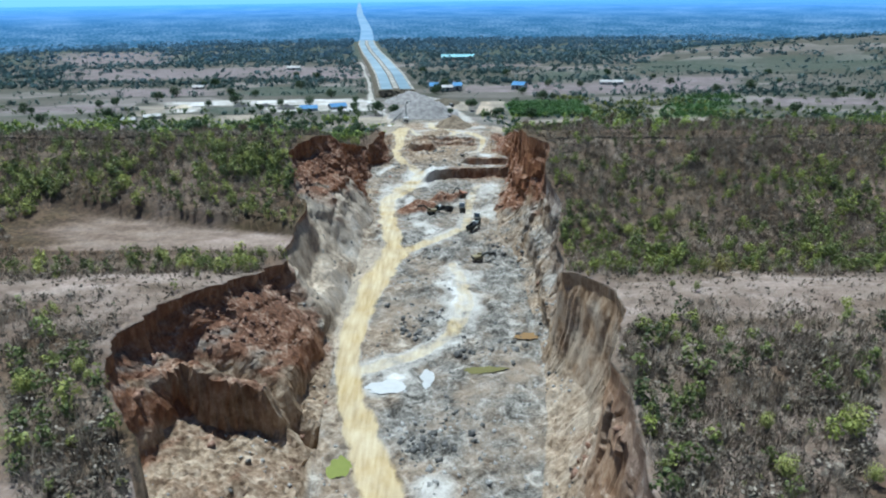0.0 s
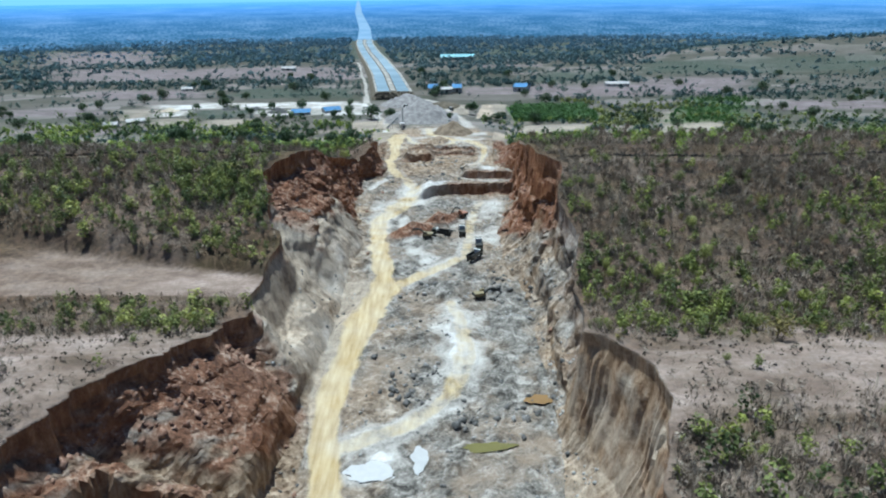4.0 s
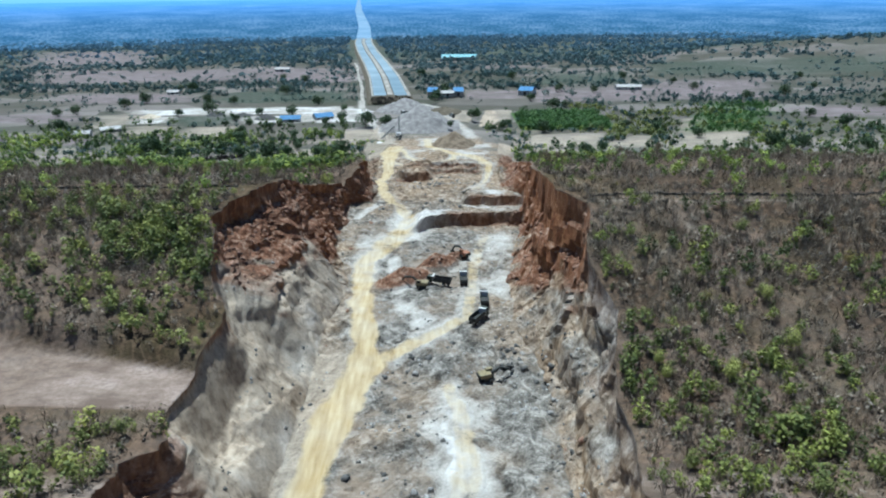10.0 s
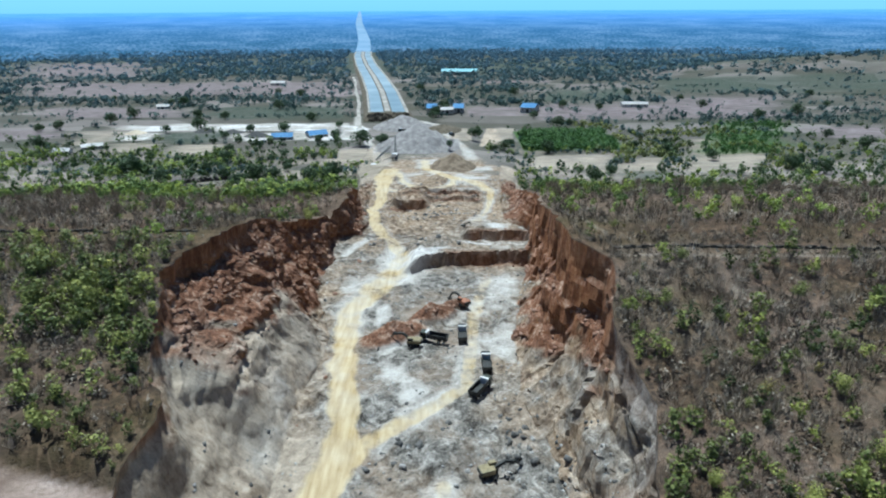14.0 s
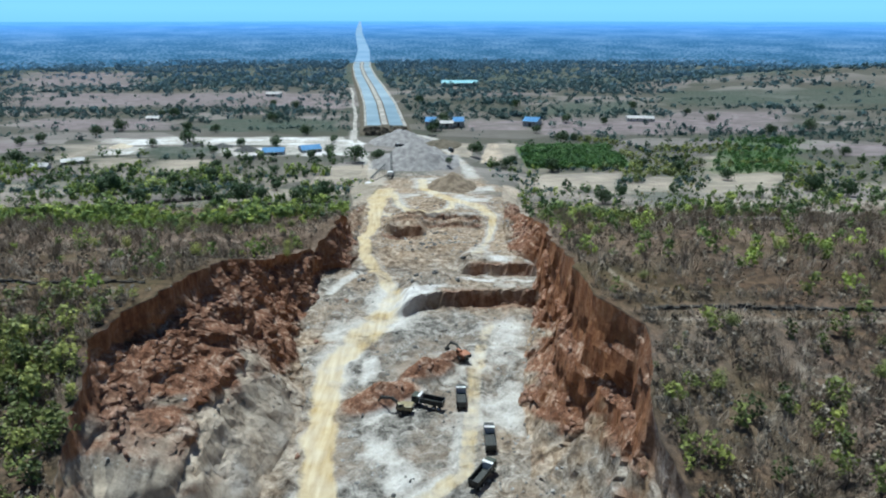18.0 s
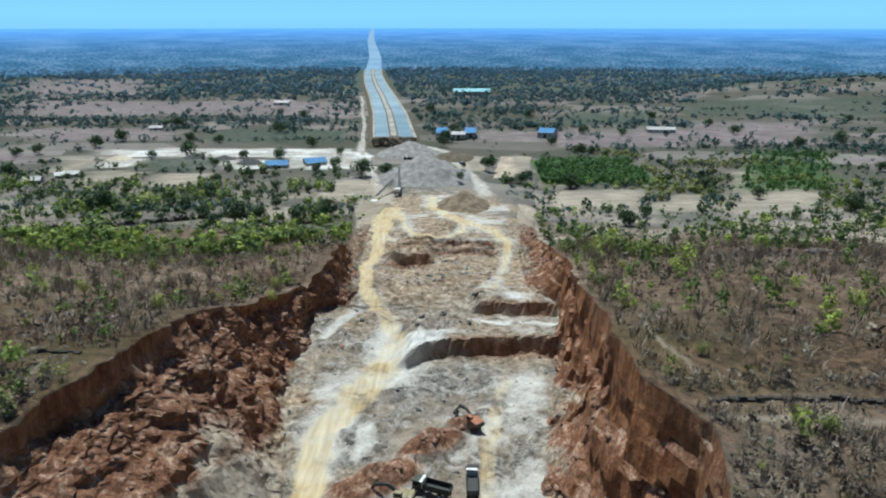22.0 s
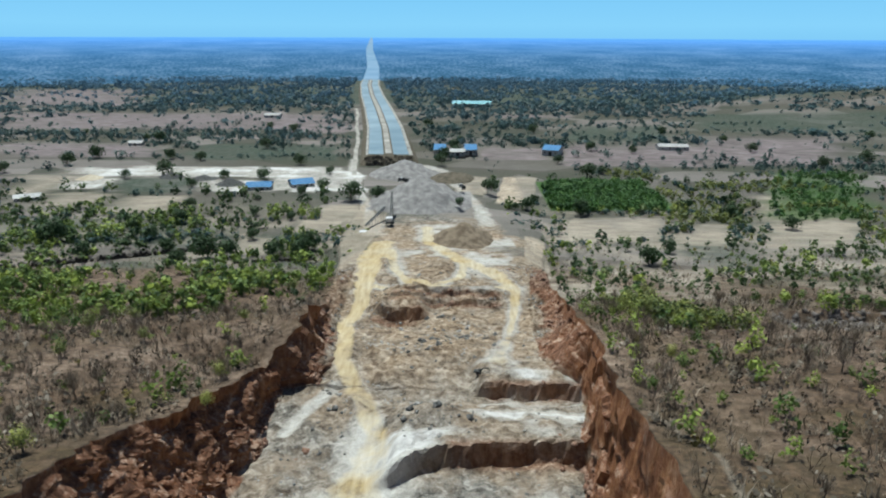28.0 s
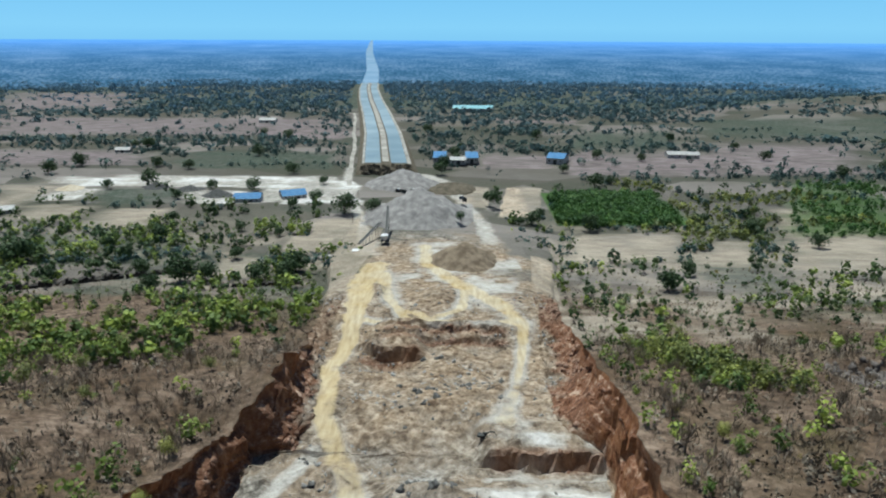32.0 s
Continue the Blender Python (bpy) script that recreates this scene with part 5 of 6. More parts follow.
place_plants("dry_scrub", TWIGS_THIN, np.concatenate([scatter(46000, -190, 190, 270, 430, lambda x, y, u: (u < 0.30 * dens_dry(x, y)) & wooded(x, y), (0.4, 1.8), 16),
                                                      scatter(14000, -330, 330, 400, 540, lambda x, y, u: (u < 0.5 * dens_dry(x, y)) & wooded(x, y), (0.4, 1.3), 18)]), LEAF_DRY,
             "thin leafless scrub on the far slope")
place_plants("dry_bushes", DRY_BUSH_FAR, np.concatenate([scatter(46000, -200, 200, 270, 430, lambda x, y, u: (u < 0.26 * dens_dry(x, y)) & wooded(x, y), (0.3, 1.2), 76),
                                                         scatter(14000, -330, 330, 400, 560, lambda x, y, u: (u < 0.5 * dens_dry(x, y)) & wooded(x, y), (0.3, 1.0), 78)]), LEAF_GREY,
             "low grey brown bushes with withered leaves on the far slope")
place_plants("green_scrub", LEAFY_NEAR, scatter(15000, -200, 0, 55, 270, lambda x, y, u: (u < 0.56 * dens_green(x, y)) & wooded(x, y), (0.4, 1.7), 13), LEAF,
             "green leafy bushes among the dry scrub")
place_plants("green_scrub", LEAFY_NEAR, scatter(15000, 0, 200, 55, 270, lambda x, y, u: (u < 0.58 * dens_green(x, y)) & wooded(x, y), (0.4, 1.7), 14), LEAF_OLIVE,
             "yellow green bushes among the dry scrub")
place_plants("green_scrub", LEAFY, scatter(26000, -300, 300, 270, 420, lambda x, y, u: (u < 0.22 * dens_green(x, y)) & wooded(x, y), (0.5, 1.8), 17), LEAF_FRESH,
             "green bushes and young trees on the far slope")
place_plants("green_scrub", LEAFY_FAR, scatter(42000, -420, 420, 405, 650, lambda x, y, u: (u < np.where(x > 0, 0.14, 0.30) * dens_green(x, y)) & wooded(x, y), (0.4, 1.9), 19), LEAF_FRESH,
             "green bushes and young trees where the slope runs out")
lanes = lambda x, y: np.where(x > 0, smooth(110, 122, y) * smooth(164, 150, y), smooth(116, 128, y) * smooth(178, 160, y))
place_plants("dry_tufts", TUFT, np.concatenate([
    scatter(16000, -190, 190, 105, 180, lambda x, y, u: (u < 0.5 * lanes(x, y)) & (pond_mask(x, y) < 0.2) & side(x, y), (0.4, 1.3), 91),
    scatter(26000, -300, 300, 284, 560, lambda x, y, u: (u < 0.32 * (0.3 + smooth(-0.3, 0.6, fbm(x, y, 12, 231, 3)))) & ~open_plain(x, y) & side(x, y), (0.5, 1.7), 92)]), LEAF_GREY,
             "tufts of dry grass on bare brown soil", "grass")
place_plants("green_scrub", LEAFY, scatter(1500, 45, 125, 365, 440, lambda x, y, u: (np.hypot((x - 70 - 0.35 * (400 - y)) / 11, (y - 402) / 26) < 0.75 + 0.5 * u) & (u < 0.85), (0.7, 1.9), 93), LEAF_OLIVE,
             "thicket of green trees on the far slope")
place_plants("dark_scrub", LEAFY_FAR, np.concatenate([
    scatter(9000, 40, 420, 425, 600, lambda x, y, u: (u < 0.20 * smooth(425, 460, y) * (0.3 + smooth(-0.3, 0.5, fbm(x, y, 30, 221, 3)))) & wooded(x, y), (0.3, 1.5), 77),
    scatter(7000, -330, -45, 430, 640, lambda x, y, u: (u < 0.16 * (0.2 + smooth(-0.3, 0.5, fbm(x, y, 30, 223, 3)))) & wooded(x, y), (0.3, 1.5), 79)]), LEAF_PLAIN,
             "small dark green trees dotted over dry grass")
place_plants("straw_scrub", LEAFY_FAR, scatter(6500, -380, 380, 150, 640, lambda x, y, u: (u < 0.16 * (dens_green(x, y) + 0.3)) & wooded(x, y), (0.3, 0.75), 15), LEAF_STRAW,
             "yellowed bushes and tall dry grass")


def dens_plain(x, y):
    base = 0.9 * smooth(0.05, 0.4, fbm(x * 0.7, y * 1.7, 140, 301, 5)) + np.interp(y, [560, 1000, 1300, 1900], [0.12, 0.10, 0.16, 0.4])
    rows = np.exp(-((np.abs(lattice(x / 90, y / 26, 305))) / 0.09) ** 2) * 0.8
    open_land = np.maximum(plots(PINK_PLOTS, x, y), plots(OLIVE_PLOTS[:3], x, y))
    d = np.clip(base + rows, 0, 1) * np.interp(y, [500, 700, 1000, 1400, 1900], [0.55, 0.5, 0.7, 0.9, 1.1]) * (1 - 0.78 * open_land)
    return np.maximum(d, 0.95 * plots(WOODS, x, y, 0.4))


fan = lambda x, y: np.abs(x) < 90 + 0.72 * y
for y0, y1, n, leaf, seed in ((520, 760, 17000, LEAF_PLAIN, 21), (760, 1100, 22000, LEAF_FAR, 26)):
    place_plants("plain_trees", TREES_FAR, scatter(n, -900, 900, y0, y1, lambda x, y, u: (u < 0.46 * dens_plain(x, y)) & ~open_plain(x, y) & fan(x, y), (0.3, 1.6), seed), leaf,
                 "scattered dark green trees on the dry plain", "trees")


def hedgerows(seed):
    """Lines of trees along plot edges, mostly across the valley."""
    r = np.random.default_rng(seed)
    out = []
    for _ in range(95):
        y0 = 540 + 800 * r.random() ** 1.3
        x0, ln, a = r.uniform(-0.7 * y0, 0.7 * y0), r.uniform(60, 240), r.normal(0.08, 0.12) if r.random() < 0.75 else r.uniform(1.0, 1.9)
        n = int(ln / r.uniform(4, 9))
        t = np.sort(r.random(n)) * ln
        x, y = x0 + t * math.cos(a) + r.normal(0, 1.2, n), y0 + t * math.sin(a) + r.normal(0, 1.5, n)
        ok = ~open_plain(x, y) & (y > 525) & ((plots(PINK_PLOTS, x, y) < 0.3) | (r.random(n) < 0.25))
        x, y = x[ok], y[ok]
        out.append(np.stack([x, y, ground_at(x, y) - 0.2, r.uniform(0.3, 1.0, len(x)), r.random(len(x)) * 6.28], -1))
    return np.concatenate(out)


place_plants("plain_trees", TREES_FAR, scatter(2600, 120, 330, 560, 780, lambda x, y, u: (u < 0.5 * smooth(0.0, 0.5, fbm(x, y, 40, 331, 3)) + 0.4 * plots([(178, 660, 22, 70, 0.5)], x, y, 0.3)) & ~open_plain(x, y), (0.35, 1.2), 27), LEAF_OLIVE,
             "pale green trees between the dry fields", "trees")
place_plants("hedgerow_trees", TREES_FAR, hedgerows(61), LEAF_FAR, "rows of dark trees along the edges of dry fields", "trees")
for y0, y1, n, leaf, seed, fade in ((900, 1700, 38000, LEAF_WOODS, 22, ([900, 1100, 1300, 1700], [0.2, 1, 1, 0])), (1250, 1990, 40000, LEAF_HAZE, 25, ([1250, 1650, 1990], [0, 1, 1]))):
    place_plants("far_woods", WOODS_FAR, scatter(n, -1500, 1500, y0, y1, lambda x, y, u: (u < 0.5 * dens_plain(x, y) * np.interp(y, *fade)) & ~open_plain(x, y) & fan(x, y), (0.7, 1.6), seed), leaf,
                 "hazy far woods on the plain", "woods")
LEAF_CROP = leaf_material("deep_green_crop", (0.03, 0.08, 0.018), (0.062, 0.14, 0.03), (0.11, 0.20, 0.045))
place_plants("plantation", LEAFY_FAR, scatter(1500, 66, 158, 638, 733, lambda x, y, u: plots([(112, 684, 41, 47, 0.05)], x, y) > 0.5, (1.2, 1.6), 23), LEAF_CROP, "dense green block of planted trees", "plantation")
place_plants("plantation", LEAFY_FAR, scatter(1800, 200, 360, 610, 790, lambda x, y, u: (u < 0.5 + 0.5 * fbm(x, y, 20, 311, 2)) & (plots([(276, 700, 36, 84, 0.5)], x, y) > 0.5), (0.8, 1.7), 24), LEAF_CROP, "green orchard trees beside the fields", "plantation")


# ---- single trees ----
def quad_mesh(name, quads, material, tint):
    me = bpy.data.meshes.new(name)
    v = quads.reshape(-1, 3)
    fill_mesh(me, v, np.arange(len(v)).reshape(-1, 4))
    at = me.attributes.new("tint", "FLOAT", "POINT")
    at.data.foreach_set("value", np.full(len(v), tint, np.float32))
    me.materials.append(material)
    return me


def trunk_bm(height, r0, seed, limbs=4):
    rr = random.Random(seed)
    bm = tube(r0, r0 * 0.55, height * 0.55, (0, 0, height * 0.26), RY(rr.uniform(-4, 4)), 8)
    for i in range(limbs):
        a = i * 360 / limbs + rr.uniform(-30, 30)
        turn = RZ(a) @ RY(rr.uniform(28, 50))
        ln = height * rr.uniform(0.35, 0.5)
        at = Vector((0, 0, height * rr.uniform(0.3, 0.5))) + (turn @ Vector((0, 0, ln / 2)))
        bm = join(bm, tube(r0 * 0.45, r0 * 0.12, ln, at, turn, 6))
    return bm


def make_tree(height, width, n, leaf, material, tint, seed, label):
    r = np.random.default_rng(seed)
    t = new("tree")
    part("trunk", trunk_bm(height, 0.035 * height, seed), BARK, t)
    c = new("crown", quad_mesh("crown", leaf_cloud(n, height, width, 9, leaf, r, 0.38, 0.8), material, tint))
    c.parent = t
    return tagged(t, label, "tree")


def plant(proto, spots, r):
    """Copies of a tree at x, y, size."""
    for x, y, s in spots:
        m = Matrix.Translation((x, y, float(ground_at(x, y)) - 0.1)) @ RZ(r.uniform(0, 360)) @ Matrix.Scale(s, 4)
        copy_thing(proto, m)


def drop(proto):
    for o in (*proto.children_recursive, proto):
        bpy.data.objects.remove(o)


PR = random.Random(5)
bright = make_tree(4.6, 4.0, 700, 0.16, LEAF, 0.95, 1, "fresh bright green young tree among dry scrub")
plant(bright, [(63, 79, 1.3), (48, 70, 0.9), (51, 82, 0.7), (-72, 92, 1.0), (-66, 99, 0.8), (60, 69, 0.7), (76, 202, 1.1), (60, 193, 0.9), (47, 194, 0.7)], PR)
plant(bright, [(47, 198, 0.8), (61, 195, 0.8), (77, 217, 0.9), (-49, 358, 1.0), (55, 354, 0.8), (-60, 306, 1.0), (-44, 337, 0.8), (-87, 323, 0.9), (-95, 320, 0.8), (95, 307, 1.0)], PR)
drop(bright)
green = make_tree(4.2, 3.4, 600, 0.16, LEAF, 0.55, 2, "green leafy tree with a rounded ragged crown")
plant(green, [(73, 163, 1.0), (59, 159, 0.9), (60, 136, 0.6), (55, 138, 0.5), (43, 168, 0.9), (-54, 177, 1.0), (-78, 166, 0.8), (-69, 168, 1.0), (-61, 163, 0.8), (-63, 150, 0.5)], PR)
plant(green, [(51, 239, 0.9), (81, 243, 1.0), (-78, 381, 1.0), (-85, 356, 1.0), (49, 277, 0.6), (59, 254, 0.9), (-58, 404, 1.0), (-96, 387, 1.4), (-89, 419, 1.5), (-91, 402, 1.2)], PR)
plant(green, [(65, 404, 1.5), (74, 441, 1.3), (68, 391, 1.3), (68, 473, 1.3), (62, 416, 1.2), (71, 424, 1.4), (-55, 452, 1.3), (-70, 462, 1.5), (-84, 448, 1.4), (-112, 455, 1.4), (-130, 440, 1.3)], PR)
drop(green)
straw = make_tree(5.0, 4.6, 380, 0.20, LEAF_STRAW, 0.7, 3, "tall dry yellow bush at the edge of the lane")
plant(straw, [(72, 152, 1.2), (84, 158, 0.8), (103, 229, 0.8), (63, 217, 0.7)], PR)
drop(straw)
def make_bare_tree(height, seed, label):
    """A leafless tree: trunk with limbs, and a thin haze of twigs."""
    r = np.random.default_rng(seed)
    t = new("bare_tree")
    part("trunk", trunk_bm(height, 0.03 * height, seed, 6), BARK, t)
    q = []
    for _ in range(9):
        f = twig_fan(12, height * 0.5, height * 0.55, r)
        f += np.array([r.normal(0, height * 0.14), r.normal(0, height * 0.14), height * r.uniform(0.35, 0.6)])
        q.append(f)
    c = new("crown", quad_mesh("crown", np.concatenate(q), LEAF_DRY, 0.45))
    c.parent = t
    return tagged(t, label, "tree")


BR = random.Random(17)
for k in range(3):
    proto = make_bare_tree(5.0 + k * 0.6, 70 + k, "leafless grey tree standing on the dry slope")
    spots = []
    while len(spots) < 34:
        x, y = BR.choice((-1, 1)) * BR.uniform(46, 190), BR.uniform(284, 425)
        if abs(x) < 0.6 * y:
            spots.append((x, y, BR.uniform(0.6, 1.2)))
    plant(proto, spots, BR)
    drop(proto)
mango = make_tree(7.0, 7.4, 640, 0.42, LEAF_PLAIN, 0.25, 4, "dense dark green spreading tree on the plain")
plant(mango, [(-116, 526, 1.8), (-124, 510, 1.1), (-125, 500, 0.7), (-83, 527, 1.3), (-71, 532, 1.3), (-211, 552, 1.8), (-66, 664, 2.0), (-48, 668, 1.4), (-91, 696, 1.3), (54, 640, 1.3)], PR)
plant(mango, [(88, 629, 1.5), (33, 683, 1.2), (10, 633, 0.8), (-145, 730, 1.5), (-232, 750, 1.8), (183, 626, 1.3), (208, 598, 1.2), (-260, 735, 1.1), (-106, 566, 0.9), (-98, 758, 1.0)], PR)
plant(mango, [(118, 545, 1.0), (62, 662, 0.9), (-177, 523, 1.2), (46, 640, 0.8), (30, 690, 1.0), (-160, 600, 1.2), (-182, 585, 0.9), (-170, 640, 1.0), (-120, 620, 0.9), (-95, 610, 0.8)], PR)
spots = []
while len(spots) < 60:
    x, y = PR.uniform(-480, 520), 520 + 520 * PR.random() ** 1.4
    if abs(x) < 0.66 * y and not open_plain(np.array([x]), np.array([y]))[0]:
        spots.append((x, y, PR.uniform(0.8, 1.7)))
plant(mango, spots, PR)
drop(mango)


# ---- loose stone ----
def stone_variants(k, r):
    """Angular broken lumps: hulls of a few random corners, all with the same count of faces."""
    out = []
    quads = [(0, 1, 3, 2), (4, 6, 7, 5), (0, 4, 5, 1), (2, 3, 7, 6), (0, 2, 6, 4), (1, 5, 7, 3)]
    cube = np.array([(x, y, z) for x in (-1, 1) for y in (-1, 1) for z in (-1, 1)], float)
    for _ in range(k):
        v = cube * (0.5 + 0.5 * r.random(3)) * (0.55 + 0.6 * r.random((8, 1))) * np.array([1, 1, 0.75])
        a = r.random() * 6.283
        v = v @ np.array([[1, 0, 0], [0, math.cos(a), -math.sin(a)], [0, math.sin(a), math.cos(a)]])
        out.append(v)
    tris = [t for q in quads for t in ((q[0], q[1], q[2]), (q[0], q[2], q[3]))]
    return out, np.array(tris)


STONES, STONE_TRIS = stone_variants(10, np.random.default_rng(9))
ROCK_GREY = simple("grey_rock", (0.16, 0.158, 0.15), (0.42, 0.41, 0.385), 1.3, 0.9, 0.2, bump=0.6)
ROCK_RED = simple("red_brown_rock", (0.14, 0.065, 0.04), (0.34, 0.23, 0.17), 1.1, 0.92, 0.15, bump=0.6)
ROCK_FIELD = simple("weathered_stone", (0.075, 0.066, 0.06), (0.20, 0.175, 0.16), 1.0, 0.9, 0.2, bump=0.6)
# near-black, so that the field walls read as thin dark lines
ROCK_WALL = simple("very_dark_stone", (0.03, 0.028, 0.025), (0.085, 0.078, 0.07), 1.0, 0.95, 0.1, bump=0.6)
ROCK_DARK = simple("dark_rock", (0.05, 0.05, 0.048), (0.17, 0.165, 0.155), 1.0, 0.9, 0.2, bump=0.6)


def rubble(name, spots, material, label):
    v, f, n = [], [], 0
    r = np.random.default_rng(len(spots))
    k = r.integers(0, len(STONES), len(spots))
    a = r.random(len(spots)) * 6.283
    for (x, y, z, s), kk, t in zip(spots, k, a):
        q = STONES[kk]
        c, d = math.cos(t), math.sin(t)
        v.append(np.stack([(q[:, 0] * c - q[:, 1] * d) * s + x, (q[:, 0] * d + q[:, 1] * c) * s + y, q[:, 2] * s + z], -1))
        f.append(STONE_TRIS + n)
        n += len(q)
    me = bpy.data.meshes.new(name)
    fill_mesh(me, np.concatenate(v), np.concatenate(f))
    me.materials.append(material)
    return tagged(new(name, me), label, "rubble", kind="stuff")


def surface_spots(n, want, size, seed):
    """Spots on the modelled ground, taken from its own grid where want(x, y, z) holds."""
    r = np.random.default_rng(seed)
    i, j = r.integers(26, GX.shape[0] - 180, n), r.integers(80, GX.shape[1] - 80, n)
    x, y, z = GX[i, j], GY[i, j], GZ[i, j]
    ok = want(x, y, z, i, j, r.random(n)) & SHALLOW[i, j]
    z = z - 0.1
    s = size[0] + (size[1] - size[0]) * r.random(n) ** 3
    return np.stack([x, y, z, s], -1)[ok]


TRK, WHT, RED = (MASK[..., c] for c in range(3))
GDX, GDZ = np.gradient(GX, axis=1), np.gradient(GZ, axis=1)
SHALLOW = np.abs(GDZ) < 1.3 * np.abs(GDX)
inside_cut = lambda x, y: (x > curve(RIM_L, y) + 1.5) & (x < curve(RIM_R, y) - 0.8) & (y < 500)
clump = lambda x, y, s: smooth(-0.15, 0.55, fbm(x, y, 11, s, 3))
rubble("grey_rubble", surface_spots(60000, lambda x, y, z, i, j, u: inside_cut(x, y) & (TRK[i, j] < 0.1) & (RED[i, j] < 0.35) & (u < 0.45 * clump(x, y, 401) ** 2 * (1 - 0.9 * WHT[i, j])), (0.12, 0.6), 31),
       ROCK_GREY, "broken grey limestone strewn over the floor of the cut")
rubble("dark_rubble", surface_spots(26000, lambda x, y, z, i, j, u: inside_cut(x, y) & (TRK[i, j] < 0.1) & (RED[i, j] < 0.3) & (u < 0.5 * clump(x, y, 405) ** 3), (0.14, 0.7), 32),
       ROCK_DARK, "dark shaded rubble in ridges on the floor of the cut")
DARK_ZONES = [(-2, 176, 10, 5), (14, 243, 12, 4), (18, 205, 9, 5), (4, 234, 15, 8), (-8, 207, 14, 5), (24, 222, 6, 20), (16, 166, 12, 6), (-4, 186, 9, 10), (22, 190, 7, 12), (0, 366, 18, 6), (-20, 376, 7, 9), (-4, 425, 22, 14), (10, 405, 14, 8), (-2, 130, 12, 10), (6, 102, 14, 8)]
zone = lambda x, y: sum(np.exp(-((x - a) / c) ** 2 - ((y - b) / d) ** 2) for a, b, c, d in DARK_ZONES)
rubble("dark_rubble", surface_spots(70000, lambda x, y, z, i, j, u: inside_cut(x, y) & (TRK[i, j] < 0.1) & (RED[i, j] < 0.3) & (u < 0.5 * zone(x, y) * clump(x, y, 417)), (0.2, 1.2), 37),
       ROCK_DARK, "ridges of dark broken rock left between the haul roads")
rubble("grey_rubble", surface_spots(60000, lambda x, y, z, i, j, u: inside_cut(x, y) & (TRK[i, j] < 0.1) & (RED[i, j] < 0.3) & (u < 0.25 * zone(x, y) * clump(x, y, 419)), (0.15, 1.0), 38),
       ROCK_GREY, "ridges of grey broken rock left between the haul roads")
rubble("red_rubble", surface_spots(80000, lambda x, y, z, i, j, u: inside_cut(x, y) & (RED[i, j] > 0.3) & (u < 0.7 * clump(x, y, 409)), (0.14, 1.0), 33),
       ROCK_RED, "red brown clods fallen from the walls of the cut")
rubble("field_stones", scatter(3400, 101, 172, 386, 407, lambda x, y, u: u < 0.3 + clump(x, y, 411), (0.25, 1.4), 34)[:, :4], ROCK_FIELD, "heaped grey stones in old diggings on the slope")
rubble("field_stones", np.concatenate([scatter(4000, 45, 160, 225, 262, lambda x, y, u: u < 0.5 * clump(x, y, 413), (0.1, 0.5), 35)[:, :4],
                                       scatter(4000, -130, -58, 240, 290, lambda x, y, u: u < 0.6 * clump(x, y, 415), (0.1, 0.5), 36)[:, :4]]),
       ROCK_DARK, "loose dark field stones on the hillside")


def boulders():
    r = np.random.default_rng(41)
    meshes = []
    for k, mat in ((0, ROCK_GREY), (3, ROCK_GREY), (5, ROCK_DARK), (7, ROCK_RED), (8, ROCK_RED)):
        me = bpy.data.meshes.new("boulder")
        fill_mesh(me, STONES[k], STONE_TRIS)
        me.materials.append(mat)
        meshes.append((me, mat))
    spots = surface_spots(9000, lambda x, y, z, i, j, u: inside_cut(x, y) & (TRK[i, j] < 0.05) & (WHT[i, j] < 0.4) & (u < 0.10 * clump(x, y, 421)), (0.5, 1.1), 43)[:150]
    for x, y, z, s in spots:
        wall = abs(x) > 27
        me, mat = meshes[r.integers(3, 5)] if wall else meshes[r.integers(0, 3)]
        ob = new("boulder", me)
        ob.matrix_basis = Matrix.Translation((x, y, z)) @ RZ(r.uniform(0, 360)) @ Matrix.Scale(s, 4)
        tagged(ob, "red brown boulder fallen on the slope" if wall else "rough grey boulder on the floor of the cut", "boulder", "boulders in the cut")


boulders()


# ---- standing water ----
def pools():
    looks = (((0.20, 0.22, 0.055), "small pond of bright green stagnant water"), ((0.16, 0.145, 0.05), "shallow olive puddle on the floor"), ((0.24, 0.15, 0.06), "shallow rusty brown puddle by the wall"),
             ((0.50, 0.50, 0.485), "pool of milky white lime sludge"), ((0.46, 0.46, 0.445), "narrow pool of milky white lime sludge"))
    for (px, py, pa, pb, pz), (c, label) in zip(POOLS, looks):
        g = Mat("pond_water", 0.12, 0.5)
        g.color(g.mix(g.noise(0.5, 3), c, tuple(v * 0.75 for v in c)))
        bm = bmesh.new()
        ring = []
        for i in range(40):
            a = i * math.pi / 20
            k = 1.0 + 0.55 * noise.noise((math.cos(a) * 1.6 + px, math.sin(a) * 1.6, 0.3)) + 0.2 * noise.noise((math.cos(a) * 4 + px, math.sin(a) * 4, 3.3))
            ring.append(bm.verts.new((math.cos(a) * pa * k, math.sin(a) * pb * k, 0)))
        bm.faces.new(ring)
        ob = part("pond", bm, g.m)
        ob.location = (px, py, pz)
        tagged(ob, label, "pond", kind="structure")


pools()


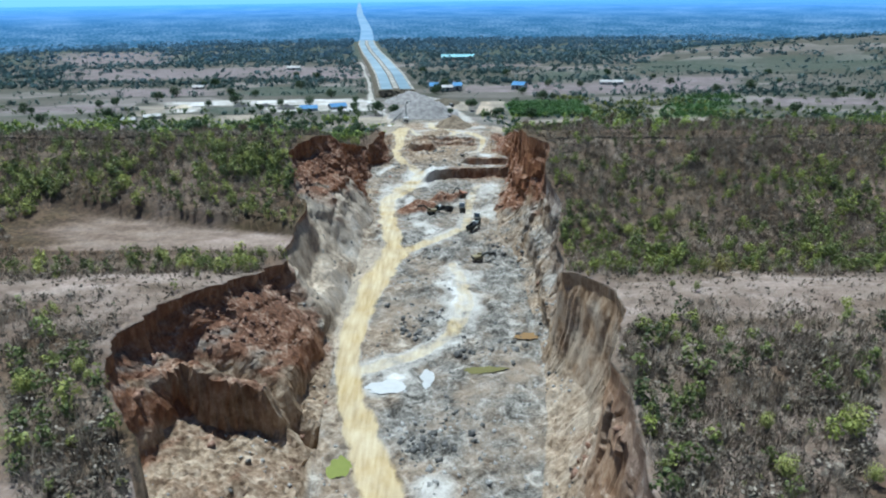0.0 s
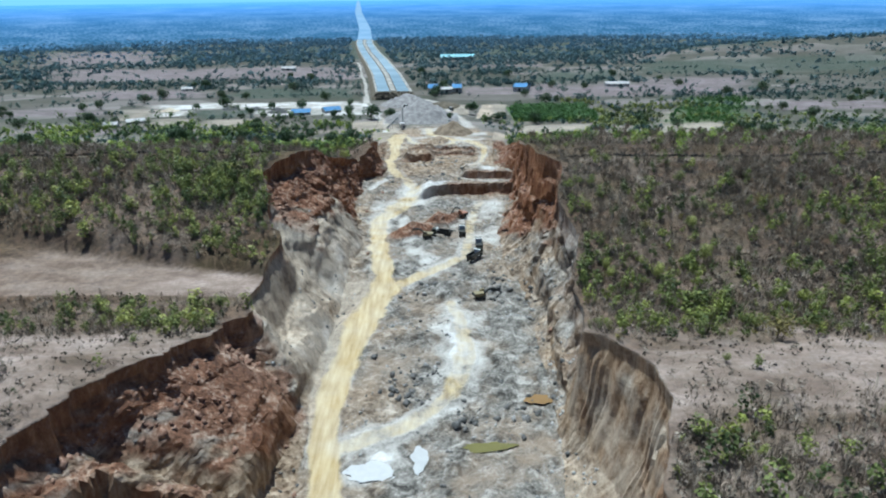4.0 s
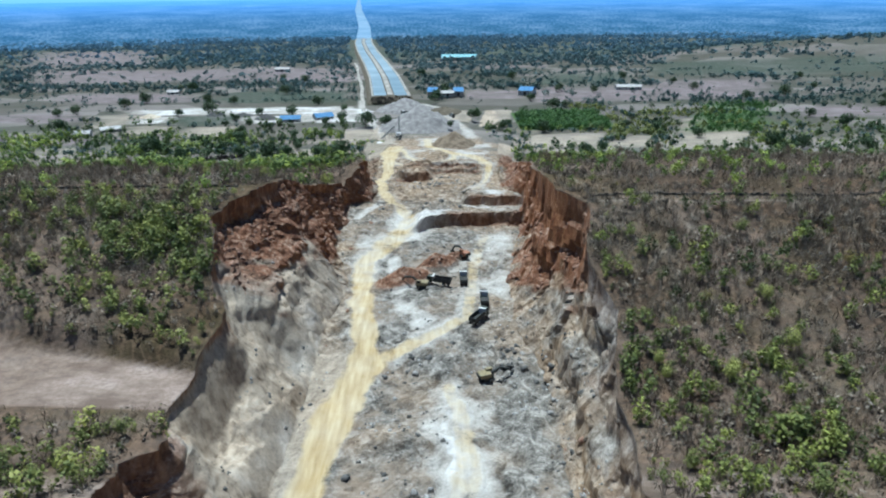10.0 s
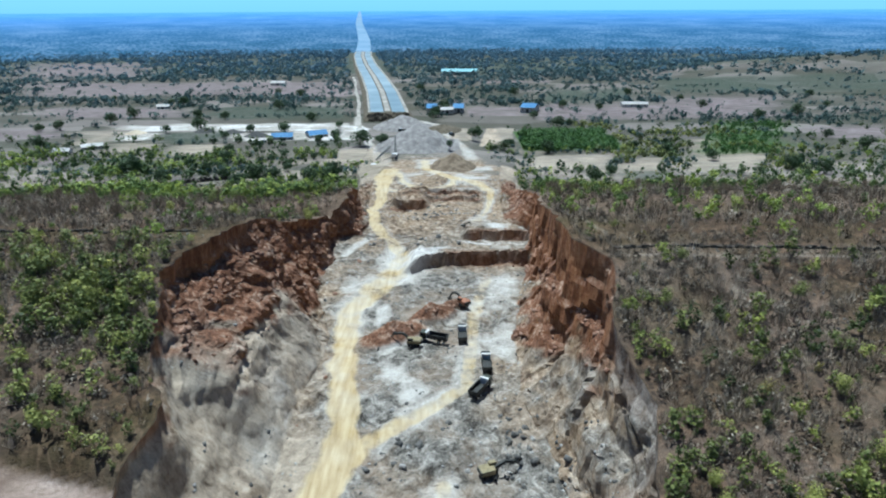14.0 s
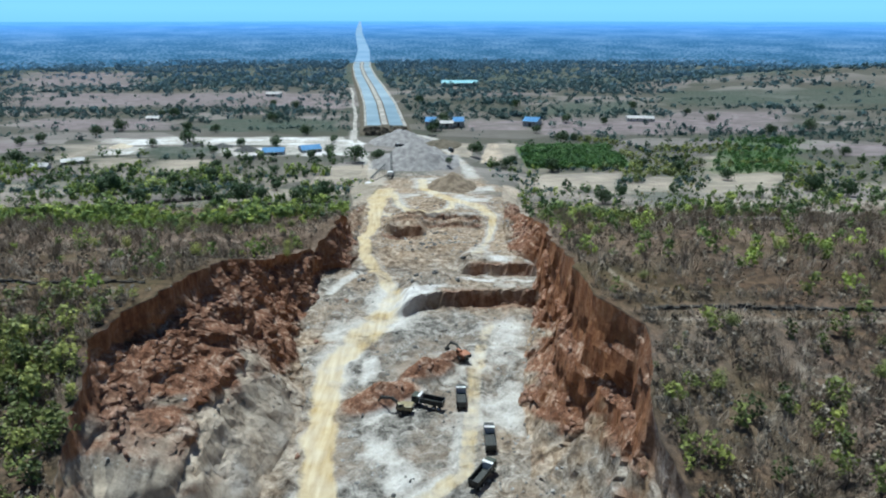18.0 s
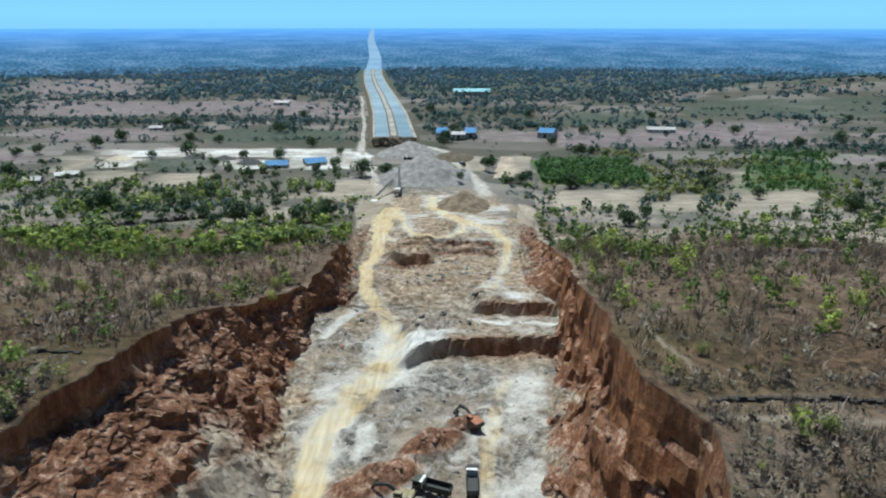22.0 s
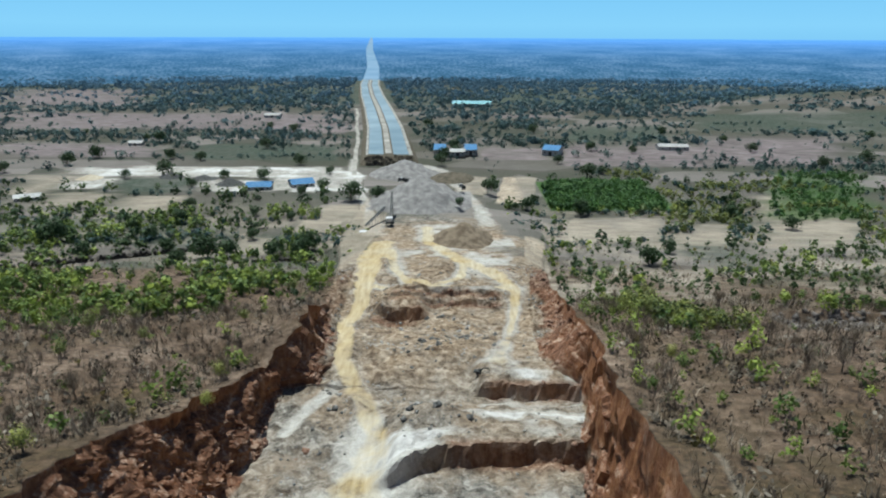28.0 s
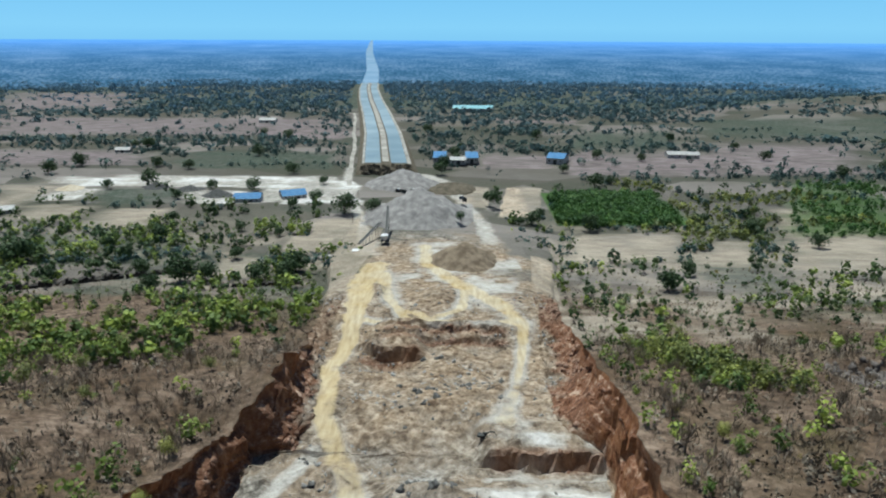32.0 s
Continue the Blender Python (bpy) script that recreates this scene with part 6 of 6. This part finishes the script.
# ---- low field walls ----
def field_wall(name, pts, h, w, label):
    """A low dry-stone wall of separate lumps of stone along a line."""
    wall = tagged(new(name), label, "wall")
    r = random.Random(len(pts) * 7 + int(abs(pts[0][0])))
    meshes = []
    for k in range(4):
        bm = box(1.0, 1.0, 1.0, (0, 0, -0.15), 0.12, RZ(0))
        for v in bm.verts:
            v.co += Vector((r.uniform(-0.07, 0.07), r.uniform(-0.07, 0.07), r.uniform(-0.12, 0.12)))
        me = bpy.data.meshes.new("stone_block")
        bm.to_mesh(me)
        bm.free()
        me.materials.append(ROCK_WALL)
        meshes.append(me)
    for (ax, ay), (bx, by) in zip(pts, pts[1:]):
        n = max(1, int(math.hypot(bx - ax, by - ay) / 1.25))
        for i in range(n):
            t = (i + 0.5) / n
            x, y = ax + (bx - ax) * t, ay + (by - ay) * t + r.uniform(-0.35, 0.35)
            if r.random() < 0.06:
                continue
            ob = new("stone_block", meshes[r.randrange(4)])
            a = math.degrees(math.atan2(by - ay, bx - ax))
            ob.matrix_basis = Matrix.Translation((x, y, float(ground_at(x, y)))) @ RZ(a) @ RX(r.uniform(-12, 12)) @ Matrix.Diagonal((1.6 * r.uniform(0.7, 1.1), w * r.uniform(0.6, 1.2), h * r.uniform(0.5, 1.25), 1))
            ob.parent = wall


field_wall("field_wall", [(45.5, 262.8), (60, 262.2), (84, 261.6), (126, 263), (200, 266)], 0.8, 0.8, "long low dark stone wall across the dry hillside")
field_wall("field_wall", [(-60, 275.5), (-96, 275), (-200, 273)], 0.7, 0.7, "long low dark stone wall across the dry hillside")
field_wall("field_wall", [(-230, 492), (-200, 502), (-164, 522), (-130, 540), (-112, 543)], 2.6, 3.4, "low dark bank of stones beside the fields")
field_wall("field_wall", [(-100, 516), (-88, 519), (-62, 524)], 1.8, 2.0, "low dark bank of stones beside the fields")


# ---- machines ----
PAINT_WHITE = simple("white_paint", (0.62, 0.62, 0.60), (0.78, 0.78, 0.76), 1.5, 0.35, 0.5)
PAINT_YELLOW = simple("yellow_machine_paint", (0.17, 0.14, 0.07), (0.30, 0.25, 0.13), 1.5, 0.45, 0.5)
PAINT_RED = simple("rusty_red_paint", (0.24, 0.09, 0.045), (0.36, 0.17, 0.09), 1.5, 0.5, 0.4)
STEEL_DARK = simple("dark_steel", (0.018, 0.02, 0.018), (0.05, 0.052, 0.048), 2.0, 0.6, 0.4)
STEEL_GREEN = simple("dark_green_steel", (0.022, 0.03, 0.02), (0.05, 0.06, 0.042), 2.0, 0.6, 0.4)
RUBBER = simple("tyre_rubber", (0.012, 0.012, 0.012), (0.035, 0.034, 0.032), 3.0, 0.85, 0.2)
GLASS_DARK = simple("cab_glass", (0.01, 0.012, 0.014), (0.02, 0.024, 0.028), 1.0, 0.08, 0.6)
LIMESTONE = simple("tipped_stone", (0.30, 0.29, 0.26), (0.55, 0.54, 0.50), 2.0, 0.95, 0.1, bump=0.6)


def tipper_truck(cab_paint, load=False):
    """A three-axle tipper, 9 m long, nose towards +y."""
    t = new("tipper_truck")
    part("chassis", join(box(0.28, 8.4, 0.3, (-0.42, -0.1, 0.85)), box(0.28, 8.4, 0.3, (0.42, -0.1, 0.85)), box(1.1, 0.3, 0.25, (0, -4.1, 0.87)), box(2.2, 0.35, 0.35, (0, 4.25, 0.55), 0.06)), STEEL_DARK, t)
    cab = part("cab", box(2.4, 1.9, 2.05, (0, 3.25, 0.95), 0.12, None, (0.94, 0.86)), cab_paint, t)
    part("windscreen", box(2.0, 0.06, 0.8, (0, 4.15, 1.95), 0.02, None), GLASS_DARK, cab)
    for sx in (-1, 1):
        part("side_window", box(0.05, 0.95, 0.65, (sx * 1.175, 3.35, 2.0), 0.02), GLASS_DARK, cab)
        part("headlight", box(0.4, 0.08, 0.2, (sx * 0.85, 4.24, 1.05), 0.03), PAINT_WHITE, cab)
        part("mirror", box(0.1, 0.22, 0.5, (sx * 1.38, 4.0, 1.9), 0.04), STEEL_DARK, cab)
    bed = part("tipper_bed", join(box(2.45, 6.0, 0.16, (0, -1.15, 1.3)), box(0.12, 6.0, 1.25, (-1.17, -1.15, 1.46)), box(0.12, 6.0, 1.25, (1.17, -1.15, 1.46)),
                                  box(2.45, 0.12, 1.2, (0, -4.14, 1.46), 0, RX(4))), STEEL_DARK, t, "dark empty tipper bed")
    part("headboard", join(box(2.5, 0.14, 1.75, (0, 1.86, 1.44), 0.03), box(2.5, 0.6, 0.1, (0, 2.15, 3.1), 0.03)), PAINT_WHITE, bed, "pale headboard with a guard over the cab")
    for i in range(5):
        for sx in (-1, 1):
            part("bed_rib", box(0.1, 0.14, 1.25, (sx * 1.28, -3.7 + i * 1.25, 1.42)), STEEL_DARK, bed)
    if load:
        bm = bmesh.new()
        bmesh.ops.create_grid(bm, x_segments=10, y_segments=18, size=0.5)
        for v in bm.verts:
            u, w = v.co.x * 2, v.co.y * 2
            v.co = Vector((u * 1.1, -1.15 + w * 2.9, 2.35 + 0.5 * (1 - u * u) * (1 - w * w) + 0.12 * noise.noise((u * 4, w * 8, 1))))
        part("load", bm, LIMESTONE, bed, "heap of pale broken stone")
    for y in (3.1, -1.9, -3.3):
        for sx in (-1, 1):
            w = part("wheel", tube(0.52, 0.52, 0.42 if y > 0 else 0.6, (sx * (1.0 if y > 0 else 0.92), y, 0.52), RY(90), 20), RUBBER, t)
            part("rim", tube(0.28, 0.26, 0.05, (sx * 1.235, y, 0.52), RY(90), 14), PAINT_WHITE, w)
    return tagged(t, "dark tipper truck with an empty bed on the haul road", "truck", "trucks in the cut")


def excavator(paint, swing=0.0, reach=0.0):
    """A tracked digger of 20 tonnes, boom towards +y before it swings."""
    e = new("excavator")
    for sx in (-1, 1):
        bm = box(0.6, 4.0, 0.85, (sx * 1.15, 0, 0.02), 0.3)
        tr = part("track", bm, RUBBER, e)
        for i in range(5):
            part("roller", tube(0.22, 0.22, 0.64, (sx * 1.15, -1.4 + i * 0.7, 0.35), RY(90), 12), STEEL_DARK, tr)
    part("undercarriage", join(box(1.9, 2.0, 0.45, (0, 0, 0.45), 0.08), tube(0.75, 0.75, 0.3, (0, 0, 1.0))), STEEL_DARK, e)
    S = RZ(swing)
    put = lambda bm: (bmesh.ops.transform(bm, matrix=S, verts=bm.verts), bm)[1]
    body = part("body", put(join(box(2.7, 3.0, 1.15, (0, -0.85, 1.1), 0.14), box(2.6, 0.9, 1.25, (0, -2.15, 1.05), 0.25))), paint, e)
    part("counterweight", put(box(2.5, 0.5, 1.0, (0, -2.55, 1.1), 0.18)), STEEL_DARK, body)
    cab = part("cab", put(box(1.0, 1.7, 1.75, (-0.82, 0.55, 1.15), 0.12)), paint, e)
    part("window", put(box(0.88, 0.05, 1.2, (-0.82, 1.4, 1.6), 0.02)), GLASS_DARK, cab)
    part("window", put(box(0.05, 1.3, 0.85, (-1.33, 0.55, 1.9), 0.02)), GLASS_DARK, cab)
    up, down = 48 - reach, -62 + reach * 0.6
    p0 = Vector((0.1, 0.5, 1.7))
    d1 = RX(up) @ Vector((0, 1, 0))
    p1 = p0 + d1 * 3.0
    d2 = RX(up - 42) @ Vector((0, 1, 0))
    p2 = p1 + d2 * 2.9
    d3 = RX(down) @ Vector((0, 1, 0))
    p3 = p2 + d3 * 2.9
    def beam(a, b, w, h0):
        v = b - a
        return box(w, v.length + 0.3, h0, (0, 0, 0), 0.06, Matrix.Translation((a + b) / 2) @ v.to_track_quat("Y", "Z").to_matrix().to_4x4() @ Matrix.Translation((0, 0, -h0 / 2)))
    part("boom", put(join(beam(p0, p1, 0.5, 0.7), beam(p1, p2, 0.45, 0.55))), STEEL_DARK, e)
    part("stick", put(beam(p2, p3, 0.36, 0.42)), STEEL_DARK, e)
    part("hydraulic_ram", put(join(beam(p0 + Vector((0.35, 0.5, -0.2)), p1 + Vector((0.3, 0, -0.2)), 0.14, 0.14), beam(p1 + Vector((0, 0.6, 0.6)), p2 + Vector((0, 0.1, 0.4)), 0.16, 0.16))), STEEL_DARK, e)
    bm = tube(0.62, 0.5, 1.15, p3 + Vector((0, -0.15, -0.45)), RY(90), 10)
    bucket = part("bucket", put(bm), STEEL_DARK, e)
    for i in range(4):
        part("tooth", put(box(0.1, 0.3, 0.1, p3 + Vector((-0.42 + i * 0.28, -0.55, -0.95)), 0.02)), STEEL_DARK, bucket)
    return tagged(e, "tracked excavator with raised boom on broken rock", "excavator", "diggers in the cut")


def stand(ob, x, y, turn, label="", dz=0.0, scale=1.0):
    ob.matrix_basis = Matrix.Translation((x, y, float(ground_at(x, y)) + dz)) @ RZ(turn) @ Matrix.Scale(scale, 4)
    if label:
        ob["label"] = label
    return ob


stand(tipper_truck(STEEL_DARK), 9.7, 290.0, 0, "dark tipper truck with a white headboard waiting on the haul road", 0.1)
stand(tipper_truck(STEEL_DARK), 15.8, 271.0, 0, "dark tipper truck with a white headboard driving up the haul road", 0.1)
stand(tipper_truck(STEEL_GREEN), 13.4, 257.5, -32, "dark green empty tipper truck turning on the haul road", 0.1)
stand(tipper_truck(STEEL_GREEN), 1.2, 287.8, 70, "dark tipper truck backed up to the digger", 0.2)
stand(excavator(PAINT_YELLOW, 60, 10), -5.0, 285.0, 20, "yellow excavator loading beside the red spoil", 0.3)
stand(excavator(PAINT_RED, 20, 20), 10.6, 311.5, 15, "rusty orange excavator at the foot of a spoil heap", 0.2)
stand(excavator(PAINT_YELLOW, -60, 25), 14.2, 229.5, -10, "yellow excavator with raised boom on grey rubble", 0.4)
stand(excavator(STEEL_DARK, -100, 0), 13.3, 385.5, 0, "small dark digger on the upper bench", 0.1, 0.5)


# ---- crusher by the heaps ----
def conveyor(a, b):
    """A belt on trestles that rises from a to b."""
    a, b = Vector(a), Vector(b)
    v = b - a
    m = Matrix.Translation((a + b) / 2) @ v.to_track_quat("Y", "Z").to_matrix().to_4x4()
    c = new("conveyor")
    bm = box(1.3, v.length, 0.35, (0, 0, 0), 0.05)
    bmesh.ops.transform(bm, matrix=m, verts=bm.verts)
    part("belt", bm, STEEL_DARK, c)
    for sx in (-0.75, 0.75):
        bm = box(0.1, v.length, 0.6, (sx, 0, -0.1))
        bmesh.ops.transform(bm, matrix=m, verts=bm.verts)
        part("side_rail", bm, GRAVEL, c)
    for t in (0.25, 0.55, 0.85):
        p = a.lerp(b, t)
        g0 = float(ground_at(p.x, p.y)) - 1
        for sx in (-0.7, 0.7):
            part("trestle_leg", tube(0.12, 0.12, p.z - g0, (p.x + sx, p.y, (p.z + g0) / 2), None, 8), STEEL_DARK, c)
    part("head_drum", tube(0.4, 0.4, 1.5, b, RY(90), 14), STEEL_DARK, c)
    return tagged(c, "grey belt conveyor rising over the stone heap", "conveyor")


def crusher(x, y):
    g0 = float(ground_at(x, y))
    c = new("crusher")
    c.location = (x, y, g0)
    part("base_frame", join(box(4.2, 6.5, 0.5, (0, 0, 1.4)), *[box(0.35, 0.35, 1.6, (sx, sy, 0)) for sx in (-1.7, 1.7) for sy in (-2.8, 0, 2.8)]), STEEL_DARK, c)
    part("hopper", box(2.4, 2.6, 2.4, (0, -1.6, 1.9), 0.05, None, (1.6, 1.5)), PAINT_WHITE, c)
    part("motor_housing", box(2.4, 2.2, 2.2, (0, 1.6, 1.9), 0.15), GRAVEL, c)
    part("ladder", join(*[box(0.7, 0.08, 0.08, (2.3, -0.5, 0.3 + i * 0.35)) for i in range(6)], box(0.08, 0.08, 2.3, (1.95, -0.5, 0)), box(0.08, 0.08, 2.3, (2.65, -0.5, 0))), STEEL_DARK, c)
    return tagged(c, "pale stone crusher with a flared hopper on a steel frame", "crusher")


crusher(-45, 573)
crusher(-31, 584)["label"] = "small stone crusher beside the tall gravel heap"
conveyor((-31, 587, -13), (-33, 622, -4))
conveyor((-44, 577, -13), (-36, 604, -9))
stand(tipper_truck(STEEL_DARK), -33, 716, 60, "dark tipper truck with a white headboard between the gravel heaps", 0.3)
stand(tipper_truck(STEEL_GREEN), -22, 718, 100, "dark tipper truck between the gravel heaps", 0.3)
stand(tipper_truck(STEEL_DARK), 12, 690, 20, "dark tipper truck with a white headboard parked by the track", 0.3)


# ---- buildings on the plain ----
ROOF_BLUE = simple("blue_sheet_roof", (0.06, 0.17, 0.35), (0.11, 0.25, 0.44), 0.4, 0.75, 0.2)
ROOF_TEAL = simple("teal_sheet_roof", (0.12, 0.36, 0.42), (0.22, 0.50, 0.55), 0.3, 0.5, 0.4)
ROOF_GREY = simple("weathered_sheet_roof", (0.30, 0.30, 0.29), (0.48, 0.47, 0.45), 0.3, 0.6, 0.4)
WALL_PALE = simple("pale_plaster", (0.42, 0.40, 0.36), (0.58, 0.56, 0.51), 0.6, 0.9, 0.2)


def shed(x, y, lx, ly, h, pitch, turn, roof, label, base=None, bays=4):
    """A gabled shed: walls, two roof slopes with ribs, doors and windows."""
    g0 = float(ground_at(x, y)) - 0.3 if base is None else base
    s = new("shed")
    s.matrix_basis = Matrix.Translation((x, y, g0)) @ RZ(turn)
    wl = part("wall", join(box(lx, 0.25, h, (0, -ly / 2, 0)), box(lx, 0.25, h, (0, ly / 2, 0)), box(0.25, ly - 0.26, h, (-lx / 2, 0, 0)), box(0.25, ly - 0.26, h, (lx / 2, 0, 0))), WALL_PALE, s)
    half, ang = ly / 2 + 0.7, math.degrees(math.atan2(pitch, ly / 2))
    for sy in (-1, 1):
        ln = half / math.cos(radians(ang))
        mid = Vector((0, sy * half / 2, h + pitch - half / 2 * math.tan(radians(ang))))
        r = part("roof", box(lx + 1.2, ln, 0.16, (0, 0, 0), 0.0, Matrix.Translation(mid) @ RX(-sy * ang)), roof, s)
        for i in range(bays * 2 + 1):
            xx = -lx / 2 + i * lx / (bays * 2)
            part("roof_rib", box(0.12, ln, 0.08, (0, 0, 0), 0.0, Matrix.Translation(mid + Vector((xx, 0, 0.15))) @ RX(-sy * ang)), roof, r)
    for i in range(bays):
        xx = -lx / 2 + (i + 0.5) * lx / bays
        if i == bays // 2:
            part("door", box(min(3.2, lx / bays * 0.8), 0.1, h * 0.75, (xx, -ly / 2 - 0.16, 0)), STEEL_DARK, wl)
        else:
            part("window", box(min(1.6, lx / bays * 0.5), 0.08, h * 0.3, (xx, -ly / 2 - 0.15, h * 0.42)), GLASS_DARK, wl)
    return tagged(s, label, "shed")


shed(-141, 702, 18, 13, 3.2, 2.6, 8, ROOF_BLUE, "low shed with a bright blue sheet roof in the stone yard")
shed(-112, 714, 17, 14, 3.2, 2.8, 25, ROOF_BLUE, "low shed with a bright blue sheet roof in the stone yard")
shed(-8, 866, 11, 34, 5.0, 2.5, 0, ROOF_BLUE, "long blue-roofed building beside the road bank", bays=3)
shed(22, 866, 11, 34, 5.0, 2.5, 0, ROOF_BLUE, "long blue-roofed building beside the road bank", bays=3)
shed(7, 846, 18, 10, 4.5, 2.0, 0, ROOF_GREY, "pale-roofed hall between the blue buildings", bays=4)
shed(104, 868, 16, 26, 6.0, 3.0, -20, ROOF_BLUE, "blue and grey roofed building at the edge of the fields", bays=3)
shed(34, 1296, 62, 18, 5.0, 4.0, 0, ROOF_TEAL, "very long shed with a pale teal roof among trees", bays=8)
shed(-292, 660, 16, 8, 3.0, 1.8, 30, ROOF_GREY, "small farm shed with a weathered grey roof", bays=3)
shed(-306, 640, 12, 8, 3.0, 1.8, 10, ROOF_GREY, "small farm shed with a weathered grey roof", bays=3)
shed(-330, 905, 14, 9, 3.2, 1.8, 5, ROOF_GREY, "small farm shed with a weathered grey roof", bays=3)
shed(232, 900, 30, 14, 4.0, 2.0, -5, ROOF_GREY, "broad low farm building on the reddish field", bays=4)
shed(-250, 1150, 22, 12, 4.0, 2.2, 0, ROOF_GREY, "small farm shed with a weathered grey roof", bays=3)


def utility_pole(x, y, h):
    p = new("utility_pole")
    p.location = (x, y, float(ground_at(x, y)) - 0.3)
    part("pole", tube(0.16, 0.1, h, (0, 0, h / 2), None, 10), BARK, p)
    part("crossarm", box(2.2, 0.14, 0.14, (0, 0, h - 0.9)), BARK, p)
    for sx in (-0.9, 0, 0.9):
        part("insulator", tube(0.07, 0.05, 0.25, (sx, 0, h - 0.65), None, 8), WALL_PALE, p)
    return tagged(p, "weathered wooden utility pole beside the track", "utility pole")


utility_pole(-57, 640, 9)
utility_pole(-62, 700, 9)
